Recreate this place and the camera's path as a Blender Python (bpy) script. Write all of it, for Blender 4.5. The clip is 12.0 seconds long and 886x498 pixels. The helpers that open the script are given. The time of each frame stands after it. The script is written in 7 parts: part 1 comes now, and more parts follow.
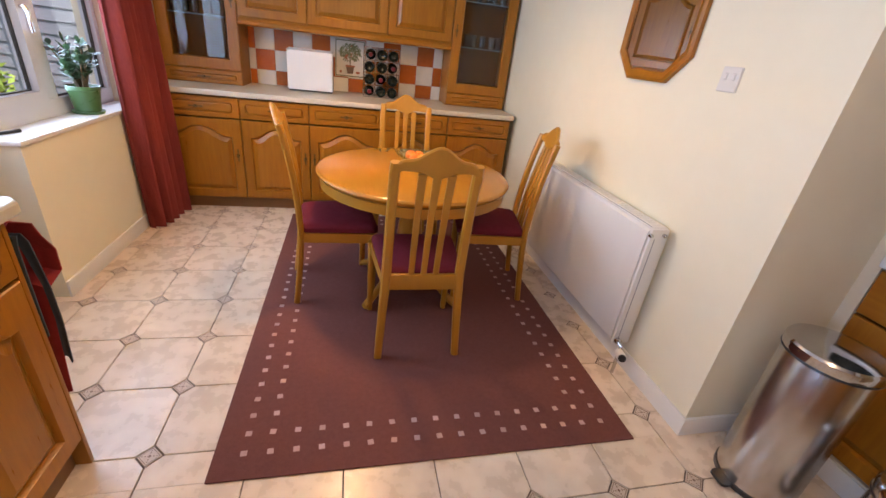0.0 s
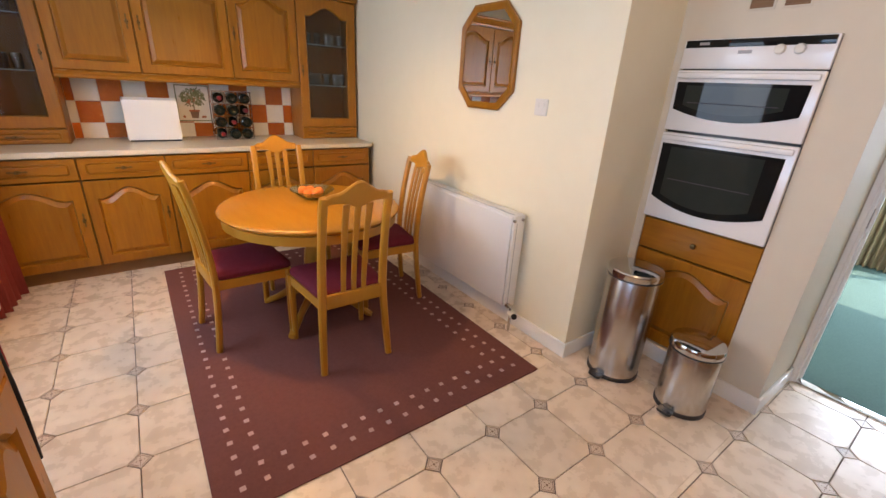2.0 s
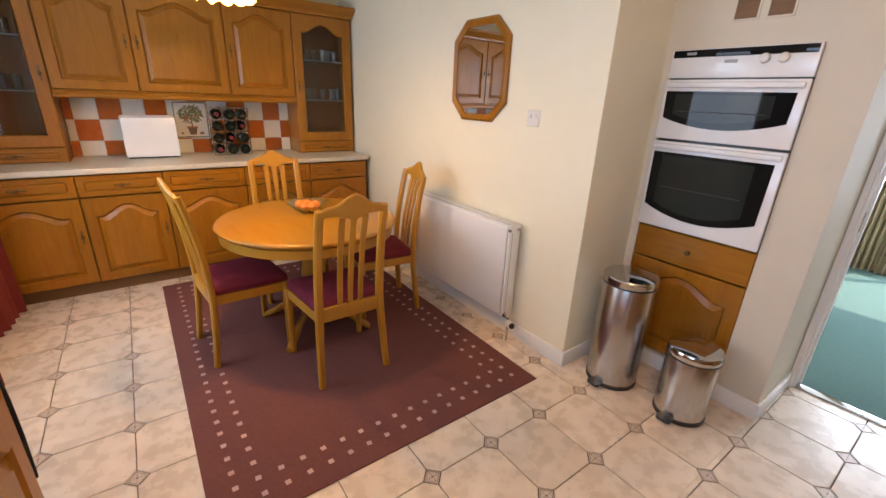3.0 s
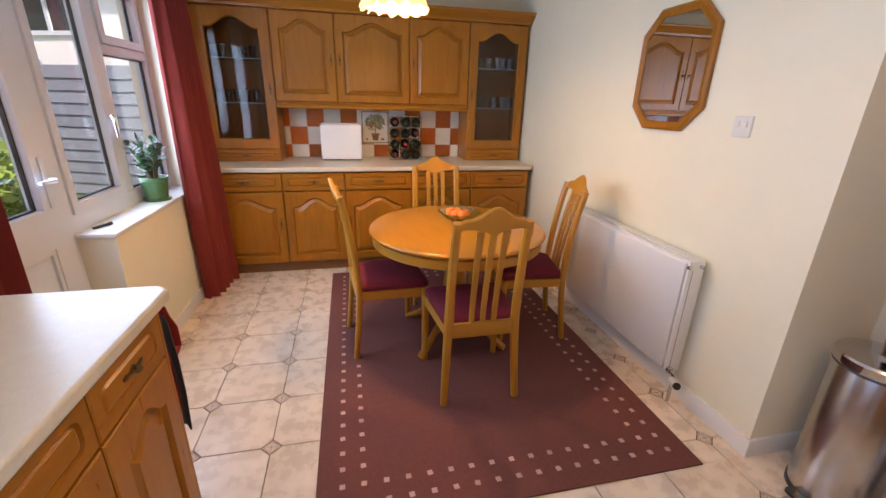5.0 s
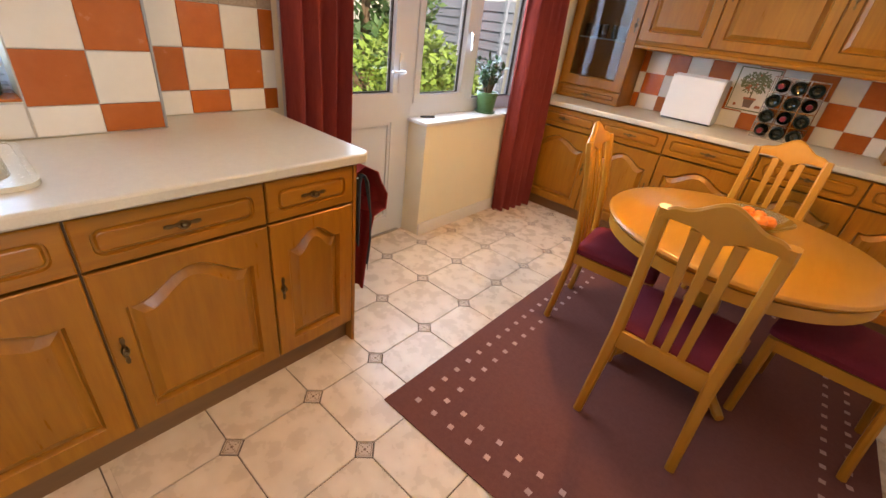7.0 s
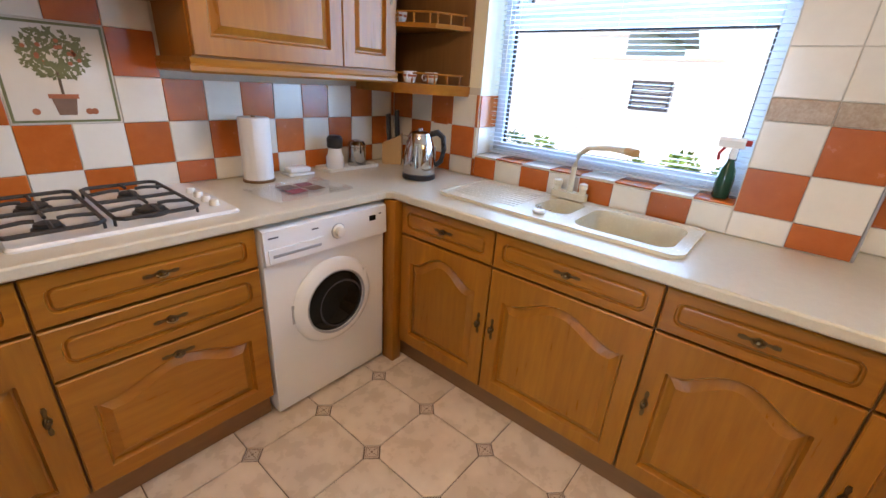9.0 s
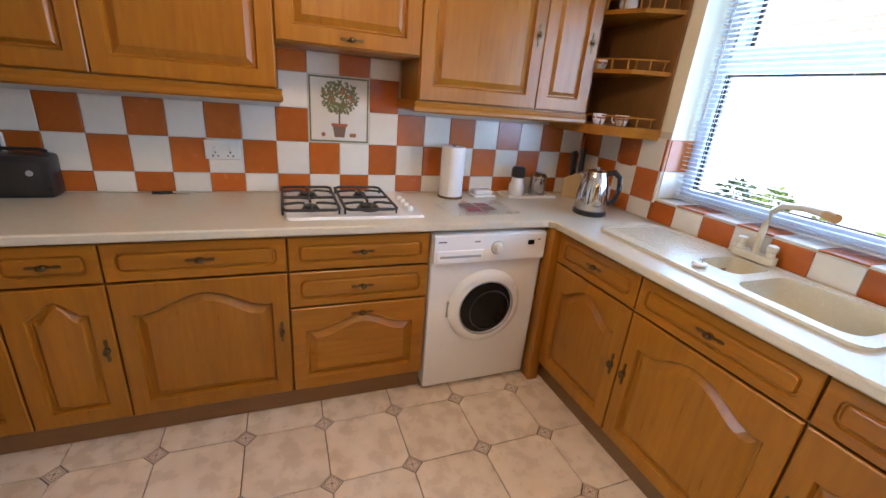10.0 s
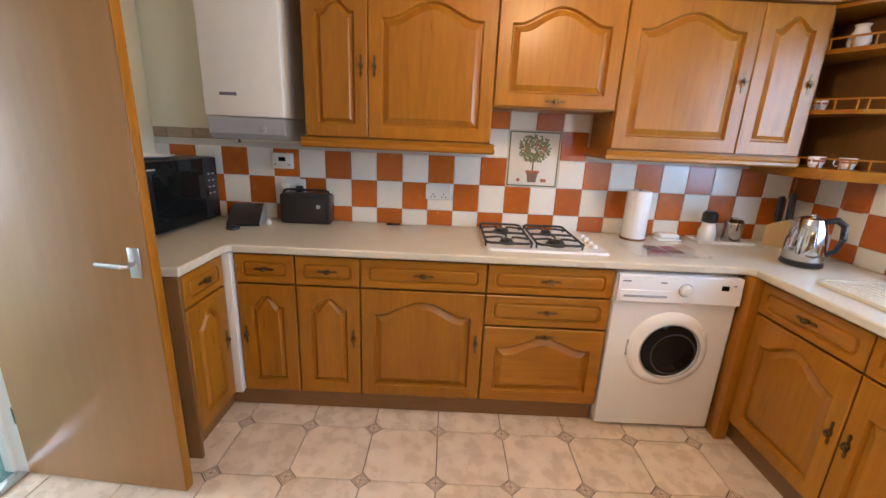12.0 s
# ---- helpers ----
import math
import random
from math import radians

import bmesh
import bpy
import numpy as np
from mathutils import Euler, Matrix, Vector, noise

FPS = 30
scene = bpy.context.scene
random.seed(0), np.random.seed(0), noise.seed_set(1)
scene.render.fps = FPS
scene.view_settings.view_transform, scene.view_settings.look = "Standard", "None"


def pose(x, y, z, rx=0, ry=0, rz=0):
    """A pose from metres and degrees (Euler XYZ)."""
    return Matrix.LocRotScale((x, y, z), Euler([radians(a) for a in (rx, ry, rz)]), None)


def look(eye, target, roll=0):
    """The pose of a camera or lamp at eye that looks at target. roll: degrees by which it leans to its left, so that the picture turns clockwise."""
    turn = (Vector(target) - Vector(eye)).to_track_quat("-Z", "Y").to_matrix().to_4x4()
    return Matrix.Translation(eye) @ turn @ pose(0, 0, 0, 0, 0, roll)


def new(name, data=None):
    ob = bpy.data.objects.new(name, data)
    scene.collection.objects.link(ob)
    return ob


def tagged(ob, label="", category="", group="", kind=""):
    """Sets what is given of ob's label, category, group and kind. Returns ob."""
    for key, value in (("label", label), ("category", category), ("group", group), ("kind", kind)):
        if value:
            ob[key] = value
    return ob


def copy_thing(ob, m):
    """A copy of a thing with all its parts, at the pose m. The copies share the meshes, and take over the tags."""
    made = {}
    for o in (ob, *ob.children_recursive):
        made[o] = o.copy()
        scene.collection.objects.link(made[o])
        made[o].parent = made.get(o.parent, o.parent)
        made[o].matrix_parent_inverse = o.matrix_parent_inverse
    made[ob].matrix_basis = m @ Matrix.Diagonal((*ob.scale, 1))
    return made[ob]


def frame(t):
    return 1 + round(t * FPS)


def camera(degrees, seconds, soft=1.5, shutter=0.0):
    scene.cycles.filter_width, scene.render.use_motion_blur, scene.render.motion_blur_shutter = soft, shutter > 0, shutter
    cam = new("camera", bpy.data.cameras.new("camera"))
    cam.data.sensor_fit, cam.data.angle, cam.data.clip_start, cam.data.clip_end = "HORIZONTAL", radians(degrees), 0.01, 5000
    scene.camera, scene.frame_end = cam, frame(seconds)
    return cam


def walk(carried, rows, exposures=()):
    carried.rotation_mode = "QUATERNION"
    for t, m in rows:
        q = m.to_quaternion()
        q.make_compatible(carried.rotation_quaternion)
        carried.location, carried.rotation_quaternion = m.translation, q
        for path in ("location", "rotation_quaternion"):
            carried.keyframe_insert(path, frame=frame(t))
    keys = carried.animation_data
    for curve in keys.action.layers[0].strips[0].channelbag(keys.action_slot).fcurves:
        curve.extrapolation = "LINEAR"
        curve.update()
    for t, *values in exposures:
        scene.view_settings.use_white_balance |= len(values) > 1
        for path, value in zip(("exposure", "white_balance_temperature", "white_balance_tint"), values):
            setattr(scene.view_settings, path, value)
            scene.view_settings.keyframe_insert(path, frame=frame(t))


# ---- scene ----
cam = camera(94.2, 12.0)
PATH = [
    (0, (0.009, 0.514, 1.369), (0.456, 2.26, 0.501), 7.0),
    (0.5, (-0.186, 0.489, 1.402), (0.434, 2.166, 0.506), 3.9),
    (1, (-0.347, 0.402, 1.432), (0.558, 1.934, 0.52), 3.3),
    (1.5, (-0.424, 0.345, 1.446), (0.611, 1.818, 0.575), 3.7),
    (2, (-0.445, 0.306, 1.462), (0.672, 1.793, 0.728), 3.5),
    (2.5, (-0.452, 0.288, 1.472), (0.697, 1.784, 0.806), 2.7),
    (2.7, (-0.446, 0.284, 1.471), (0.706, 1.772, 0.794), 2.5),
    (4.3, (-0.332, 0.345, 1.469), (0.399, 2.056, 0.741), 1.8),
    (4.5, (-0.301, 0.371, 1.465), (0.346, 2.125, 0.753), 1.2),
    (5, (-0.253, 0.421, 1.454), (0.169, 2.257, 0.78), 1.5),
    (5.5, (-0.126, 0.534, 1.441), (0.139, 2.392, 0.748), 2.4),
    (6, (0.125, 0.64, 1.431), (0.312, 2.478, 0.666), 3.8),
    (6.5, (0.368, 0.64, 1.417), (0.065, 2.42, 0.557), 5.0),
    (7, (0.398, 0.675, 1.39), (-0.677, 2.057, 0.422), 7.6),
    (7.5, (0.435, 0.69, 1.369), (-1.208, 1.234, 0.367), 7.9),
    (7.7, (0.45, 0.667, 1.356), (-1.281, 0.859, 0.372), 8.0),
    (9.3, (0.475, 1.006, 1.418), (-0.798, -0.365, 0.711), 3.5),
    (9.5, (0.463, 1.041, 1.431), (-0.66, -0.464, 0.743), 3.8),
    (10, (0.44, 1.222, 1.449), (-0.262, -0.518, 0.755), 5.0),
    (10.5, (0.457, 1.333, 1.456), (-0.114, -0.483, 0.842), 4.9),
    (11, (0.54, 1.42, 1.486), (-0.039, -0.432, 1.003), 4.0),
    (11.5, (0.606, 1.472, 1.498), (0.187, -0.43, 1.04), 3.1),
    (12, (0.658, 1.441, 1.47), (0.666, -0.483, 0.924), 2.5),
]
walk(cam, [(t, look(eye, target, roll)) for t, eye, target, roll in PATH], [(0.0, 0.98, 6900, 25), (2.5, 0.93, 7600, 24), (5.5, 0.87, 6850, 26), (6.5, 0.95, 6750, 25), (7.0, 1.03, 7700, 23), (7.6, 1.02, 6700, 19), (9.5, 1.0, 6700, 19), (11.0, 1.03, 6850, 19), (12.0, 1.33, 7100, 20)])

# ---- world and sun ----
SUN_EL, SUN_AZ = 38.0, 135.0
world = bpy.data.worlds.new("world")
scene.world = world
world.use_nodes = True
_wn = world.node_tree.nodes
_sky = _wn.new("ShaderNodeTexSky")
_sky.sky_type = "NISHITA"
_sky.sun_disc = False
_sky.sun_elevation = radians(SUN_EL)
_sky.sun_rotation = radians(SUN_AZ)
world.node_tree.links.new(_sky.outputs["Color"], _wn["Background"].inputs["Color"])
_wn["Background"].inputs["Strength"].default_value = 0.15

_sun = bpy.data.lights.new("sun", "SUN")
_sun.energy, _sun.angle, _sun.color = 4.0, radians(0.5), (1.0, 0.94, 0.85)
_dir = Vector((math.sin(radians(SUN_AZ)) * math.cos(radians(SUN_EL)), math.cos(radians(SUN_AZ)) * math.cos(radians(SUN_EL)), math.sin(radians(SUN_EL))))
new("sun", _sun).matrix_world = look(_dir * 20, (0, 0, 0))


def window_light(name, place, target, w, h, power, color):
    """Area lamp standing in a window's opening for the sky's light."""
    l = bpy.data.lights.new(name, "AREA")
    l.shape, l.size, l.size_y, l.energy, l.color = "RECTANGLE", w, h, power, color
    new(name, l).matrix_world = look(place, target)


window_light("sky_door", (-1.535, 2.87, 1.48), (0.5, 2.87, 1.48), 1.85, 1.1, 26, (0.48, 0.72, 1.0))
window_light("sky_sink", (-1.522, 0.23, 1.56), (0.5, 0.23, 1.56), 1.08, 0.9, 21, (0.34, 0.62, 1.0))
window_light("sky_lounge", (5.95, 0.1, 1.5), (3.0, 0.1, 0.6), 1.8, 1.6, 125, (0.56, 0.77, 1.0))


def lamp(name, place, power, color, size=0.06):
    l = bpy.data.lights.new(name, "POINT")
    l.energy, l.color, l.shadow_soft_size = power, color, size
    new(name, l).location = place


lamp("dining_bulb", (0.0, 2.73, 1.93), 22, (1.0, 0.68, 0.34))
# unseen warm fill light added under the kitchen ceiling, without any fitting
lamp("kitchen_fill", (0.15, 0.3, 2.2), 11.5, (1.0, 0.72, 0.42), 0.12)

# ---- materials ----


def nodes_of(name):
    m = bpy.data.materials.new(name)
    m.use_nodes = True
    n, l = m.node_tree.nodes, m.node_tree.links
    return m, n, l, n["Principled BSDF"]


def setv(sock, value):
    sock.default_value = value


def grained(name, c1, c2, rough=0.5, scale=(8, 8, 8), bump=0.05, metal=0.0, detail=6.0, spot=0.0, spec=0.5, island=False, vary=0.08, fw=1.1, bw=0.7, bscale=0.6, rvar=0.2):
    """Two-colour noise at two sizes, with fine relief; pieces differ by Object Info's Random."""
    m, n, l, b = nodes_of(name)
    tc, mp, info = n.new("ShaderNodeTexCoord"), n.new("ShaderNodeMapping"), n.new("ShaderNodeObjectInfo")
    off = n.new("ShaderNodeVectorMath")
    off.operation = "MULTIPLY_ADD"
    comb = n.new("ShaderNodeCombineXYZ")
    for k in range(3):
        l.new(info.outputs["Random"], comb.inputs[k])
    off.inputs[1].default_value = (7.3, 5.1, 3.7)
    l.new(comb.outputs[0], off.inputs[0])
    l.new(tc.outputs["Object"], off.inputs[2])
    l.new(off.outputs[0], mp.inputs["Vector"])
    mp.inputs["Scale"].default_value = scale
    fine, broad = n.new("ShaderNodeTexNoise"), n.new("ShaderNodeTexNoise")
    setv(fine.inputs["Scale"], 3.0), setv(fine.inputs["Detail"], detail), setv(fine.inputs["Roughness"], 0.6)
    setv(broad.inputs["Scale"], bscale), setv(broad.inputs["Detail"], 2.0)
    l.new(mp.outputs[0], fine.inputs["Vector"]), l.new(mp.outputs[0], broad.inputs["Vector"])
    mix = n.new("ShaderNodeMix")
    mix.data_type = "RGBA"
    add = n.new("ShaderNodeMath")
    add.operation = "MULTIPLY_ADD"
    l.new(broad.outputs["Fac"], add.inputs[0]), setv(add.inputs[1], bw)
    sub = n.new("ShaderNodeMath")
    sub.operation = "MULTIPLY_ADD"
    l.new(fine.outputs["Fac"], sub.inputs[0]), setv(sub.inputs[1], fw), setv(sub.inputs[2], 0.5 - 0.5 * (fw + bw))
    l.new(sub.outputs[0], add.inputs[2])
    l.new(add.outputs[0], mix.inputs[0])
    mix.inputs[6].default_value, mix.inputs[7].default_value = (*c1, 1), (*c2, 1)
    hsv = n.new("ShaderNodeHueSaturation")
    val = n.new("ShaderNodeMath")
    val.operation = "MULTIPLY_ADD"
    src = info.outputs["Random"]
    if island:
        src = n.new("ShaderNodeNewGeometry").outputs["Random Per Island"]
    l.new(src, val.inputs[0]), setv(val.inputs[1], 2 * vary), setv(val.inputs[2], 1 - vary)
    l.new(val.outputs[0], hsv.inputs["Value"]), l.new(mix.outputs[2], hsv.inputs["Color"])
    l.new(hsv.outputs[0], b.inputs["Base Color"])
    rr = n.new("ShaderNodeMath")
    rr.operation = "MULTIPLY_ADD"
    l.new(fine.outputs["Fac"], rr.inputs[0]), setv(rr.inputs[1], rvar), setv(rr.inputs[2], rough - 0.5 * rvar)
    l.new(rr.outputs[0], b.inputs["Roughness"])
    setv(b.inputs["Metallic"], metal), setv(b.inputs["Specular IOR Level"], spec)
    if bump:
        bp = n.new("ShaderNodeBump")
        setv(bp.inputs["Strength"], bump), setv(bp.inputs["Distance"], 0.01)
        l.new(fine.outputs["Fac"], bp.inputs["Height"]), l.new(bp.outputs[0], b.inputs["Normal"])
    return m


def glassy(name, color=(1, 1, 1), rough=0.0, ior=1.45):
    m, n, l, b = nodes_of(name)
    setv(b.inputs["Base Color"], (*color, 1)), setv(b.inputs["Transmission Weight"], 1.0)
    setv(b.inputs["Roughness"], rough), setv(b.inputs["IOR"], ior)
    return m


def pane_mat(name, tint=(1, 1, 1), gloss=0.08, rough=0.0):
    """Thin window glass: clear with a little mirror gloss by Fresnel."""
    m, n, l, b = nodes_of(name)
    n.remove(b)
    tr, gl, mx, lw = n.new("ShaderNodeBsdfTransparent"), n.new("ShaderNodeBsdfGlossy"), n.new("ShaderNodeMixShader"), n.new("ShaderNodeLayerWeight")
    setv(tr.inputs["Color"], (*tint, 1)), setv(gl.inputs["Roughness"], rough)
    pw, ma = n.new("ShaderNodeMath"), n.new("ShaderNodeMath")
    pw.operation, ma.operation = "POWER", "MULTIPLY_ADD"
    setv(pw.inputs[1], 4.0), setv(ma.inputs[1], 0.5), setv(ma.inputs[2], gloss * 0.5)
    l.new(lw.outputs["Facing"], pw.inputs[0]), l.new(pw.outputs[0], ma.inputs[0])
    l.new(ma.outputs[0], mx.inputs[0]), l.new(tr.outputs[0], mx.inputs[1]), l.new(gl.outputs[0], mx.inputs[2])
    l.new(mx.outputs[0], n["Material Output"].inputs["Surface"])
    return m


OAK_A, OAK_B = (0.24, 0.082, 0.0065), (0.42, 0.163, 0.012)
OAK_V = grained("oak_upright", OAK_A, OAK_B, 0.31, (16, 16, 1.6), 0.04, vary=0.07, spec=0.4)
OAK_X = grained("oak_along_x", OAK_A, OAK_B, 0.31, (1.6, 16, 16), 0.04, vary=0.07, spec=0.4)
OAK_Y = grained("oak_along_y", OAK_A, OAK_B, 0.31, (16, 1.6, 16), 0.04, vary=0.07, spec=0.4)
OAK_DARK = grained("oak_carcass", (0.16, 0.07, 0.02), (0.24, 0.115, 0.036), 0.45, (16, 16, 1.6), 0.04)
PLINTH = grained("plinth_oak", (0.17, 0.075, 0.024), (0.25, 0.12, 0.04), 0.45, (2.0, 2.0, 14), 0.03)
BEECH = grained("varnished_beech", (0.43, 0.188, 0.018), (0.50, 0.232, 0.026), 0.3, (9, 9, 3.0), 0.01, vary=0.05, rvar=0.06)
BEECH_TOP = grained("varnished_table_top", (0.40, 0.17, 0.016), (0.47, 0.21, 0.023), 0.24, (10, 1.4, 10), 0.004, vary=0.0, rvar=0.03)
DOOR_WOOD = grained("veneered_door", (0.34, 0.17, 0.06), (0.44, 0.235, 0.09), 0.36, (10, 10, 0.9), 0.02, vary=0.0, spec=0.8)
WALL = grained("cream_wall_paint", (0.79, 0.735, 0.55), (0.835, 0.78, 0.60), 0.75, (3, 3, 3), 0.03, vary=0.0)
# white boxing paint, its colour darkened for the light falling off by the oven
WALL_WHITE_DIM = grained("dimmed_white_paint", (0.62, 0.555, 0.44), (0.67, 0.605, 0.49), 0.7, (3, 3, 3), 0.03, vary=0.0)
CEIL = grained("ceiling_paint", (0.74, 0.73, 0.7), (0.79, 0.78, 0.75), 0.8, (4, 4, 4), 0.06, vary=0.0)
GLOSS_WHITE = grained("white_gloss_paint", (0.76, 0.75, 0.71), (0.8, 0.79, 0.76), 0.3, (3, 3, 3), 0.01, vary=0.0, rvar=0.04)
# white plastic with the daylight's blue cast and some shade mixed into its colour
UPVC = grained("sky_tinted_upvc", (0.60, 0.64, 0.69), (0.63, 0.67, 0.72), 0.3, (3, 3, 3), 0.0, vary=0.0, rvar=0.04)
WHITE_ENAMEL = grained("white_enamel", (0.78, 0.78, 0.77), (0.82, 0.82, 0.81), 0.2, (3, 3, 3), 0.0, vary=0.0, rvar=0.04)
PLASTIC_WHITE = grained("white_plastic", (0.69, 0.665, 0.6), (0.74, 0.715, 0.65), 0.35, (5, 5, 5), 0.0, vary=0.0, rvar=0.04)
PLASTIC_GREY = grained("grey_plastic", (0.30, 0.31, 0.32), (0.36, 0.37, 0.38), 0.4, (5, 5, 5), 0.0, vary=0.0)
BLACK = grained("black_plastic", (0.012, 0.012, 0.013), (0.02, 0.02, 0.022), 0.3, (8, 8, 8), 0.01, vary=0.0)
BLACK_GLASS = grained("black_oven_glass", (0.006, 0.007, 0.007), (0.01, 0.011, 0.011), 0.035, (3, 3, 3), 0.0, vary=0.0, spec=0.22, rvar=0.02)
OVEN_GLASS = grained("tinted_oven_window", (0.02, 0.025, 0.023), (0.028, 0.034, 0.03), 0.035, (3, 3, 3), 0.0, vary=0.0, spec=0.22, rvar=0.02)
IRON = grained("black_iron", (0.015, 0.014, 0.013), (0.03, 0.028, 0.026), 0.5, (30, 30, 30), 0.1, vary=0.0)
WORKTOP = grained("cream_laminate", (0.56, 0.50, 0.385), (0.66, 0.605, 0.48), 0.3, (60, 60, 60), 0.01, vary=0.0, rvar=0.04)
SINK = grained("cream_composite", (0.64, 0.58, 0.43), (0.69, 0.63, 0.48), 0.25, (30, 30, 30), 0.01, vary=0.0)
SATIN = grained("satin_chrome", (0.6, 0.6, 0.6), (0.68, 0.68, 0.68), 0.4, (5, 5, 5), 0.0, metal=1.0, vary=0.0)
LOUVRE = grained("dark_louvre_metal", (0.02, 0.02, 0.03), (0.035, 0.035, 0.05), 0.6, (5, 5, 5), 0.0, vary=0.0)
BIN_STEEL = grained("brushed_bin_steel", (0.5, 0.485, 0.47), (0.64, 0.625, 0.61), 0.24, (26, 26, 1.2), 0.012, metal=1.0, vary=0.0, rvar=0.06)
STEEL = grained("polished_steel", (0.5, 0.49, 0.48), (0.62, 0.61, 0.6), 0.1, (2, 2, 30), 0.005, metal=1.0, vary=0.0, rvar=0.04)
BRASS = grained("antique_brass", (0.10, 0.063, 0.026), (0.20, 0.127, 0.053), 0.36, (40, 40, 40), 0.1, metal=0.9, vary=0.0)
RUG = grained("brown_flatweave", (0.145, 0.054, 0.046), (0.2, 0.08, 0.068), 0.95, (90, 90, 90), 0.3, vary=0.0, spec=0.1)
RUG_SPOT = grained("pale_pink_weave", (0.42, 0.27, 0.24), (0.55, 0.38, 0.34), 0.95, (90, 90, 90), 0.3, vary=0.1, spec=0.1)
SEAT = grained("burgundy_cloth", (0.12, 0.010, 0.02), (0.19, 0.022, 0.036), 0.85, (60, 60, 60), 0.25, vary=0.05, spec=0.2)
CURTAIN = grained("red_curtain_cloth", (0.19, 0.03, 0.026), (0.28, 0.05, 0.042), 0.85, (40, 40, 6), 0.2, vary=0.0, spec=0.15)
BEIGE_CLOTH = grained("beige_curtain_cloth", (0.38, 0.29, 0.17), (0.5, 0.4, 0.25), 0.9, (40, 40, 6), 0.2, vary=0.0)
CARPET = grained("teal_carpet", (0.085, 0.165, 0.15), (0.135, 0.235, 0.215), 0.95, (120, 120, 120), 0.5, vary=0.0, spec=0.1)
FLOOR_TILE = grained("beige_floor_tile", (0.57, 0.44, 0.32), (0.84, 0.72, 0.58), 0.28, (4.0, 4.0, 4.0), 0.015, vary=0.05, detail=3.0, fw=0.6, bw=0.95, bscale=1.5)
GROUT = grained("brown_grout", (0.10, 0.07, 0.05), (0.15, 0.105, 0.075), 0.9, (30, 30, 30), 0.2, vary=0.0)
CAB_LIGHT = grained("inset_tile_beige", (0.52, 0.40, 0.30), (0.64, 0.52, 0.41), 0.4, (20, 20, 20), 0.05, vary=0.05)
CAB_DARK = grained("inset_tile_brown", (0.16, 0.09, 0.055), (0.23, 0.135, 0.085), 0.45, (20, 20, 20), 0.05, vary=0.05)
TILE_RUST = grained("terracotta_glaze", (0.40, 0.088, 0.012), (0.53, 0.14, 0.022), 0.24, (7, 7, 7), 0.03, vary=0.14)
TILE_CREAM = grained("cream_glaze", (0.72, 0.68, 0.59), (0.8, 0.76, 0.67), 0.2, (7, 7, 7), 0.03, vary=0.05)
TILE_GROUT = grained("pale_grout", (0.55, 0.5, 0.42), (0.65, 0.6, 0.5), 0.85, (30, 30, 30), 0.1, vary=0.0)
BORDER_TILE = grained("mottled_border_tile", (0.25, 0.15, 0.08), (0.55, 0.45, 0.33), 0.35, (40, 40, 40), 0.05, vary=0.08)
MIRROR = grained("mirror_silver", (0.86, 0.86, 0.85), (0.88, 0.88, 0.87), 0.1, (1, 1, 1), 0.0, metal=1.0, vary=0.0)
_mb = MIRROR.node_tree
_mb.links.remove(_mb.nodes["Principled BSDF"].inputs["Roughness"].links[0])
setv(_mb.nodes["Principled BSDF"].inputs["Roughness"], 0.01)
PANE = pane_mat("window_glass")
CAB_GLASS = pane_mat("smoked_cabinet_glass", (0.8, 0.8, 0.78), 0.05, rough=0.02)
GLASS = pane_mat("drinking_glass", (0.86, 0.88, 0.88), 0.3, 0.06)
SHELF_EDGE = grained("glass_shelf_edge", (0.45, 0.5, 0.48), (0.55, 0.6, 0.58), 0.2, (5, 5, 5), 0.0, vary=0.0)
BOWL_GLASS = pane_mat("bowl_glass", (0.84, 0.92, 0.87), 0.24, 0.03)
ORANGE = grained("orange_peel", (0.75, 0.16, 0.012), (0.85, 0.24, 0.03), 0.45, (60, 60, 60), 0.3, vary=0.08)
GREEN_POT = grained("green_glazed_pot", (0.05, 0.13, 0.05), (0.08, 0.18, 0.07), 0.3, (10, 10, 10), 0.02, vary=0.0)
LEAF = grained("dark_leaf", (0.03, 0.075, 0.03), (0.07, 0.14, 0.06), 0.35, (20, 20, 20), 0.05, island=True, vary=0.3)
STEM = grained("brown_stem", (0.1, 0.07, 0.04), (0.16, 0.11, 0.06), 0.8, (20, 20, 20), 0.2)
SOIL = grained("dark_soil", (0.03, 0.02, 0.012), (0.06, 0.04, 0.025), 0.95, (60, 60, 60), 0.6)
BUSH = grained("bush_leaf", (0.10, 0.2, 0.03), (0.24, 0.36, 0.06), 0.6, (5, 5, 5), 0.0, island=True, vary=0.35)
BUSH_DARK = grained("dark_bush_leaf", (0.035, 0.09, 0.03), (0.08, 0.17, 0.05), 0.6, (5, 5, 5), 0.0, island=True, vary=0.35)
FENCE = grained("grey_fence_board", (0.19, 0.22, 0.27), (0.26, 0.29, 0.34), 0.8, (2, 2, 20), 0.2, vary=0.1)
RENDER_WALL = grained("white_render_wall", (0.75, 0.74, 0.72), (0.82, 0.81, 0.79), 0.85, (20, 20, 20), 0.2, vary=0.0)
ROOF = grained("pale_brown_roof_tile", (0.36, 0.29, 0.25), (0.48, 0.4, 0.35), 0.85, (5, 5, 5), 0.2, vary=0.1)
PAVING = grained("grey_paving", (0.3, 0.29, 0.27), (0.4, 0.39, 0.36), 0.85, (6, 6, 6), 0.2, vary=0.08)
GRASS = grained("lawn", (0.06, 0.13, 0.03), (0.12, 0.2, 0.05), 0.9, (12, 12, 12), 0.4, vary=0.0)
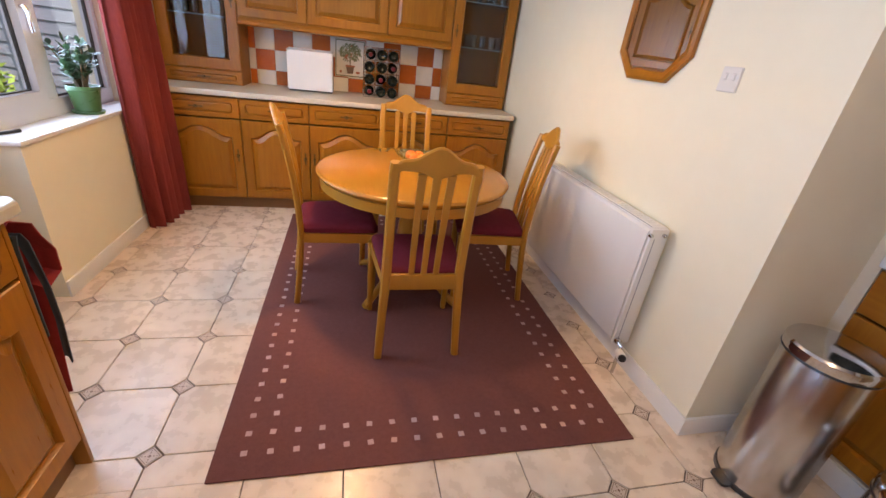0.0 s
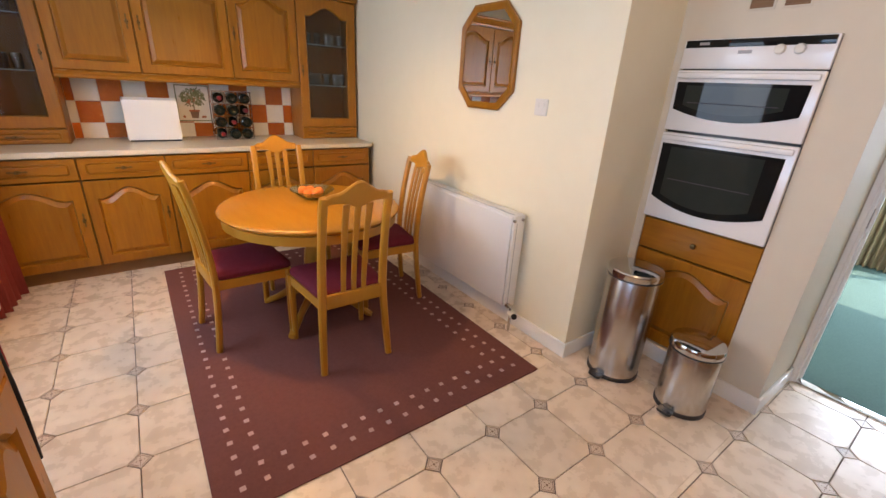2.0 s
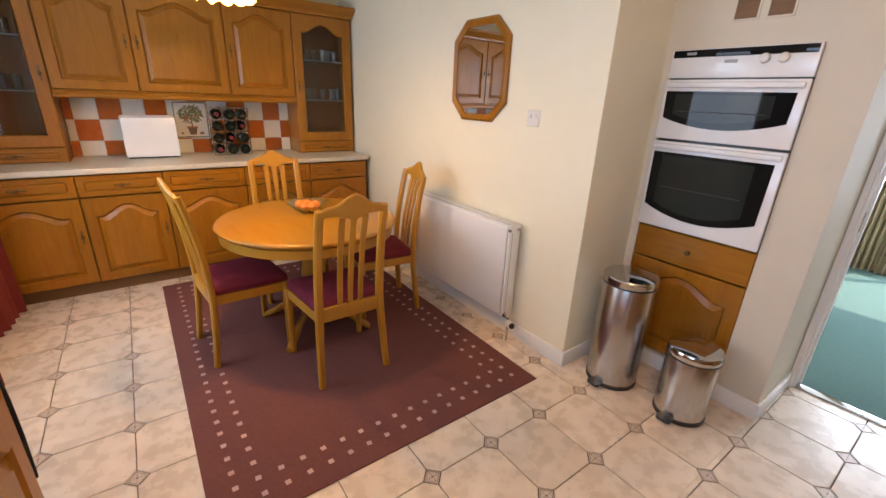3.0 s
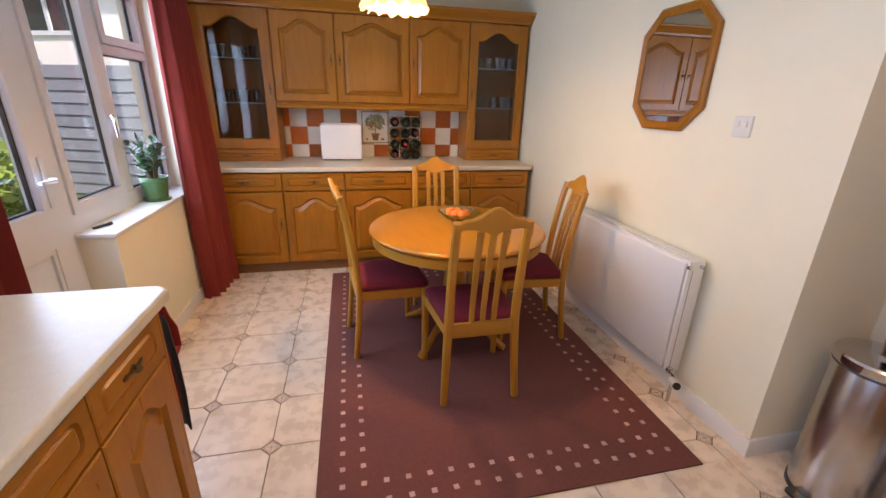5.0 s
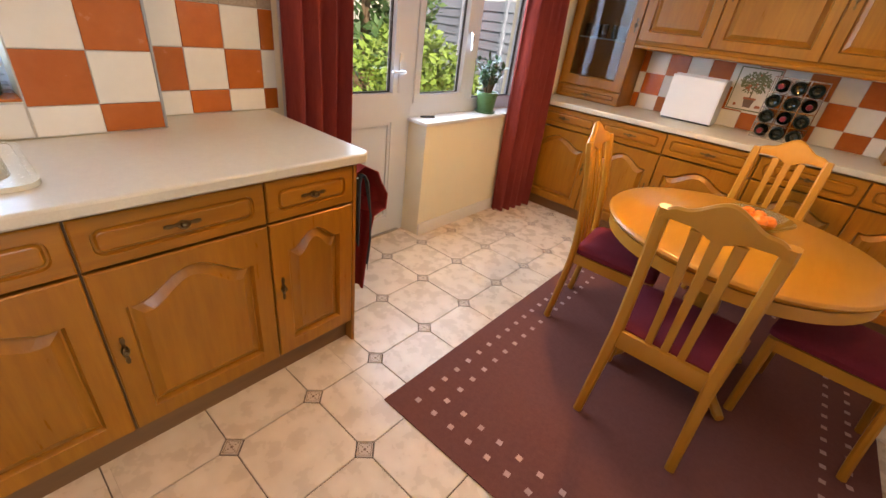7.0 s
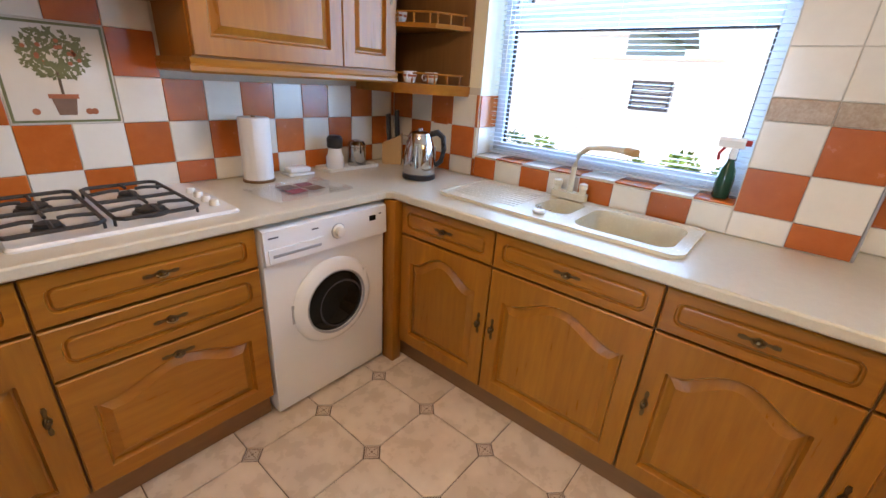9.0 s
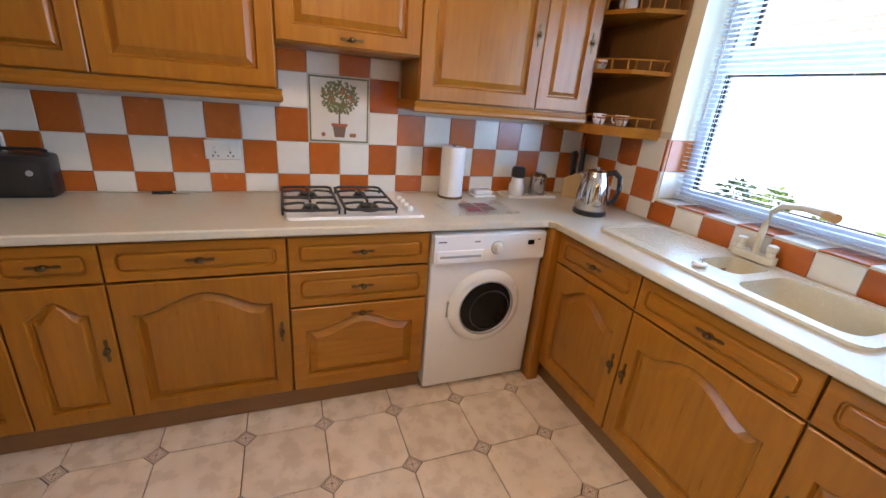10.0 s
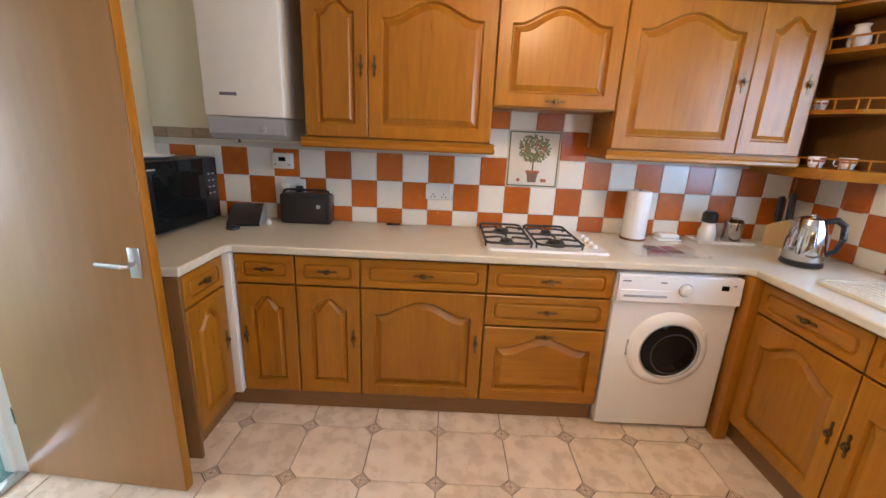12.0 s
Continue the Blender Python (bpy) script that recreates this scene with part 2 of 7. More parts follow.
PAPER = grained("kitchen_paper", (0.8, 0.79, 0.77), (0.85, 0.84, 0.82), 0.9, (60, 60, 60), 0.2, vary=0.0)
NAVY = grained("slate_blue_towel", (0.045, 0.06, 0.075), (0.075, 0.095, 0.115), 0.95, (70, 70, 70), 0.4, vary=0.0)
RED_TOWEL = grained("red_towel", (0.28, 0.02, 0.02), (0.42, 0.04, 0.035), 0.95, (70, 70, 70), 0.4, vary=0.0)
WINE_FOIL = grained("wine_red_foil", (0.16, 0.012, 0.018), (0.26, 0.022, 0.03), 0.3, (20, 20, 20), 0.0, vary=0.3)
WINE_GLASS = grained("dark_bottle_glass", (0.008, 0.01, 0.006), (0.015, 0.018, 0.01), 0.12, (5, 5, 5), 0.0, vary=0.0)
KNIFE_WOOD = grained("pale_block_wood", (0.45, 0.27, 0.1), (0.55, 0.35, 0.15), 0.45, (14, 14, 2), 0.03)
PINK = grained("pinkish_tile_motif", (0.3, 0.08, 0.03), (0.5, 0.16, 0.06), 0.4, (40, 40, 40), 0.0, vary=0.0)
OLIVE = grained("olive_leaf_motif", (0.1, 0.12, 0.04), (0.2, 0.2, 0.08), 0.4, (60, 60, 60), 0.0, vary=0.0)
SHADE = grained("amber_lamp_glass", (0.8, 0.55, 0.2), (0.9, 0.68, 0.32), 0.3, (8, 8, 8), 0.0, vary=0.0)
_sb = SHADE.node_tree.nodes["Principled BSDF"]
setv(_sb.inputs["Emission Color"], (1.0, 0.62, 0.2, 1)), setv(_sb.inputs["Emission Strength"], 0.9)
TEXT_GREY = grained("grey_print", (0.1, 0.1, 0.11), (0.14, 0.14, 0.15), 0.5, (5, 5, 5), 0.0, vary=0.0)

# ---- mesh helpers ----


def thing(name, place=(0, 0, 0), label="", category="", group="", kind=""):
    ob = new(name)
    ob.empty_display_size = 0.05
    ob.location = place
    return tagged(ob, label, category, group, kind)


def finish(bm, name, material, smooth=True):
    bmesh.ops.recalc_face_normals(bm, faces=bm.faces[:])
    me = bpy.data.meshes.new(name)
    bm.to_mesh(me)
    bm.free()
    for m in material if isinstance(material, (list, tuple)) else [material]:
        me.materials.append(m)
    if smooth:
        for p in me.polygons:
            p.use_smooth = True
        me.set_sharp_from_angle(angle=radians(32))
    return me


def part(name, bm, material, parent, label="", m=None, smooth=True):
    me = bm if isinstance(bm, bpy.types.Mesh) else finish(bm, name, material, smooth)
    ob = new(name, me)
    ob.parent = parent
    off = Matrix.Translation(-parent.location) if parent.type == "EMPTY" else Matrix()
    ob.matrix_basis = off @ m if m is not None else off
    return tagged(ob, label)


def solo(name, bm, material, label="", category="", group="", kind="", m=None, smooth=True):
    ob = new(name, bm if isinstance(bm, bpy.types.Mesh) else finish(bm, name, material, smooth))
    if m is not None:
        ob.matrix_basis = m
    return tagged(ob, label, category, group, kind)


def box(x0, x1, y0, y1, z0, z1, bevel=0.0, bm=None, seg=2, mi=0):
    bm = bm or bmesh.new()
    v = [bm.verts.new(p) for p in ((x0, y0, z0), (x1, y0, z0), (x1, y1, z0), (x0, y1, z0), (x0, y0, z1), (x1, y0, z1), (x1, y1, z1), (x0, y1, z1))]
    f = [bm.faces.new([v[i] for i in q]) for q in ((3, 2, 1, 0), (4, 5, 6, 7), (0, 1, 5, 4), (1, 2, 6, 5), (2, 3, 7, 6), (3, 0, 4, 7))]
    for q in f:
        q.material_index = mi
    if bevel:
        e = {e for q in f for e in q.edges}
        r = bmesh.ops.bevel(bm, geom=list(e), offset=bevel, segments=seg, profile=0.5, affect="EDGES")
        for q in r["faces"]:
            q.material_index = mi
    return bm


def loft(rings, cap0=True, cap1=True, bm=None, mi=0, closed=True):
    """Skin between rings of equally many points."""
    bm = bm or bmesh.new()
    vs = [[bm.verts.new(p) for p in r] for r in rings]
    n = len(rings[0])
    for a, b in zip(vs, vs[1:]):
        for i in range(n if closed else n - 1):
            f = bm.faces.new((a[i], a[(i + 1) % n], b[(i + 1) % n], b[i]))
            f.material_index = mi
    for on, r in ((cap0, vs[0]), (cap1, vs[-1])):
        if on:
            bm.faces.new(r).material_index = mi
    return bm


def lathe(profile, n=32, cap0=True, cap1=True, bm=None, mi=0, at=(0, 0, 0)):
    rings = [[(at[0] + r * math.cos(2 * math.pi * i / n), at[1] + r * math.sin(2 * math.pi * i / n), at[2] + z) for i in range(n)] for r, z in profile]
    return loft(rings, cap0, cap1, bm, mi)


def tube(points, radius, n=8, bm=None, mi=0):
    """Round bar along points."""
    pts = [Vector(p) for p in points]
    rings = []
    up = Vector((0.3, 0.2, 1)).normalized()
    for i, p in enumerate(pts):
        d = (pts[min(i + 1, len(pts) - 1)] - pts[max(i - 1, 0)]).normalized()
        u = d.cross(up)
        if u.length < 0.1:
            u = d.cross(Vector((1, 0, 0)))
        u.normalize()
        w = d.cross(u)
        r = radius[i] if isinstance(radius, (list, tuple)) else radius
        rings.append([p + r * (math.cos(2 * math.pi * k / n) * u + math.sin(2 * math.pi * k / n) * w) for k in range(n)])
    return loft(rings, True, True, bm, mi)


def prism(loops, a0, a1, put, bm=None, mi=0):
    """A plate with holes: flat outline loops (u, v), thick from a0 to a1; put(u, v, a) gives the place."""
    bm = bm or bmesh.new()
    sides = []
    for a in (a0, a1):
        edges = []
        for lp in loops:
            vs = [bm.verts.new(put(u, v, a)) for u, v in lp]
            sides.append(vs)
            edges += [bm.edges.new((vs[i], vs[(i + 1) % len(vs)])) for i in range(len(vs))]
        r = bmesh.ops.triangle_fill(bm, use_beauty=True, use_dissolve=False, edges=edges)
        for g in r["geom"]:
            if isinstance(g, bmesh.types.BMFace):
                g.material_index = mi
    k = len(loops)
    for a, b in zip(sides[:k], sides[k:]):
        for i in range(len(a)):
            bm.faces.new((a[i], a[(i + 1) % len(a)], b[(i + 1) % len(a)], b[i])).material_index = mi
    return bm


def rect(u0, u1, v0, v1):
    return [(u0, v0), (u1, v0), (u1, v1), (u0, v1)]


def rrect(u0, u1, v0, v1, r, k=5):
    out = []
    for cu, cv, a in ((u1 - r, v0 + r, -90), (u1 - r, v1 - r, 0), (u0 + r, v1 - r, 90), (u0 + r, v0 + r, 180)):
        out += [(cu + r * math.cos(radians(a + 90 * i / k)), cv + r * math.sin(radians(a + 90 * i / k))) for i in range(k + 1)]
    return out


def on_x(x):
    return lambda u, v, a: (a, u, v)


def on_y(y):
    return lambda u, v, a: (u, a, v)


def flat(u, v, a):
    return (u, v, a)

# ---- the room ----
XW, XW2, XE, XO, XD = -1.38, -1.56, 1.40, 1.87, 2.38
YK, YS, YO0, YO1, YN = -1.02, 1.19, 0.675, 1.51, 4.60
ZC = 2.38
TP = 0.326

# walls, each through its openings
w = prism([[(YK, 0), (YS, 0), (YS, ZC), (YK, ZC)], rect(-0.37, 0.83, 1.03, 2.08)], XW, XW - 0.30, on_x(0))
solo("wall_west_sink", w, WALL, "cream painted wall round the sink window", "wall", kind="structure", smooth=False)
w = prism([[(YS, 0), (1.77, 0), (1.77, 2.1), (3.86, 2.1), (3.86, ZC), (YS, ZC)]], XW2, XW2 - 0.12, on_x(0))
solo("wall_west_door", w, WALL, "cream wall over and beside the garden door", "wall", kind="structure", smooth=False)
solo("wall_west_dining", box(-1.68, -1.40, 3.86, YN, 0, ZC), WALL, "cream wall behind the dining curtain", "wall", kind="structure", smooth=False)
solo("wall_under_window", box(-1.68, -1.40, 2.65, 3.86, 0, 0.785), WALL, "cream half wall under the dining window", "wall", kind="structure", smooth=False)
solo("wall_north", box(-1.68, 1.60, YN, YN + 0.2, 0, ZC), WALL, "cream wall behind the dresser", "wall", kind="structure", smooth=False)
solo("wall_radiator", box(XE, XD + 0.1, YO1, YN, 0, ZC), WALL, "warm cream painted wall with the radiator", "wall", kind="structure", smooth=False)
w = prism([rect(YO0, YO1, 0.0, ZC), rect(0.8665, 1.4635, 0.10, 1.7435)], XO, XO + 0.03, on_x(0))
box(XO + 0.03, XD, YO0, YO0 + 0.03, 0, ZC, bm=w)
solo("wall_oven", w, WALL_WHITE_DIM, "white painted boxing round the built-in oven", "wall", kind="structure", smooth=False)
w = prism([[(YK, 0), (0.02, 0), (0.02, 2.03), (0.66, 2.03), (0.66, 0), (1.6, 0), (1.6, ZC), (YK, ZC)]], XD, XD + 0.1, on_x(0))
solo("wall_east", w, WALL, "cream wall with the doorway to the carpeted room", "wall", kind="structure", smooth=False)
solo("wall_south", box(XW - 0.3, XD + 0.1, YK - 0.2, YK, 0, ZC), WALL, "pale painted wall behind the hob", "wall", kind="structure", smooth=False)
solo("ceiling", box(-1.8, XD + 0.1, YK - 0.2, YN + 0.2, ZC, ZC + 0.15), CEIL, "plain white ceiling", "ceiling", kind="structure", smooth=False)

# skirting boards


def skirting(x0, x1, y0, y1):
    solo("baseboard", box(x0, x1, y0, y1, 0.0, 0.095, 0.004), GLOSS_WHITE, "white gloss skirting board along the wall", "skirting", kind="structure")


skirting(XE - 0.014, XE, YO1 - 0.014, 3.96)
skirting(XE, XO, YO1 - 0.014, YO1)
skirting(XO - 0.014, XO, YO0 - 0.014, YO1 - 0.016)
skirting(XO, XD - 0.015, YO0 - 0.014, YO0)
skirting(-1.40, -1.386, 2.65, 3.96)

# carpeted room beyond the doorway
solo("floor_lounge", box(XD + 0.05, 6.0, -2.2, 2.6, -0.05, 0.006), CARPET, "teal green fitted carpet of the next room", "carpet", kind="structure", smooth=False)
solo("wall_lounge_north", box(XD + 0.1, 6.1, 1.06, 1.16, 0, ZC), CEIL, "pale wall of the carpeted room", "wall", kind="structure", smooth=False)
solo("wall_lounge_south", box(XD, 6.1, -2.3, -2.2, 0, ZC), CEIL, "pale wall of the carpeted room", "wall", kind="structure", smooth=False)
w = prism([rect(-2.2, 1.06, 0, ZC), rect(-1.6, 0.95, 0.55, 2.1)], 5.6, 5.8, on_x(0))
solo("wall_lounge_east", w, CEIL, "pale wall with a large window", "wall", kind="structure", smooth=False)
solo("wall_lounge_west", box(XD, XD + 0.1, -2.3, YK - 0.2, 0, ZC), CEIL, "pale wall of the carpeted room", "wall", kind="structure", smooth=False)
solo("ceiling_lounge", box(XD + 0.1, 6.1, -2.3, 1.7, ZC, ZC + 0.15), CEIL, "plain white ceiling", "ceiling", kind="structure", smooth=False)
solo("threshold_strip", box(XD - 0.005, XD + 0.055, 0.045, 0.635, 0.001, 0.012, 0.003), STEEL, "metal strip between tiles and carpet", "threshold", kind="structure")

# ---- cabinet joinery ----
# A front is laid out in (u, v) with d outwards; put maps it to the room.


def facing(axis, plane, sign):
    if axis == "y":
        return lambda u, v, d: (u, plane + sign * d, v)
    return lambda u, v, d: (plane + sign * d, u, v)


def arch_loop(u0, u1, v0, v1, rise, inset, k=22):
    """Opening outline with a cathedral top; rise 0 gives a rectangle."""
    a, b, c, t = u0 + inset, u1 - inset, v0 + inset, v1 - inset
    out = [(a, c), (b, c)]
    for i in range(k + 1):
        q = 1 - 2 * i / k
        bump = 0.5 * (1 + math.cos(math.pi * min(1, abs(q) / 0.86)))
        out.append((a + (b - a) * (q + 1) / 2, t - rise + rise * bump ** 0.8))
    return out


def outer_loop(u0, u1, v0, v1, k=22):
    return [(u0, v0), (u1, v0)] + [(u0 + (u1 - u0) * (1 - i / k), v1) for i in range(k + 1)]


def lift(loop, d, put):
    return [put(u, v, d) for u, v in loop]


def panelled_door(u0, u1, v0, v1, put, rise, parent, mat_v=None, glass=False, stile=0.062, name="door", label=""):
    g = 0.0015
    a, b, c, t = u0 + g, u1 - g, v0 + g, v1 - g
    o = outer_loop(a, b, c, t)
    oi = outer_loop(a + 0.004, b - 0.004, c + 0.004, t - 0.004)
    inn = arch_loop(a + stile, b - stile, c + stile, t - stile * 0.85, rise, 0)
    inn2 = arch_loop(a + stile, b - stile, c + stile, t - stile * 0.85, rise, 0.008)
    T = 0.02
    rings = [lift(o, 0, put), lift(o, T - 0.004, put), lift(oi, T, put), lift(inn, T, put), lift(inn2, T - 0.014, put), lift(inn2, 0.003, put)]
    door = part(name, loft(rings, False, False), mat_v or OAK_V, parent, label)
    if glass:
        p = loft([lift(inn2, 0.006, put), lift(inn2, 0.009, put)])
        part("glass_pane", p, CAB_GLASS, door, "smoked glass pane")
    else:
        p0 = arch_loop(a + stile, b - stile, c + stile, t - stile * 0.85, rise, 0.0075)
        p1 = arch_loop(a + stile, b - stile, c + stile, t - stile * 0.85, rise, 0.014)
        wd = 0.036 if u1 - u0 > 0.34 else 0.026
        p2 = arch_loop(a + stile, b - stile, c + stile, t - stile * 0.85, rise, wd)
        p3 = arch_loop(a + stile, b - stile, c + stile, t - stile * 0.85, rise, wd + 0.003)
        part("raised_panel", loft([lift(p0, 0.002, put), lift(p0, T - 0.0155, put), lift(p1, T - 0.015, put), lift(p2, T - 0.003, put), lift(p3, T - 0.001, put)], True, True), mat_v or OAK_V, door, smooth=False)
    return door


def drawer_front(u0, u1, v0, v1, put, parent, mat, routed=True, label=""):
    g, T = 0.0015, 0.02
    a, b, c, t = u0 + g, u1 - g, v0 + g, v1 - g
    ins_u, ins_v = min(0.036, (b - a) * 0.16), min(0.032, (t - c) * 0.24)
    r = (t - c - 2 * ins_v) * 0.33

    def rr(e):
        return rrect(a + ins_u + e, b - ins_u - e, c + ins_v + e, t - ins_v - e, max(0.004, r - e), 6)

    def project(e):
        out = []
        base = rr(0)
        for i, (u, v) in enumerate(base):
            q = i // 7
            cu = (b - ins_u - r) if q in (0, 1) else (a + ins_u + r)
            cv = (t - ins_v - r) if q in (1, 2) else (c + ins_v + r)
            du, dv = u - cu, v - cv
            su = ((b - e - cu) / du if du > 1e-6 else (a + e - cu) / du if du < -1e-6 else 1e9)
            sv = ((t - e - cv) / dv if dv > 1e-6 else (c + e - cv) / dv if dv < -1e-6 else 1e9)
            s = min(su, sv)
            k = i % 7
            if k == 3:
                out.append(((b - e) if q in (0, 1) else (a + e), (t - e) if q in (1, 2) else (c + e)))
            else:
                out.append((cu + du * s, cv + dv * s))
        return out

    rings = [lift(project(0), 0, put), lift(project(0), T - 0.004, put), lift(project(0.004), T, put)]
    if routed:
        rings += [lift(rr(0), T, put), lift(rr(0.003), T - 0.009, put), lift(rr(0.008), T - 0.009, put), lift(rr(0.014), T - 0.001, put), lift(rr(0.018), T, put)]
    return part("drawer_front", loft(rings, True, True), mat, parent, label, smooth=False)


def handle_mesh_clean():
    k = 18
    lp = []
    for i in range(2 * k):
        s = 1 if i < k else -1
        x = (1 - 2 * ((i % k) + 0.5) / k) * s
        wdt = 0.004 + 0.009 * max(0, 1 - abs(x) / 0.36) + 0.003 * math.exp(-((abs(x) - 0.7) / 0.14) ** 2)
        lp.append((x * 0.052, s * wdt))
    bm = prism([lp], 0.0, 0.003, lambda u, v, a: (u, -a, v))
    n = 10
    rings = [[(r * math.cos(2 * math.pi * i / n), -d, r * math.sin(2 * math.pi * i / n)) for i in range(n)] for r, d in ((0.008, 0.002), (0.006, 0.007), (0.0095, 0.013), (0.007, 0.018), (0.002, 0.02))]
    loft(rings, bm=bm)
    tube([(-0.016, -0.010, 0.0), (-0.011, -0.016, -0.005), (0.0, -0.018, -0.008), (0.011, -0.016, -0.005), (0.016, -0.010, 0.0)], 0.003, 6, bm=bm)
    return finish(bm, "handle", BRASS)


HANDLE = handle_mesh_clean()
TURN_OF = {("y", -1): 0, ("y", 1): 180, ("x", 1): 90, ("x", -1): -90}


def handle(front, axis, plane, sign, u, v, upright=False, name="handle"):
    p = (u, plane + sign * 0.02, v) if axis == "y" else (plane + sign * 0.02, u, v)
    m = pose(*p, 0, 0, TURN_OF[(axis, sign)]) @ (pose(0, 0, 0, 0, 90, 0) if upright else Matrix())
    return part(name, HANDLE, BRASS, front, "antique brass handle", m)


def carcass(u0, u1, v0, v1, plane, back, axis, parent, mat=None, top=True):
    """Box of a unit: sides, top, bottom, back as one mesh."""
    s = 0.016
    lo, hi = min(plane, back), max(plane, back)
    bm = bmesh.new()

    def bx(a0, a1, z0, z1, l0=lo, h0=hi):
        if axis == "y":
            box(a0, a1, l0, h0, z0, z1, bm=bm)
        else:
            box(l0, h0, a0, a1, z0, z1, bm=bm)

    e = 0.0008
    bx(u0 + e, u0 + s, v0, v1), bx(u1 - s, u1 - e, v0, v1)
    bx(u0 + s, u1 - s, v0, v0 + s)
    if top:
        bx(u0 + s, u1 - s, v1 - s, v1)
    bl, bh = (hi - 0.008, hi) if back > plane else (lo, lo + 0.008)
    bx(u0 + s, u1 - s, v0 + s, v1 - s, bl, bh)
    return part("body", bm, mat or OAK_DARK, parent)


def base_unit(u0, u1, axis, plane, sign, back, label, group, zones, z0=0.115, z1=0.88, hinge=1):
    """zones: list of (v0, v1, kind, handle side or 0)."""
    put = facing(axis, plane, sign)
    mid = (u0 + u1) / 2
    place = (mid, (plane + back) / 2, 0) if axis == "y" else ((plane + back) / 2, mid, 0)
    cab = thing("base_cabinet", place, label, "cabinet", group)
    carcass(u0, u1, z0, z1, plane, back, axis, cab, top=False)
    wood = OAK_X if axis == "y" else OAK_Y
    for v0, v1, kind, side in zones:
        if kind == "drawer":
            d = drawer_front(u0 + 0.002, u1 - 0.002, v0, v1, put, cab, wood)
            handle(d, axis, plane, sign, mid, (v0 + v1) / 2)
        elif kind == "archdrawer":
            d = panelled_door(u0 + 0.002, u1 - 0.002, v0, v1, put, 0.06, cab, OAK_X if axis == "y" else OAK_Y, name="drawer_front")
            handle(d, axis, plane, sign, mid, v1 - 0.045)
        else:
            d = panelled_door(u0 + 0.002, u1 - 0.002, v0, v1, put, 0.075 if u1 - u0 > 0.4 else 0.06, cab)
            if side:
                handle(d, axis, plane, sign, (u1 - 0.035) if side > 0 else (u0 + 0.035), v1 - 0.27 if v1 - v0 > 0.4 else mid, True)
    return cab


def wall_unit(u0, u1, v0, v1, axis, plane, sign, back, label, group, doors, hv=None):
    put = facing(axis, plane, sign)
    mid = (u0 + u1) / 2
    place = (mid, (plane + back) / 2, v0) if axis == "y" else ((plane + back) / 2, mid, v0)
    cab = thing("wall_cabinet", place, label, "cabinet", group)
    carcass(u0, u1, v0, v1, plane, back, axis, cab, OAK_V)
    for a, b, side in doors:
        d = panelled_door(a, b, v0 + 0.004, v1 - 0.004, put, 0.075 if b - a > 0.4 else 0.055, cab)
        if side == 0:
            handle(d, axis, plane, sign, (a + b) / 2, v0 + 0.035)
        else:
            handle(d, axis, plane, sign, (b - 0.033) if side > 0 else (a + 0.033), v0 + 0.34, True)
    return cab


# ---- kitchen: units along the hob wall ----
KF, KB = -0.45, -1.018
STD = [(0.724, 0.872, "drawer", 0), (0.125, 0.717, "door", 1)]
G1 = "base cabinets along the hob wall"
base_unit(1.378, 1.672, "y", KF, 1, KB, "honey oak base cabinet with one drawer and arched door", G1, [(0.724, 0.872, "drawer", 0), (0.125, 0.717, "door", 1)])
base_unit(1.062, 1.378, "y", KF, 1, KB, "narrow honey oak base cabinet with drawer and arched door", G1, [(0.724, 0.872, "drawer", 0), (0.125, 0.717, "door", -1)])
base_unit(0.447, 1.062, "y", KF, 1, KB, "wide honey oak base cabinet with drawer and arched door", G1, [(0.724, 0.872, "drawer", 0), (0.125, 0.717, "door", -1)])
base_unit(-0.165, 0.447, "y", KF, 1, KB, "honey oak three-drawer cabinet under the gas hob", G1, [(0.724, 0.872, "drawer", 0), (0.555, 0.717, "drawer", 0), (0.125, 0.548, "archdrawer", 0)])
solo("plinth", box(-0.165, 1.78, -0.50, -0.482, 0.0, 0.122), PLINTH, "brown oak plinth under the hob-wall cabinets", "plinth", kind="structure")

# units under the sink
SF, SB = -0.835, -1.376
G2 = "base cabinets under the sink window"
base_unit(-0.36, 0.157, "x", SF, 1, SB, "honey oak corner base cabinet beside the washing machine", G2, [(0.724, 0.872, "drawer", 0), (0.125, 0.717, "door", 1)])
base_unit(0.157, 0.770, "x", SF, 1, SB, "wide honey oak sink cabinet with arched door", G2, [(0.724, 0.872, "drawer", 0), (0.125, 0.717, "door", -1)])
base_unit(0.770, 1.268, "x", SF, 1, SB, "honey oak base cabinet with drawer and arched door", G2, [(0.724, 0.872, "drawer", 0), (0.125, 0.717, "door", -1)])
base_unit(1.268, 1.622, "x", SF, 1, SB, "narrow honey oak end cabinet with drawer and door", G2, [(0.724, 0.872, "drawer", 0), (0.125, 0.717, "door", -1)])
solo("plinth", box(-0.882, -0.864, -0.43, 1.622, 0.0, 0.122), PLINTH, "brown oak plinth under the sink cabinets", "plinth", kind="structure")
solo("corner_post", box(-0.835, -0.777, -0.44, -0.362, 0.0, 0.88, 0.003), OAK_V, "oak corner post beside the washing machine", "panel", kind="structure")
solo("end_panel", box(SB, SF + 0.016, 1.623, 1.639, 0.0, 0.88, 0.002), OAK_V, "plain oak end panel of the sink cabinets", "panel", kind="structure")

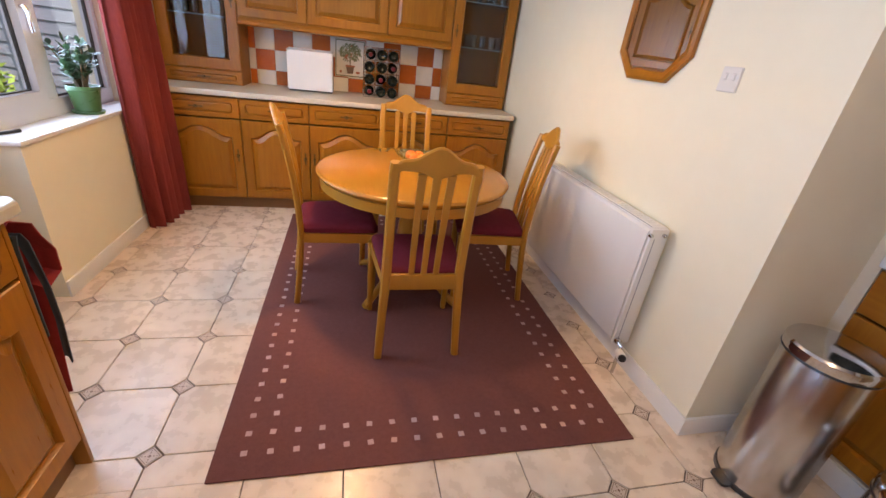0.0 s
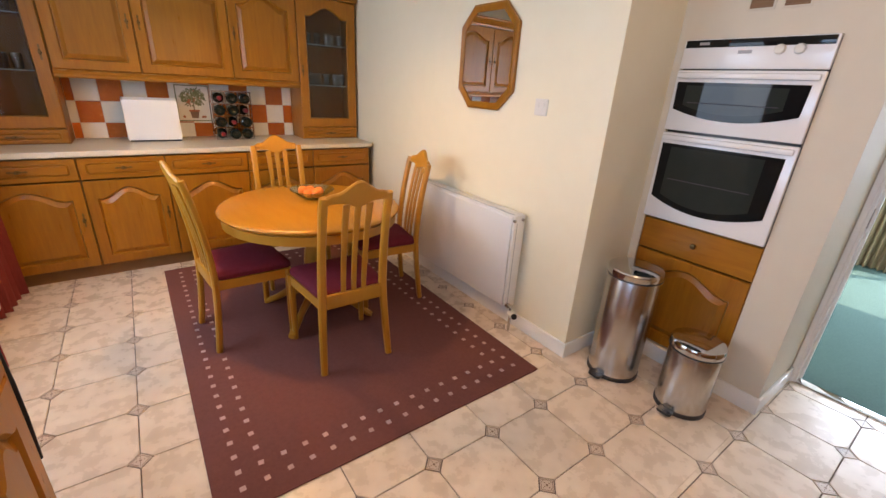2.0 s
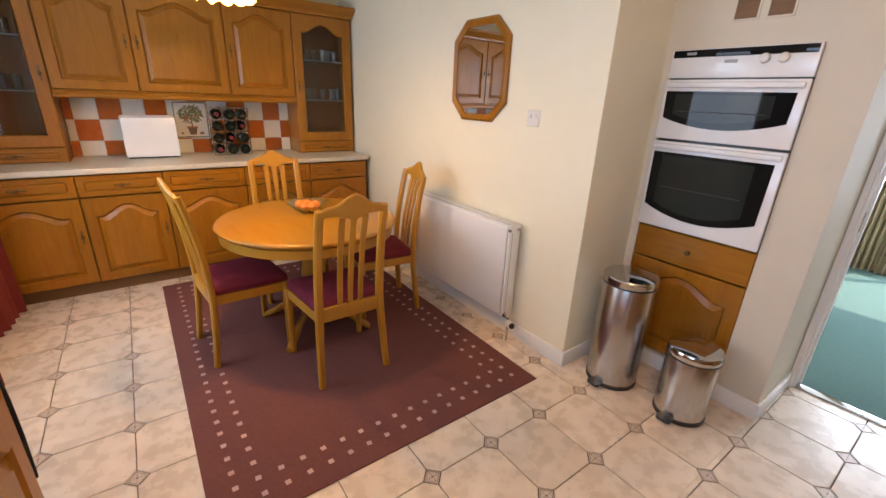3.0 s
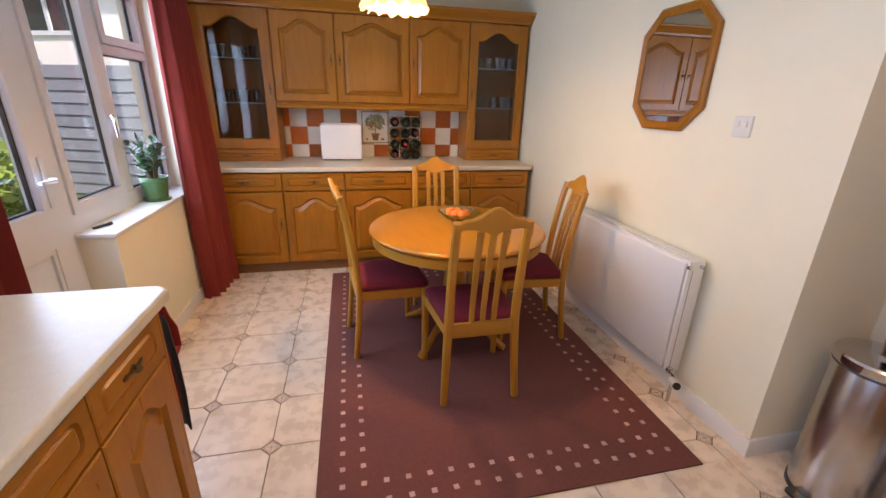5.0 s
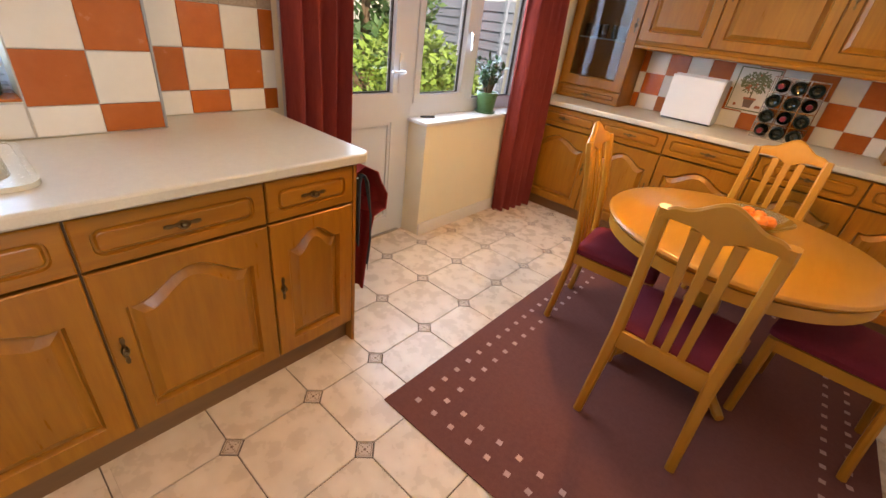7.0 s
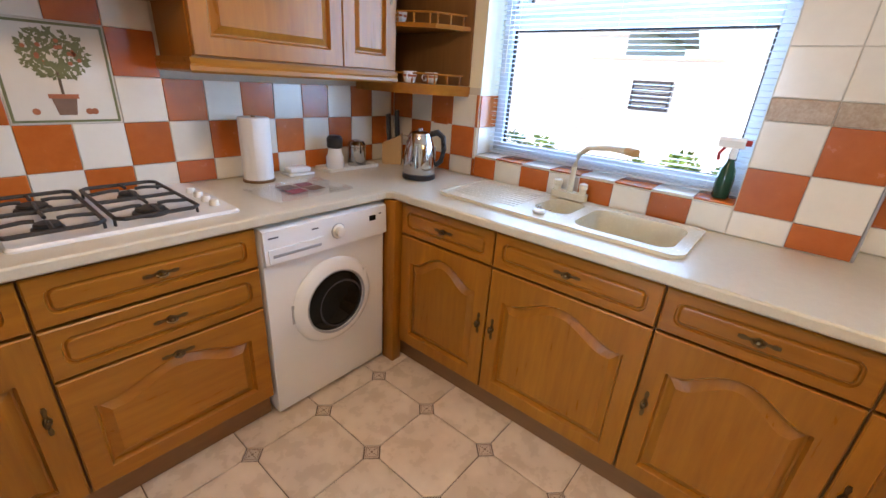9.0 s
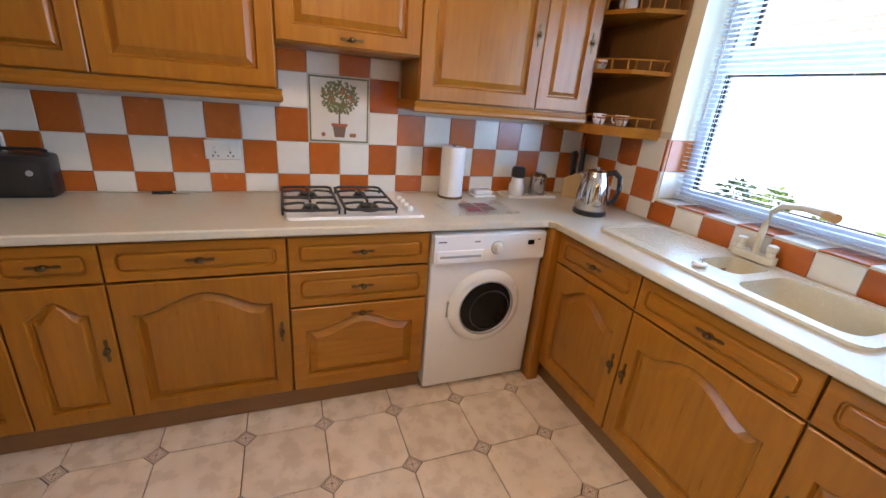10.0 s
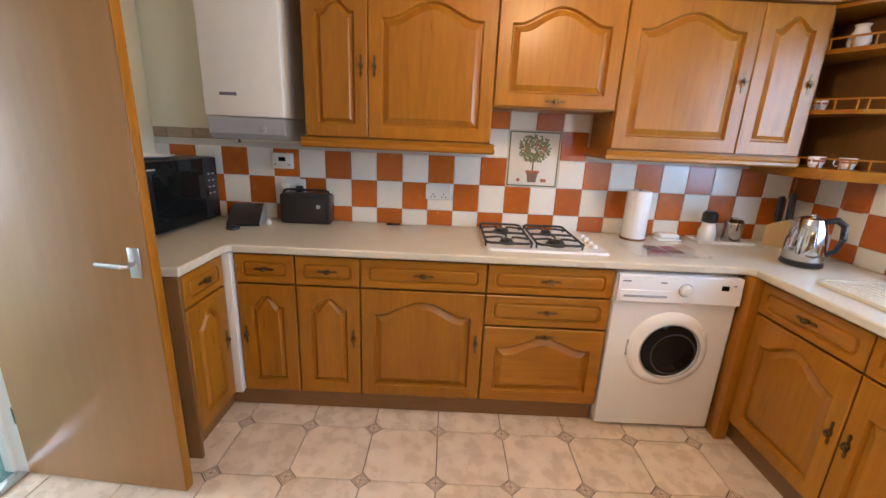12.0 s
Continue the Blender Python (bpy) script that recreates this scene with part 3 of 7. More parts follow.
# short return on the door side
base_unit(-0.40, -0.095, "x", 1.725, -1, 2.376, "narrow honey oak cabinet under the microwave", "base cabinets beside the door", [(0.724, 0.872, "drawer", 0), (0.125, 0.717, "door", -1)])
solo("plinth", box(1.765, 1.783, -0.47, -0.08, 0.0, 0.122), PLINTH, "brown oak plinth of the short return", "plinth", kind="structure")
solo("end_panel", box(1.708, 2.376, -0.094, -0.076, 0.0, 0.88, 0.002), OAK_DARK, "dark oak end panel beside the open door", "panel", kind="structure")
solo("filler_strip", box(1.674, 1.72, -0.449, -0.402, 0.122, 0.88, 0.002), PLASTIC_WHITE, "cream filler strip in the cabinet corner", "panel", kind="structure")

# worktop of the kitchen with the cut-out for the sink
outline = [(-1.377, -1.017), (2.377, -1.017), (2.377, -0.055), (1.685, -0.055), (1.685, -0.385), (1.66, -0.41), (-0.765, -0.41), (-0.79, -0.385), (-0.79, 1.66), (-0.82, 1.69), (-1.557, 1.69), (-1.557, 1.192), (-1.377, 1.192)]
w = prism([outline, rrect(-1.30, -0.955, 0.15, 0.745, 0.04)], 0.882, 0.92, flat)
ob = solo("worktop", w, WORKTOP, "cream speckled laminate worktop round the kitchen", "worktop")
bv = ob.modifiers.new("edge", "BEVEL")
bv.width, bv.segments, bv.limit_method, bv.angle_limit = 0.008, 3, "ANGLE", radians(60)

# wall cabinets over the hob
UF, UB = -0.72, -1.018
G3 = "wall cabinets over the hob"
wall_unit(0.452, 1.385, 1.42, 2.11, "y", UF, 1, UB, "honey oak double wall cabinet with arched doors", G3, [(1.068, 1.383, -1), (0.454, 1.068, 1)])
wall_unit(-0.149, 0.452, 1.60, 2.11, "y", UF, 1, UB, "honey oak extractor cabinet over the gas hob", G3, [(-0.147, 0.45, 0)])
wall_unit(-1.088, -0.149, 1.42, 2.11, "y", UF, 1, UB, "honey oak double wall cabinet beside the corner shelves", G3, [(-0.771, -0.151, -1), (-1.086, -0.771, -1)])


def moulding(name, pts, prof, label, mats=OAK_X, kind="structure"):
    """Mitred strip: a profile (out, up) run along a path of (x, y) with the room on its left."""
    rings = []
    P = [Vector((x, y)) for x, y in pts]
    for i, p in enumerate(P):
        a = (P[i] - P[i - 1]).normalized() if i else (P[1] - P[0]).normalized()
        b = (P[i + 1] - P[i]).normalized() if i + 1 < len(P) else a
        na, nb = Vector((-a.y, a.x)), Vector((-b.y, b.x))
        nrm = (na + nb).normalized()
        k = 1 / max(0.3, nrm.dot(na))
        rings.append([(p.x + nrm.x * o * k, p.y + nrm.y * o * k, z) for o, z in prof])
    return solo(name, loft(rings), mats, label, "moulding", kind=kind)


CORNICE = [(-0.02, 2.11), (0.022, 2.11), (0.026, 2.13), (0.034, 2.135), (0.05, 2.165), (0.072, 2.18), (0.074, 2.20), (-0.02, 2.20)]
PELMET = [(-0.02, 1.37), (0.016, 1.37), (0.024, 1.378), (0.024, 1.392), (0.018, 1.40), (0.022, 1.419), (-0.02, 1.419)]
moulding("cornice", [(1.388, -1.016), (1.388, -0.70), (-1.09, -0.70), (-1.235, -0.50), (-1.378, -0.43)], [(-o, z) for o, z in CORNICE], "stepped oak cornice along the wall cabinets")
moulding("pelmet", [(1.383, -1.016), (1.383, -0.705), (0.454, -0.705), (0.454, -1.016)], [(-o, z) for o, z in PELMET], "oak light pelmet under the wall cabinets")
moulding("pelmet", [(-0.151, -1.016), (-0.151, -0.705), (-1.086, -0.705)], [(-o, z) for o, z in PELMET], "oak light pelmet under the wall cabinets")

# ---- dresser along the north wall ----
DF, DB = 3.975, YN - 0.002
G4 = "base cabinets of the dresser"
DX = [-1.385, -0.80, -0.302, 0.263, 0.80, 1.345]
for k in range(5):
    base_unit(DX[k], DX[k + 1], "y", DF, -1, DB, "honey oak dresser base with a drawer and arched door", G4, [(0.73, 0.878, "drawer", 0), (0.105, 0.723, "door", (1, 1, -1, -1, -1)[k])], z0=0.10, z1=0.885)
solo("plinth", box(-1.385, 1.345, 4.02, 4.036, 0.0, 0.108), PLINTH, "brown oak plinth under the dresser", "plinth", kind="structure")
w = prism([[(-1.39, YN - 0.003), (-1.39, 3.93), (1.352, 3.93), (1.372, 3.95), (1.372, YN - 0.003)]], 0.887, 0.927, flat)
ob = solo("dresser_worktop", w, WORKTOP, "cream speckled laminate top of the dresser", "worktop")
bv = ob.modifiers.new("edge", "BEVEL")
bv.width, bv.segments, bv.limit_method, bv.angle_limit = 0.008, 3, "ANGLE", radians(60)
DU = 4.31
G5 = "wall cabinets of the dresser"
wall_unit(-0.825, -0.326, 1.42, 2.11, "y", DU, -1, DB, "honey oak dresser wall cabinet with arched door", G5, [(-0.823, -0.328, 1)])
wall_unit(-0.326, 0.297, 1.42, 2.11, "y", DU, -1, DB, "wide honey oak dresser wall cabinet with arched door", G5, [(-0.324, 0.295, -1)])
wall_unit(0.297, 0.831, 1.42, 2.11, "y", DU, -1, DB, "honey oak dresser wall cabinet with arched door", G5, [(0.299, 0.829, -1)])
moulding("pelmet", [(-0.823, 4.295), (0.829, 4.295)], [(-o, z) for o, z in PELMET], "oak light pelmet under the dresser cabinets")
moulding("cornice", [(-1.39, 4.29), (1.352, 4.29), (1.352, 4.59)], [(-o, z) for o, z in CORNICE], "stepped oak cornice along the dresser")


def tumbler(name="tumbler"):
    return finish(lathe([(0.026, 0.0), (0.031, 0.10), (0.029, 0.10), (0.024, 0.006)], 14), name, GLASS)


TUMBLER = tumbler()


def glass_cabinet(u0, u1, side, seed):
    cab = thing("glass_cabinet", ((u0 + u1) / 2, 4.45, 0.927), "honey oak glazed dresser cabinet standing on the worktop", "cabinet", "glazed cabinets of the dresser")
    carcass(u0, u1, 0.928, 2.108, DU, DB, "y", cab, OAK_V)
    put = facing("y", DU, -1)
    d = panelled_door(u0 + 0.002, u1 - 0.002, 1.035, 2.106, put, 0.075, cab, glass=True, stile=0.075)
    handle(d, "y", DU, -1, (u0 + 0.035) if side < 0 else (u1 - 0.035), 1.52, True)
    f = drawer_front(u0 + 0.002, u1 - 0.002, 0.932, 1.032, put, cab, OAK_X)
    handle(f, "y", DU, -1, (u0 + u1) / 2, 0.977)
    rnd = random.Random(seed)
    for z in (1.40, 1.74):
        part("shelf", box(u0 + 0.017, u1 - 0.017, DU + 0.02, DB - 0.01, z, z + 0.008), CAB_GLASS, cab, "glass shelf")
        part("shelf_edge", box(u0 + 0.017, u1 - 0.017, DU + 0.0165, DU + 0.0195, z, z + 0.008), SHELF_EDGE, cab)
        for i in range(6):
            x = u0 + 0.09 + (u1 - u0 - 0.18) * i / 5 + rnd.uniform(-0.012, 0.012)
            solo("tumbler", TUMBLER, GLASS, "clear drinking glass on a dresser shelf", "glass", "glasses in the dresser", m=pose(x, DU + 0.09 + rnd.uniform(0, 0.1), z + 0.009))
    part("back_lining", box(u0 + 0.017, u1 - 0.017, DB - 0.014, DB - 0.010, 0.94, 2.09), OAK_V, cab)


glass_cabinet(-1.387, -0.827, 1, 3)
glass_cabinet(0.833, 1.374, -1, 4)

# ---- rug ----
rug = thing("rug", (0.365, 2.69, 0), "brown flatweave rug with a double border of pale squares", "rug")
part("weave", box(-0.445, 1.175, 1.50, 3.88, 0.0035, 0.0105, 0.003), RUG, rug)
SPOT = finish(box(-0.011, 0.011, -0.011, 0.011, 0, 0.0015), "pale_square", RUG_SPOT, False)
RND = random.Random(5)


def spots(x0, y0, x1, y1, n):
    for i in range(n):
        q = i / (n - 1)
        part("pale_square", SPOT, RUG_SPOT, rug, m=pose(x0 + (x1 - x0) * q, y0 + (y1 - y0) * q, 0.0102, 0, 0, RND.uniform(-7, 7)))


for ins, nx, ny in ((0.10, 17, 27), (0.185, 15, 24)):
    a, b, c, d = -0.445 + ins, 1.175 - ins, 1.50 + ins, 3.88 - ins
    sx, sy = (b - a) / (nx - 1), (d - c) / (ny - 1)
    spots(a, c, b, c, nx), spots(a, d, b, d, nx)
    spots(a, c + sy, a, d - sy, ny - 2), spots(b, c + sy, b, d - sy, ny - 2)

# ---- dining table ----
TC = (0.36, 2.73)
table = thing("dining_table", (*TC, 0.0105), "round honey-varnished wooden pedestal dining table on the rug", "table")


def at_table(bm):
    bmesh.ops.translate(bm, verts=bm.verts[:], vec=(TC[0], TC[1], 0.0105))
    return bm


R = 0.525
part("tabletop", at_table(lathe([(0.02, 0.706), (R - 0.03, 0.706), (R - 0.012, 0.712), (R - 0.002, 0.722), (R, 0.73), (R - 0.006, 0.738), (R - 0.016, 0.742), (0.02, 0.742)], 72)), BEECH_TOP, table)
part("apron", at_table(lathe([(R - 0.035, 0.655), (R - 0.02, 0.655), (R - 0.018, 0.705), (R - 0.035, 0.7055)], 64, False, False)), BEECH, table)
part("pedestal", at_table(lathe([(0.05, 0.10), (0.068, 0.115), (0.07, 0.17), (0.052, 0.2), (0.045, 0.23), (0.062, 0.29), (0.075, 0.36), (0.066, 0.44), (0.046, 0.51), (0.042, 0.55), (0.06, 0.58), (0.06, 0.60), (0.13, 0.64), (0.13, 0.7)], 28)), BEECH, table)
for k in range(4):
    a = radians(45 + 90 * k)
    c, s = math.cos(a), math.sin(a)
    rings = []
    for r, z, hw, hh in ((0.03, 0.17, 0.024, 0.055), (0.12, 0.155, 0.022, 0.04), (0.22, 0.11, 0.02, 0.03), (0.30, 0.055, 0.02, 0.024), (0.345, 0.032, 0.024, 0.022), (0.37, 0.024, 0.02, 0.016)):
        ring = []
        for i in range(10):
            t = 2 * math.pi * i / 10
            o, q = hw * math.cos(t), hh * math.sin(t)
            ring.append((TC[0] + c * r - s * o, TC[1] + s * r + c * o, 0.0105 + max(0.0, z + q)))
        rings.append(ring)
    part("foot", loft(rings), BEECH, table)

# ---- dining chairs ----


def ribbon(centre, width, thick, bm=None, axis=Vector((1, 0, 0))):
    """Bar of rectangular section along a curve, width across x."""
    rings = []
    P = [Vector(p) for p in centre]
    for i, p in enumerate(P):
        d = (P[min(i + 1, len(P) - 1)] - P[max(i - 1, 0)]).normalized()
        n = axis.cross(d).normalized()
        wd = width[i] if isinstance(width, (list, tuple)) else width
        c = 0.25 * thick
        rings.append([p + axis * a + n * b for a, b in ((-wd / 2 + c, -thick / 2), (wd / 2 - c, -thick / 2), (wd / 2, -thick / 2 + c), (wd / 2, thick / 2 - c), (wd / 2 - c, thick / 2), (-wd / 2 + c, thick / 2), (-wd / 2, thick / 2 - c), (-wd / 2, -thick / 2 + c))])
    return loft(rings, bm=bm)


def back_line(z):
    """How far back the chair's rear posts lean at a height."""
    if z < 0.43:
        return -0.19 - 0.035 * ((0.43 - z) / 0.43) ** 1.5
    q = (z - 0.43) / 0.55
    return -0.19 - 0.018 * q - 0.062 * q * q


def build_chair():
    """Faces +y, its middle at the origin."""
    ch = thing("dining_chair", (0, 0, 0), "honey-varnished slat-back dining chair with burgundy padded seat", "chair", "chairs round the dining table")
    for s in (-1, 1):
        zs = [0.0, 0.1, 0.2, 0.3, 0.38, 0.44, 0.52, 0.62, 0.72, 0.84, 0.92, 0.965]
        pts = [(s * (0.190 - 0.022 * min(1, z / 0.43) - 0.004 * max(0, (z - 0.43) / 0.5)), back_line(z), z) for z in zs]
        part("rear_leg", ribbon(pts, [0.034, 0.036, 0.038, 0.04, 0.042, 0.043, 0.042, 0.041, 0.04, 0.04, 0.042, 0.036], 0.032), BEECH, ch)
        pts = [(s * 0.212, 0.185, z) for z in (0.0, 0.2, 0.36, 0.42)]
        part("front_leg", ribbon(pts, [0.028, 0.034, 0.04, 0.04], 0.036), BEECH, ch)
        part("side_rail", loft([[(s * x + o, y, z) for o, z in ((-0.011, 0.365), (0.011, 0.365), (0.011, 0.418), (-0.011, 0.418))] for x, y in ((0.172, -0.178), (0.208, 0.168))]), BEECH, ch)
    part("front_rail", box(-0.193, 0.193, 0.174, 0.196, 0.365, 0.418, 0.004), BEECH, ch)
    part("rear_rail", box(-0.152, 0.152, -0.205, -0.183, 0.365, 0.442, 0.004), BEECH, ch)
    # curved crest rail running down into the posts
    k = 28
    rings = []
    for i in range(k + 1):
        q = 2 * i / k - 1
        aq = abs(q)
        top = 0.982 + 0.056 * (0.5 + 0.5 * math.cos(math.pi * min(1, aq / 0.62))) - 0.052 * max(0, (aq - 0.62) / 0.38) ** 2.2
        bot = 0.935 - 0.026 * (0.5 + 0.5 * math.cos(math.pi * min(1, aq / 0.42))) - 0.05 * max(0, (aq - 0.72) / 0.28) ** 2.0
        x = 0.183 * q
        bow = 0.016 * (1 - q * q)
        ring = []
        for z, o in ((bot, -0.011), (bot, 0.011), ((bot + top) / 2, 0.015), (top - 0.008, 0.012), (top, 0.004), (top, -0.004), (top - 0.008, -0.012), ((bot + top) / 2, -0.015)):
            ring.append((x, back_line(z) - bow + o, z))
        rings.append(ring)
    part("crest_rail", loft(rings), BEECH, ch)
    for j in range(3):
        x0 = -0.056 + j * 0.056
        zs = [0.435, 0.52, 0.62, 0.72, 0.83, 0.925]
        pts = [(x0 * (1 + 0.1 * (z - 0.42)), back_line(z) - 0.014 * (z - 0.42) / 0.46, z) for z in zs]
        part("back_slat", ribbon(pts, [0.026, 0.027, 0.028, 0.029, 0.032, 0.035], 0.012), BEECH, ch)
    rings = []
    for e, z in ((0.012, 0.418), (0.0, 0.424), (0.0, 0.446), (0.008, 0.458), (0.028, 0.468), (0.07, 0.475), (0.14, 0.478)):
        rings.append([(u * (1 + 0.42 * v), v, z) for u, v in rrect(-0.2 + e, 0.2 - e, -0.185 + e, 0.212 - e, max(0.012, 0.035 - e * 0.2), 5)])
    part("seat", loft(rings), SEAT, ch, "burgundy padded seat")
    return ch


chair = build_chair()
RZ = 0.0105
chair.matrix_basis = pose(0.340, 2.295, RZ, 0, 0, 0)
copy_thing(chair, pose(-0.065, 2.77, RZ, 0, 0, -84))
copy_thing(chair, pose(0.860, 2.775, RZ, 0, 0, 80))
copy_thing(chair, pose(0.395, 3.35, RZ, 0, 0, 178))

# ---- garden door and window ----
FX0, FX1 = -1.625, -1.562


def bar_frame(y0, y1, z0, z1, wd, x0, x1, bv=0.004):
    """A rectangular frame of four mitred bars as one mesh."""
    bm = prism([rect(y0, y1, z0, z1), rect(y0 + wd, y1 - wd, z0 + wd, z1 - wd)], x0, x1, on_x(0))
    return bm


unit = thing("window_1", (-1.59, 3.1, 0.80), "white plastic dining window with casement and fanlight", "window", kind="structure")
part("window_frame", prism([rect(2.655, 3.859, 0.785, 2.11), rect(2.667, 3.822, 0.897, 2.053)], FX0, FX1, on_x(0)), UPVC, unit)
part("mullion", box(FX0, FX1, 3.187, 3.29, 0.898, 2.052, 0.004), UPVC, unit)
part("transom", box(FX0, FX1, 3.291, 3.821, 1.66, 1.712, 0.004), UPVC, unit)
sash = part("casement", bar_frame(2.669, 3.186, 0.899, 2.051, 0.048, FX0 + 0.01, FX1 + 0.012), UPVC, unit)
part("gasket", bar_frame(2.717, 3.138, 0.947, 2.003, 0.006, -1.602, -1.586), BLACK, sash)
part("pane", box(-1.597, -1.591, 2.717, 3.138, 0.947, 2.003), PANE, sash).visible_shadow = False
part("window_handle", tube([(FX1 + 0.012, 3.163, 1.33), (FX1 + 0.03, 3.163, 1.335), (FX1 + 0.04, 3.165, 1.31), (FX1 + 0.036, 3.172, 1.22)], [0.009, 0.009, 0.009, 0.006], 8), STEEL, sash, "bright metal casement handle")
part("gasket", bar_frame(3.291, 3.821, 0.898, 1.659, 0.009, -1.602, -1.586), BLACK, unit)
part("pane", box(-1.597, -1.591, 3.299, 3.813, 0.906, 1.651), PANE, unit).visible_shadow = False
fan = part("fanlight", bar_frame(3.292, 3.80, 1.714, 2.051, 0.045, FX0 + 0.01, FX1 + 0.012), UPVC, unit)
part("gasket", bar_frame(3.337, 3.755, 1.759, 2.006, 0.006, -1.602, -1.586), BLACK, fan)
part("pane", box(-1.597, -1.591, 3.343, 3.749, 1.765, 2.0), PANE, fan).visible_shadow = False
part("window_sill", box(-1.561, -1.382, 2.632, 3.858, 0.786, 0.81, 0.006), GLOSS_WHITE, unit)

door = thing("door_1", (-1.59, 2.2, 0), "white plastic half-glazed garden door, closed", "door", kind="structure")
part("door_frame", prism([[(1.76, 0), (1.822, 0), (1.822, 2.05), (2.602, 2.05), (2.602, 0), (2.6545, 0), (2.6545, 2.11), (1.76, 2.11)]], FX0, FX1, on_x(0)), UPVC, door)
leaf = part("leaf", prism([rect(1.825, 2.599, 0.02, 2.047), rect(1.925, 2.488, 0.965, 1.95), rect(1.925, 2.488, 0.13, 0.79)], FX0 + 0.008, FX1 + 0.006, on_x(0)), UPVC, door)
part("gasket", prism([rect(1.925, 2.488, 0.965, 1.95), rect(1.933, 2.480, 0.973, 1.942)], -1.602, -1.586, on_x(0)), BLACK, leaf)
part("pane", box(-1.597, -1.591, 1.925, 2.488, 0.965, 1.95), PANE, leaf).visible_shadow = False
part("lower_panel", box(-1.60, -1.575, 1.925, 2.488, 0.13, 0.79, 0.004), UPVC, leaf)
part("panel_bead", prism([rect(1.925, 2.488, 0.13, 0.79), rect(1.945, 2.468, 0.15, 0.77)], -1.5749, -1.562, on_x(0)), UPVC, leaf)
hd = part("handle_plate", box(FX1 + 0.006, FX1 + 0.016, 2.525, 2.553, 0.965, 1.19, 0.005), UPVC, leaf)
part("lever", tube([(FX1 + 0.016, 2.54, 1.09), (FX1 + 0.05, 2.54, 1.09), (FX1 + 0.058, 2.525, 1.09), (FX1 + 0.056, 2.43, 1.093)], [0.009, 0.009, 0.01, 0.008], 8), UPVC, hd, "white lever handle")
part("threshold", box(-1.64, -1.54, 1.823, 2.60, 0.0035, 0.018, 0.004), STEEL, door)

# curtains


def curtain(name, pts_top, pts_bot, z0, z1, folds, amp, label, mat, seed=1):
    """Hanging cloth: a wavy closed outline lofted from hem to heading, folds deepening downwards."""
    rnd = random.Random(seed)
    n = folds * 10
    ph = [rnd.uniform(0.75, 1.25) for _ in range(folds + 1)]
    rings = []
    for k in range(15):
        q = k / 14
        z = z0 + (z1 - z0) * q
        a, b = Vector(pts_bot[0]).lerp(Vector(pts_top[0]), q), Vector(pts_bot[1]).lerp(Vector(pts_top[1]), q)
        d = (b - a).normalized()
        nr = Vector((-d.y, d.x))
        line = []
        for i in range(n + 1):
            s = i / n
            f = s * folds
            w = amp * ph[int(min(f, folds - 1e-6))] * math.sin(2 * math.pi * f + 0.5 * math.sin(3 * q + f)) * (0.55 + 0.45 * (1 - q)) + 0.008 * math.sin(5 * q + 9 * s)
            line.append(a + d * (b - a).length * (s + 0.012 * math.sin(4 * q + 7 * f)) + nr * w)
        ring = [(p.x + nr.x * 0.003, p.y + nr.y * 0.003, z) for p in line] + [(p.x - nr.x * 0.003, p.y - nr.y * 0.003, z) for p in reversed(line)]
        rings.append(ring)
    return solo(name, loft(rings), mat, label, "curtain", "red curtains" if mat is CURTAIN else "")


curtain("curtain", [(-1.335, 3.46), (-1.31, 3.96)], [(-1.325, 3.53), (-1.25, 3.92)], 0.006, 2.25, 5, 0.042, "long red cloth curtain hanging beside the dresser", CURTAIN, 2)
curtain("curtain", [(-1.45, 1.72), (-1.45, 2.12)], [(-1.45, 1.74), (-1.45, 2.05)], 0.006, 2.25, 4, 0.046, "long red cloth curtain hanging beside the tiled pier", CURTAIN, 3)

# ---- window over the sink ----
win = thing("window_2", (-1.57, 0.23, 1.03), "white plastic kitchen window with a top fanlight", "window", kind="structure")
KX0, KX1 = -1.60, -1.54
part("window_frame", prism([rect(-0.385, 0.845, 1.02, 2.095), rect(-0.318, 0.778, 1.096, 2.028)], KX0, KX1, on_x(0)), UPVC, win)
part("transom", box(KX0, KX1, -0.316, 0.776, 1.655, 1.72, 0.004), UPVC, win)
part("gasket", bar_frame(-0.317, 0.777, 1.097, 1.654, 0.008, -1.580, -1.560), BLACK, win)
part("pane", box(-1.573, -1.567, -0.31, 0.77, 1.104, 1.647), PANE, win).visible_shadow = False
fan = part("fanlight", bar_frame(-0.29, 0.75, 1.722, 2.026, 0.045, KX0 + 0.01, KX1 + 0.014), UPVC, win)
part("gasket", bar_frame(-0.245, 0.705, 1.767, 1.981, 0.006, -1.580, -1.560), BLACK, fan)
part("pane", box(-1.573, -1.567, -0.24, 0.70, 1.772, 1.976), PANE, fan).visible_shadow = False
part("stay", tube([(KX1 + 0.005, -0.30, 1.75), (KX1 + 0.02, -0.28, 1.85), (KX1 + 0.01, -0.27, 1.95)], 0.005, 6), STEEL, win)

# ---- doorway to the carpeted room ----
fr = thing("door_frame", (2.38, 0.34, 0), "white gloss door lining and architrave of the doorway", "door frame", kind="structure")
part("lining", prism([[(0.018, 0), (0.042, 0), (0.042, 2.006), (0.636, 2.006), (0.636, 0), (0.662, 0), (0.662, 2.032), (0.018, 2.032)]], XD - 0.004, XD + 0.104, on_x(0)), GLOSS_WHITE, fr)
part("stop", prism([[(0.042, 0.013), (0.054, 0.013), (0.054, 1.994), (0.624, 1.994), (0.624, 0.013), (0.636, 0.013), (0.636, 2.006), (0.042, 2.006)]], XD + 0.05, XD + 0.08, on_x(0)), GLOSS_WHITE, fr)
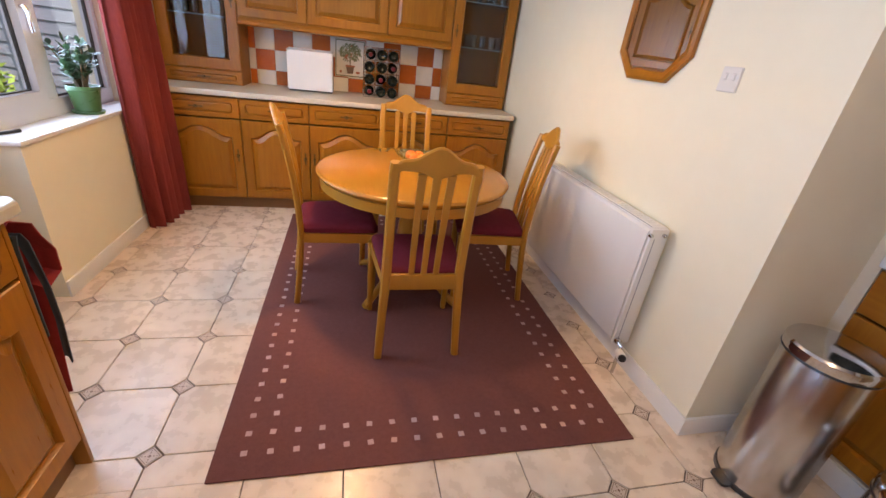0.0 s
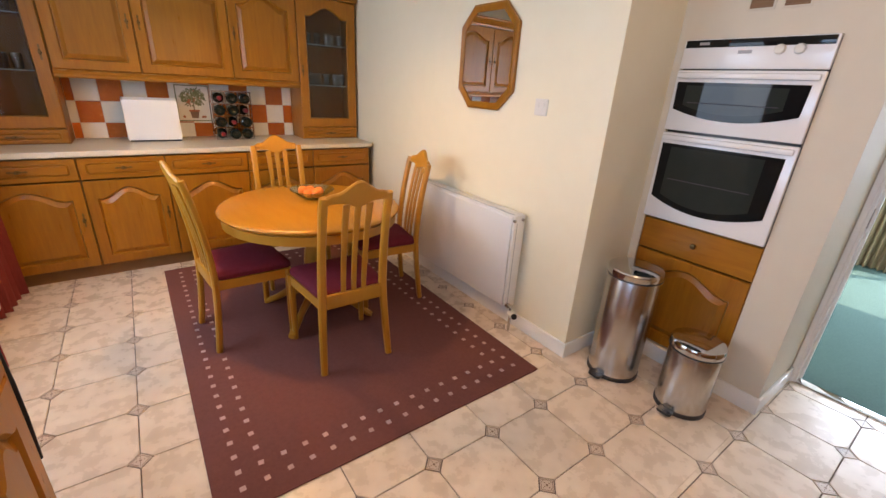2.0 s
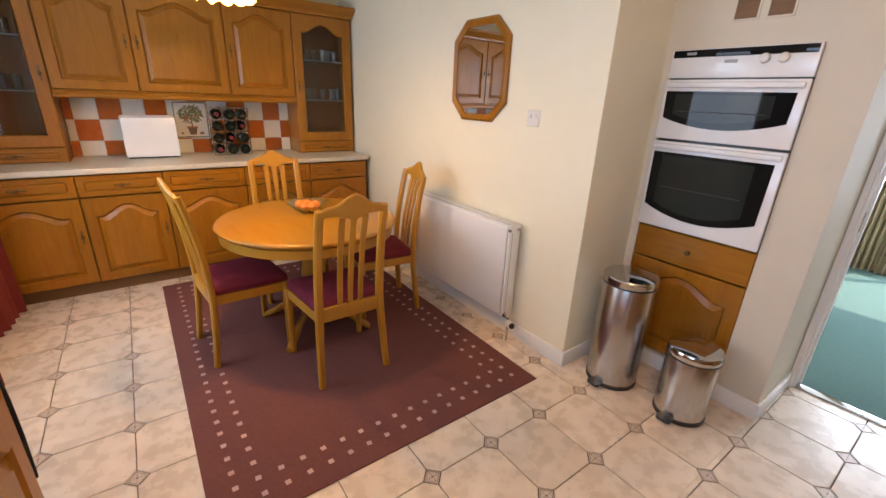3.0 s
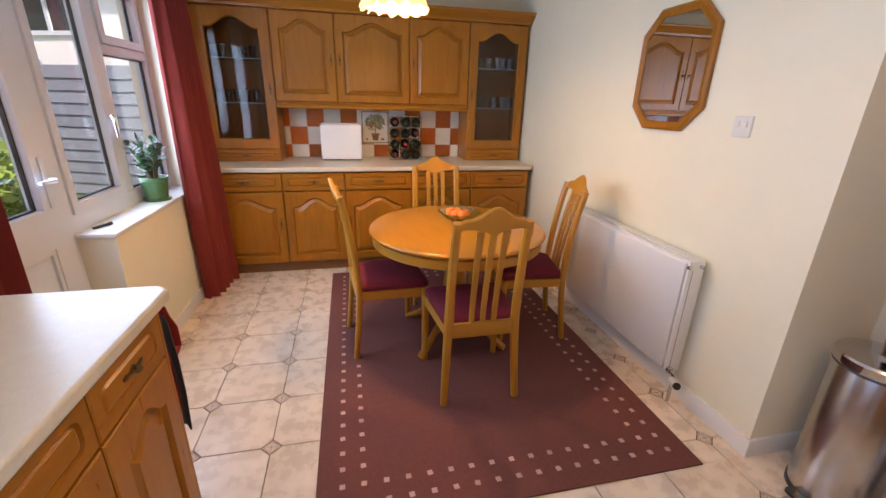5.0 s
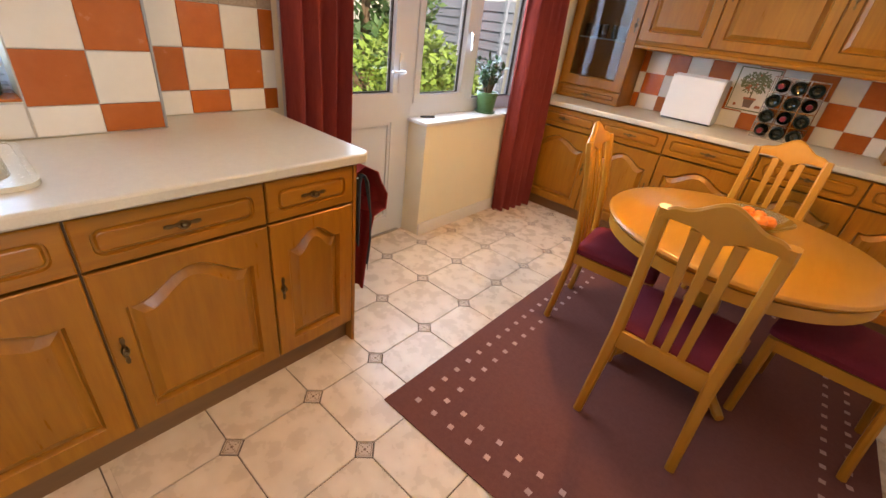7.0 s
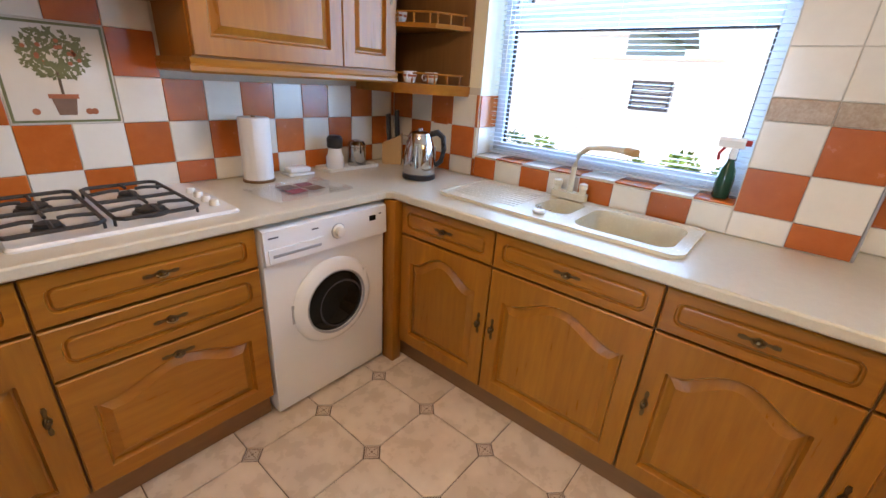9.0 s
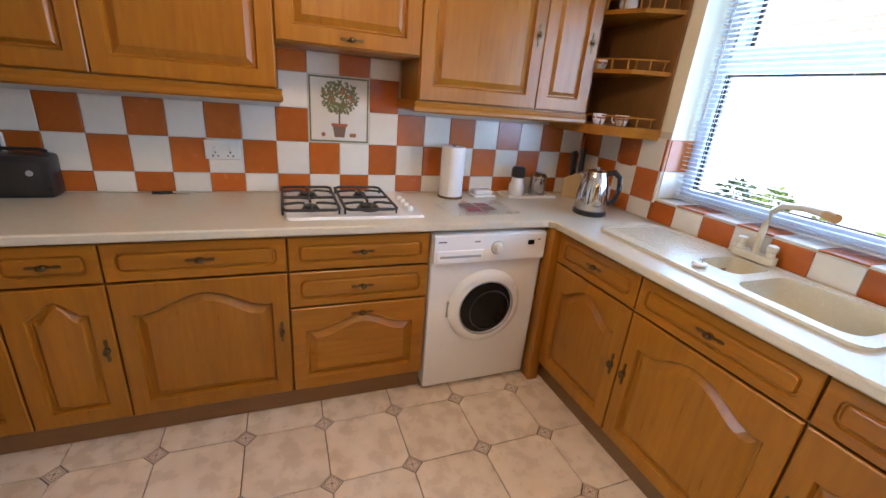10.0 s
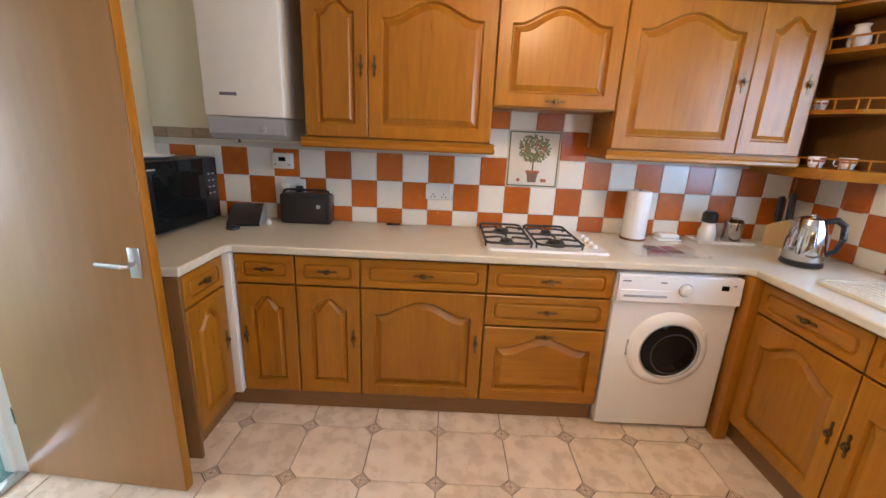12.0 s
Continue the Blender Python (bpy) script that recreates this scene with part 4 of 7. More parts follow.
for x0, x1 in ((XD - 0.018, XD - 0.004), (XD + 0.104, XD + 0.118)):
    part("architrave", prism([[(-0.04, 0), (0.03, 0), (0.03, 2.018), (0.648, 2.018), (0.648, 0), (0.672, 0), (0.672, 2.09), (-0.04, 2.09)]], x0, x1, on_x(0)), GLOSS_WHITE, fr)
part("strike_plate", box(XD + 0.012, XD + 0.036, 0.632, 0.6355, 0.93, 1.03), STEEL, fr)

wd = thing("door_2", (2.37, 0.03, 0), "plain veneered wooden door standing open into the kitchen", "door", kind="structure")
bm = box(0, 0.70, -0.02, 0.02, 0.008, 1.99, 0.003)
wl = part("leaf", bm, DOOR_WOOD, wd, m=pose(2.372, 0.028, 0, 0, 0, 175.5))
part("lipping", box(0.7005, 0.7065, -0.0198, 0.0198, 0.009, 1.989, 0.002), OAK_V, wl, "oak edge lipping")
pl = part("handle_plate", box(0.63, 0.672, -0.028, -0.0205, 0.935, 1.045, 0.003), SATIN, wl, "brushed metal lever plate")
part("lever", tube([(0.652, -0.028, 0.99), (0.652, -0.062, 0.99), (0.642, -0.07, 0.99), (0.545, -0.068, 0.992)], [0.009, 0.009, 0.0095, 0.008], 8), SATIN, pl)
for z in (0.25, 1.75):
    part("hinge", box(-0.008, 0.004, -0.02, 0.022, z, z + 0.08, 0.002), STEEL, wl)

# carpeted room: curtain and window
win = thing("window_3", (5.68, 0.17, 0.55), "white framed window of the carpeted room", "window", kind="structure")
part("window_frame", prism([rect(-1.61, 0.96, 0.54, 2.11), rect(-1.54, 0.0, 0.61, 2.04), rect(0.06, 0.89, 0.61, 2.04)], 5.66, 5.72, on_x(0)), UPVC, win)
part("pane", box(5.688, 5.692, -1.54, 0.0, 0.61, 2.04), PANE, win).visible_shadow = False
part("pane", box(5.688, 5.692, 0.06, 0.89, 0.61, 2.04), PANE, win).visible_shadow = False
curtain("lounge_curtain", [(5.33, 0.68), (5.33, 1.0)], [(5.33, 0.66), (5.33, 1.01)], 0.008, 2.2, 7, 0.035, "long beige cloth curtain in the carpeted room", BEIGE_CLOTH, 5)
solo("baseboard", box(XD + 0.12, 5.6, 1.046, 1.06, 0.007, 0.10, 0.004), GLOSS_WHITE, "white gloss skirting board", "skirting", kind="structure")

# ---- garden ----
solo("ground", box(-60, 60, -60, 60, -0.35, -0.16), GRASS, "lawn and ground round the house", "ground", kind="structure", smooth=False)
solo("driveway", box(-12.9, -1.70, -12.0, 1.6, -0.17, -0.148), RENDER_WALL, "pale concrete yard outside the kitchen window", "paving", kind="structure", smooth=False)
patio = thing("pavement", (-2.9, 3, -0.155), "grey paving slabs outside the garden door", "paving", kind="structure")
for i in range(4):
    for j in range(8):
        part("paving_slab", box(-0.295, 0.295, -0.295, 0.295, 0, 0.035, 0.006), PAVING, patio, m=pose(-2.05 - i * 0.6, 1.9 + j * 0.6, -0.158))

fence = thing("garden_fence", (-4.6, 8.3, -0.15), "weathered grey horizontal board garden fence", "fence")
fa, fb = Vector((-8.2, 9.78)), Vector((2.0, 5.58))
fd = (fb - fa).normalized()
fm = Matrix.Translation((fa.x, fa.y, -0.15)) @ Matrix.Rotation(math.atan2(fd.y, fd.x), 4, "Z")
L = (fb - fa).length
npan = 6
BOARD = finish(box(0, L / npan - 0.1, -0.012, 0.012, 0, 0.185, 0.004), "board", FENCE, False)
POST = finish(box(-0.05, 0.05, -0.05, 0.05, 0, 2.05, 0.006), "post", FENCE, False)
for k in range(npan + 1):
    part("post", POST, FENCE, fence, m=fm @ pose(k * L / npan, 0, 0))
    if k < npan:
        for j in range(11):
            part("board", BOARD, FENCE, fence, m=fm @ pose(k * L / npan + 0.05, -0.01, 0.03 + j * 0.177, -7))

hs = thing("neighbour_house", (-8, 15, -0.16), "white rendered house with brown roof behind the fence", "house")
hm = Matrix.Translation((-9.0, 14.2, -0.16)) @ Matrix.Rotation(math.atan2(fd.y, fd.x), 4, "Z")
part("wall", box(0, 13, 0, 7, 0, 4.6), RENDER_WALL, hs, m=hm)
part("roof", loft([[(-0.4, -0.5, 4.6), (13.4, -0.5, 4.6), (13.4, 7.5, 4.6), (-0.4, 7.5, 4.6)], [(-0.4, 3.3, 7.4), (13.4, 3.3, 7.4), (13.4, 3.7, 7.4), (-0.4, 3.7, 7.4)]]), ROOF, hs, m=hm)
part("fascia", box(-0.4, 13.4, -0.52, -0.48, 4.4, 4.62), UPVC, hs, m=hm)
for k in range(4):
    wq = part("window", prism([rect(1.2 + k * 3, 2.8 + k * 3, 2.9, 4.0), rect(1.3 + k * 3, 1.95 + k * 3, 3.0, 3.9), rect(2.05 + k * 3, 2.7 + k * 3, 3.0, 3.9)], -0.06, 0.05, on_y(0)), UPVC, hs, m=hm)
    part("pane", box(1.3 + k * 3, 2.7 + k * 3, -0.02, -0.005, 3.0, 3.9), OVEN_GLASS, wq)

gar = thing("outbuilding", (-10, 0, -0.16), "white rendered outbuilding with a louvred vent", "shed")
part("wall", box(-11.5, -9.0, -2.95, 4.5, -0.16, 2.0), RENDER_WALL, gar)
part("coping", box(-11.55, -8.93, -3.0, 4.55, 2.0, 2.06, 0.01), ROOF, gar)
vt = part("vent", prism([rect(-1.98, -1.22, 1.08, 1.64), rect(-1.94, -1.26, 1.12, 1.60)], -9.0, -8.96, on_x(0)), LOUVRE, gar)
for k in range(6):
    part("louvre", box(-8.998, -8.97, -1.94, -1.26, 1.13 + k * 0.08, 1.175 + k * 0.08), LOUVRE, vt)
hs = thing("far_house", (-16, -6, -0.16), "white rendered house with a pale tiled roof", "house")
part("wall", box(-20, -13, -14, -3.6, -0.16, 3.2), RENDER_WALL, hs)
part("roof", loft([[(-20.4, -14.4, 3.2), (-12.5, -14.4, 3.2), (-12.5, -3.2, 3.2), (-20.4, -3.2, 3.2)], [(-16.6, -14.4, 5.6), (-16.2, -14.4, 5.6), (-16.2, -3.2, 5.6), (-16.6, -3.2, 5.6)]]), ROOF, hs)
for k in range(16):
    q = (k + 0.5) / 16
    part("roof_course", box(-0.13, 0.13, -14.4, -3.2, 0.0, 0.035), ROOF, hs, m=pose(-12.5 - 3.7 * q, 0, 3.2 + 2.4 * q, 0, 37, 0))
part("door", box(-12.99, -12.94, -5.2, -4.3, -0.16, 1.95, 0.01), PLASTIC_GREY, hs)


def leaf_cloud(bm, centre, radii, n, size, rnd, mi=0, lean=0.5):
    c = Vector(centre)
    for _ in range(n):
        while True:
            p = Vector((rnd.uniform(-1, 1), rnd.uniform(-1, 1), rnd.uniform(-1, 1)))
            if 0.35 < p.length < 1:
                break
        w = Vector((p.x * radii[0], p.y * radii[1], p.z * radii[2])) * (0.85 + 0.3 * noise.noise(p * 2.3 + c))
        o = c + w
        d = (p.normalized() * lean + Vector((rnd.uniform(-1, 1), rnd.uniform(-1, 1), rnd.uniform(-0.6, 0.8)))).normalized()
        s = d.cross(Vector((rnd.uniform(-1, 1), rnd.uniform(-1, 1), rnd.uniform(-1, 1)))).normalized()
        z = size * rnd.uniform(0.6, 1.3)
        a, b, e = o, o + d * z * 0.5 + s * z * 0.22, o + d * z
        f = o + d * z * 0.5 - s * z * 0.22
        bm.faces.new([bm.verts.new(q) for q in (a, b, e, f)]).material_index = mi
    return bm


def shrub(name, place, clumps, n, size, mat, label, seed, trunk=0.05):
    rnd = random.Random(seed)
    th = thing(name, place, label, "shrub" if name == "shrub" else "tree")
    bm = bmesh.new()
    for x, y, z, r in clumps:
        tube([place, (place[0] + (x - place[0]) * 0.5, place[1] + (y - place[1]) * 0.5, (place[2] + z) * 0.5), (x, y, z)], [trunk, trunk * 0.6, trunk * 0.25], 6, bm=bm)
    part("branches", bm, STEM, th)
    bm = bmesh.new()
    for x, y, z, r in clumps:
        leaf_cloud(bm, (x, y, z), (r, r, r * 0.85), n, size, rnd)
    part("foliage", bm, mat, th, smooth=False)


shrub("shrub", (-4.1, 5.0, -0.16), [(-4.3, 5.0, 0.75, 0.55), (-4.0, 5.5, 0.55, 0.5), (-4.4, 4.5, 0.55, 0.5), (-3.9, 5.0, 0.3, 0.5), (-4.3, 5.2, 1.1, 0.35), (-3.8, 4.5, 0.2, 0.45), (-3.8, 5.6, 0.15, 0.4), (-4.2, 5.9, 0.75, 0.45), (-4.3, 5.6, 1.0, 0.35), (-4.1, 6.3, 0.45, 0.45)], 420, 0.13, BUSH, "bright green leafy shrub in the garden", 11)
shrub("shrub", (-5.2, 3.6, -0.16), [(-5.2, 3.6, 0.8, 0.6), (-5.0, 4.0, 0.5, 0.5), (-5.3, 3.1, 0.5, 0.55), (-4.9, 3.3, 0.2, 0.5)], 420, 0.13, BUSH, "bright green leafy shrub near the fence", 12)
shrub("garden_tree", (-6.7, 6.4, -0.16), [(-6.7, 6.4, 2.0, 1.0), (-6.4, 7.1, 1.5, 0.8), (-7.1, 5.6, 1.6, 0.9), (-6.6, 6.5, 2.9, 0.8), (-6.2, 6.6, 0.8, 0.7), (-6.6, 5.2, 1.1, 0.7)], 420, 0.22, BUSH_DARK, "dark green broad-leaved garden tree", 13, 0.09)
for k in range(9):
    y = -1.9 + k * 0.38
    shrub("shrub", (-4.2, y, -0.16), [(-4.2, y, 0.35 + 0.12 * math.sin(k * 2.1), 0.33), (-4.1, y + 0.15, 0.62 + 0.13 * math.sin(k * 1.3 + 1), 0.17)], 170, 0.09, BUSH if k % 3 else BUSH_DARK, "low green garden shrub outside the kitchen window", 30 + k, 0.025)
shrub("garden_tree", (-14, 4.5, -0.16), [(-14, 4.5, 3.2, 1.3), (-13.5, 3.4, 2.9, 1.0), (-14.3, 5.6, 2.8, 1.1)], 420, 0.3, BUSH_DARK, "green tree behind the outbuilding", 14, 0.12)

# ---- dining room things ----
# radiator
rad = thing("radiator", (1.33, 2.5, 0.10), "white double-panel radiator on the cream wall", "radiator")
RY0, RY1 = 1.93, 3.08


def rad_panel(x):
    bm = bmesh.new()
    n = 34
    prof = [(-0.006, 0.115), (0.0, 0.13), (0.0, 0.76), (-0.006, 0.772)]
    rings = []
    front = []
    for i in range(n + 1):
        y = RY0 + 0.02 + (RY1 - RY0 - 0.04) * i / n
        front.append((y, 0.0022 * (i % 2)))
    for y, o in front:
        rings.append([(x - 0.010 + o, y, 0.175), (x - 0.010 + o, y, 0.75), (x + 0.002, y, 0.765), (x + 0.004, y, 0.765), (x + 0.004, y, 0.155), (x + 0.002, y, 0.155)])
    return loft(rings, bm=bm)


part("front_panel", rad_panel(1.285), GLOSS_WHITE, rad)
part("rear_panel", rad_panel(1.355), GLOSS_WHITE, rad)
bm = box(1.278, 1.362, RY0 + 0.012, RY1 - 0.012, 0.7655, 0.775, 0.002)
top = part("top_grille", bm, GLOSS_WHITE, rad)
for k in range(40):
    y = RY0 + 0.04 + k * (RY1 - RY0 - 0.08) / 39
    part("grille_bar", box(-0.022, 0.022, -0.004, 0.004, 0, 0.004), GLOSS_WHITE, top, m=pose(1.322, y, 0.7752))
for y0, y1 in ((RY0 - 0.004, RY0 + 0.011), (RY1 - 0.011, RY1 + 0.004)):
    part("side_cover", box(1.276, 1.364, y0, y1, 0.155, 0.772, 0.003), GLOSS_WHITE, rad)
# no real slots: grey strips laid on top draw the shade of the gaps
part("top_gap", box(1.2815, 1.2875, RY0 + 0.02, RY1 - 0.02, 0.7752, 0.7765), PLASTIC_GREY, rad, "grey strip for the shade in the gap behind the front panel")
part("side_gap", box(1.297, 1.301, RY0 - 0.0052, RY0 - 0.0038, 0.19, 0.725), PLASTIC_GREY, rad, "grey strip for the shade in the gap of the side cover")
rad.location.x += 0.015
for x in (1.285, 1.355):
    part("air_plug", lathe([(0.009, 0), (0.009, 0.012), (0.006, 0.016)], 10), STEEL, rad, m=pose(x, RY0 - 0.004, 0.745, 90))
vb = part("valve", lathe([(0.012, -0.03), (0.013, 0.0), (0.017, 0.004), (0.017, 0.02), (0.013, 0.024)], 14), STEEL, rad, m=pose(1.31, RY0 - 0.002, 0.175, 90))
part("valve_elbow", tube([(1.31, RY0 - 0.02, 0.175), (1.31, RY0 - 0.045, 0.165), (1.31, RY0 - 0.045, 0.006)], 0.0085, 8), STEEL, rad)
part("thermostat_head", lathe([(0.012, 0.0), (0.021, 0.006), (0.022, 0.045), (0.019, 0.06), (0.012, 0.063)], 18), PLASTIC_WHITE, rad, "white thermostatic valve head with black cap", m=pose(1.305, RY0 - 0.045, 0.135, 80, 0, -20))
part("cap", lathe([(0.019, 0.061), (0.018, 0.07), (0.01, 0.072)], 16), BLACK, rad, "black end cap", m=pose(1.305, RY0 - 0.045, 0.135, 80, 0, -20))
for y in (RY0 + 0.2, RY1 - 0.2):
    part("bracket", box(1.36, 1.384, y - 0.02, y + 0.02, 0.2, 0.7), GLOSS_WHITE, rad)

# octagonal mirror
mir = thing("mirror", (1.37, 2.435, 1.31), "long octagonal mirror in a wide oak frame on the wall", "mirror")


def octagon(y0, y1, z0, z1, cy, cz):
    return [(y0 + cy, z0), (y1 - cy, z0), (y1, z0 + cz), (y1, z1 - cz), (y1 - cy, z1), (y0 + cy, z1), (y0, z1 - cz), (y0, z0 + cz)]


M0 = octagon(2.16, 2.675, 1.342, 1.934, 0.118, 0.112)
M1 = octagon(2.198, 2.637, 1.384, 1.892, 0.098, 0.094)
Mq = octagon(2.173, 2.662, 1.356, 1.92, 0.112, 0.106)
bm = loft([[(1.383, u, v) for u, v in M0], [(1.365, u, v) for u, v in M0], [(1.357, u, v) for u, v in Mq], [(1.366, u, v) for u, v in M1], [(1.374, u, v) for u, v in M1]], True, False)
part("frame", bm, OAK_V, mir)
part("mirror_glass", loft([[(1.3745, u, v) for u, v in M1], [(1.3715, u, v) for u, v in octagon(2.199, 2.636, 1.385, 1.891, 0.098, 0.094)]]), MIRROR, mir, "silvered mirror glass", smooth=False)
mir.location.x += 0.015


def wall_plate(name, label, axis, plane, sign, u, v, w, h, rockers, cat="switch", twin=False):
    th = thing(name, (0, 0, 0), label, cat)
    put = facing(axis, plane, sign)
    th.location = put(u, v, 0)
    bm = loft([lift(rrect(u - w / 2, u + w / 2, v - h / 2, v + h / 2, 0.006), 0.0, put), lift(rrect(u - w / 2, u + w / 2, v - h / 2, v + h / 2, 0.006), 0.006, put), lift(rrect(u - w / 2 + 0.003, u + w / 2 - 0.003, v - h / 2 + 0.003, v + h / 2 - 0.003, 0.005), 0.009, put)])
    part("plate", bm, PLASTIC_WHITE, th)
    for k in range(rockers):
        c = u + (k - (rockers - 1) / 2) * w * 0.42
        part("rocker", loft([lift(rect(c - 0.008, c + 0.008, v - 0.002, v + 0.022), 0.009, put), lift(rect(c - 0.007, c + 0.007, v, v + 0.02), 0.013, put)]), PLASTIC_WHITE, th)
        if cat == "socket":
            for du, dv in ((0, -0.012), (-0.011, -0.028), (0.011, -0.028)):
                part("pin_slot", loft([lift(rect(c + du - 0.003, c + du + 0.003, v + dv - 0.004, v + dv + 0.004), 0.0088, put), lift(rect(c + du - 0.003, c + du + 0.003, v + dv - 0.004, v + dv + 0.004), 0.0095, put)]), BLACK, th)
    return th


wall_plate("light_switch", "square white plastic light switch on the cream wall", "x", XE, -1, 1.937, 1.385, 0.088, 0.088, 2)

# pendant lamp
pen = thing("pendant_lamp", (0.0, 2.73, ZC), "amber scalloped glass pendant lamp hanging from the ceiling", "lamp")
part("ceiling_rose", lathe([(0.05, 2.379), (0.048, 2.365), (0.02, 2.35), (0.004, 2.348)], 20, at=(0, 2.73, 0)), BRASS, pen)
part("flex", tube([(0, 2.73, 2.35), (0, 2.73, 2.08)], 0.004, 6), BRASS, pen)
part("lamp_holder", lathe([(0.008, 2.09), (0.022, 2.085), (0.024, 2.04), (0.018, 2.035)], 16, at=(0, 2.73, 0)), BRASS, pen)
rings = []
for r, z, sc_ in ((0.022, 2.06, 0), (0.07, 2.05, 0), (0.11, 2.01, 0.004), (0.135, 1.95, 0.008), (0.148, 1.90, 0.013), (0.158, 1.875, 0.017), (0.154, 1.876, 0.017), (0.144, 1.90, 0.013), (0.131, 1.95, 0.008), (0.106, 2.008, 0.004), (0.066, 2.046, 0)):
    rings.append([((r + sc_ * math.sin(14 * t)) * math.cos(t), 2.73 + (r + sc_ * math.sin(14 * t)) * math.sin(t), z + 0.6 * sc_ * math.cos(14 * t)) for t in [2 * math.pi * i / 112 for i in range(112)]])
part("shade", loft(rings, False, False), SHADE, pen, "frilled amber glass shade")

# fruit bowl on the table
bowl = solo("fruit_bowl", lathe([(0.045, 0.0), (0.06, 0.004), (0.10, 0.03), (0.135, 0.062), (0.131, 0.063), (0.096, 0.035), (0.055, 0.01), (0.01, 0.008)], 40), BOWL_GLASS, "shallow clear glass bowl on the dining table", "bowl", m=pose(0.40, 2.84, 0.7532))
rnd = random.Random(4)
for k, (dx, dy, dz) in enumerate(((-0.03, -0.02, 0.045), (0.04, 0.0, 0.046), (0.0, 0.045, 0.047), (0.01, -0.045, 0.05), (-0.045, 0.035, 0.052))):
    bm = lathe([(0.002, -0.031), (0.015, -0.028), (0.027, -0.017), (0.033, 0.0), (0.027, 0.018), (0.014, 0.028), (0.005, 0.0285), (0.002, 0.027)], 18)
    solo("orange", bm, ORANGE, "small bright orange in the glass bowl", "fruit", "fruit in the bowl", m=pose(0.40 + dx, 2.84 + dy, 0.7475 + dz, rnd.uniform(-30, 30), rnd.uniform(-30, 30), 0))

# plant on the window sill
PX, PY, PZ = -1.475, 3.37, 0.811
plant = thing("house_plant", (PX, PY, PZ), "jade plant in a green glazed pot on the sill", "plant")
part("pot", lathe([(0.055, 0.0), (0.062, 0.004), (0.076, 0.115), (0.08, 0.118), (0.08, 0.14), (0.074, 0.14), (0.07, 0.12), (0.01, 0.118)], 28, at=(PX, PY, PZ + 0.01)), GREEN_POT, plant, "green glazed pot")
part("saucer", lathe([(0.06, 0.0), (0.075, 0.002), (0.08, 0.014), (0.076, 0.014), (0.06, 0.008), (0.01, 0.0085)], 24, at=(PX, PY, PZ)), GREEN_POT, plant)
part("soil", lathe([(0.069, 0.13), (0.04, 0.136), (0.005, 0.138)], 18, at=(PX, PY, PZ + 0.005)), SOIL, plant)
rnd = random.Random(8)
bs, bl = bmesh.new(), bmesh.new()
for k in range(11):
    a = 2 * math.pi * k / 11 + rnd.uniform(-0.3, 0.3)
    h, r = rnd.uniform(0.08, 0.22), rnd.uniform(0.03, 0.135)
    p0 = Vector((PX + 0.02 * math.cos(a), PY + 0.02 * math.sin(a), PZ + 0.135))
    p2 = Vector((PX + r * math.cos(a), PY + r * math.sin(a), PZ + 0.14 + h))
    p1 = p0.lerp(p2, 0.5) + Vector((0, 0, 0.02))
    tube([p0, p1, p2], [0.008, 0.006, 0.004], 6, bm=bs)
    for j in range(17):
        q = 0.35 + 0.65 * rnd.random()
        o = p0.lerp(p2, q) + Vector((0, 0, 0.015 * q))
        d = Vector((rnd.uniform(-1, 1), rnd.uniform(-1, 1), rnd.uniform(-0.1, 0.9))).normalized()
        s = d.cross(Vector((0, 0, 1)) if abs(d.z) < 0.9 else Vector((1, 0, 0))).normalized()
        n = d.cross(s)
        ln, wd_ = rnd.uniform(0.04, 0.06), rnd.uniform(0.012, 0.018)
        rings = []
        for q2, w2 in ((0.0, 0.15), (0.3, 0.75), (0.6, 1.0), (0.85, 0.7), (1.0, 0.12)):
            c2 = o + d * ln * q2
            rings.append([c2 + s * wd_ * w2, c2 + n * 0.0022, c2 - s * wd_ * w2, c2 - n * 0.0022])
        loft(rings, bm=bl)
part("stems", bs, STEM, plant)
part("leaves", bl, LEAF, plant, "dark green fleshy leaves")

pen_ = thing("pen", (-1.49, 2.76, 0.801), "dark pen lying on the window sill", "pen")
part("barrel", tube([(-1.515, 2.71, 0.808), (-1.475, 2.80, 0.808)], 0.007, 8), BLACK, pen_)
part("clip", tube([(-1.482, 2.775, 0.8165), (-1.475, 2.80, 0.8165)], 0.0018, 6), STEEL, pen_)
pen_.location.z += 0.01

# bread bin
bb = thing("bread_bin", (-0.355, 4.40, 0.918), "white enamelled bread bin on the dresser worktop", "bread bin")
bm = loft([[(x, 4.325, 0.93), (x, 4.322, 1.17), (x, 4.335, 1.22), (x, 4.37, 1.235), (x, 4.53, 1.235), (x, 4.55, 1.22), (x, 4.55, 0.93)] for x in (-0.53, -0.18)])
part("body", bm, WHITE_ENAMEL, bb)
part("lid", loft([[(x, 4.3205, 0.945), (x, 4.3155, 1.165), (x, 4.329, 1.2255), (x, 4.366, 1.2425), (x, 4.372, 1.2365), (x, 4.336, 1.2215), (x, 4.3215, 1.17), (x, 4.3245, 0.945)] for x in (-0.522, -0.188)]), WHITE_ENAMEL, bb)
part("base", box(-0.525, -0.185, 4.335, 4.545, 0.918, 0.929, 0.002), BLACK, bb)
part("side_cap", box(-0.536, -0.5305, 4.33, 4.545, 0.932, 1.23, 0.002), PLASTIC_WHITE, bb)
bb.location += Vector((0.042, 0, 0.01))

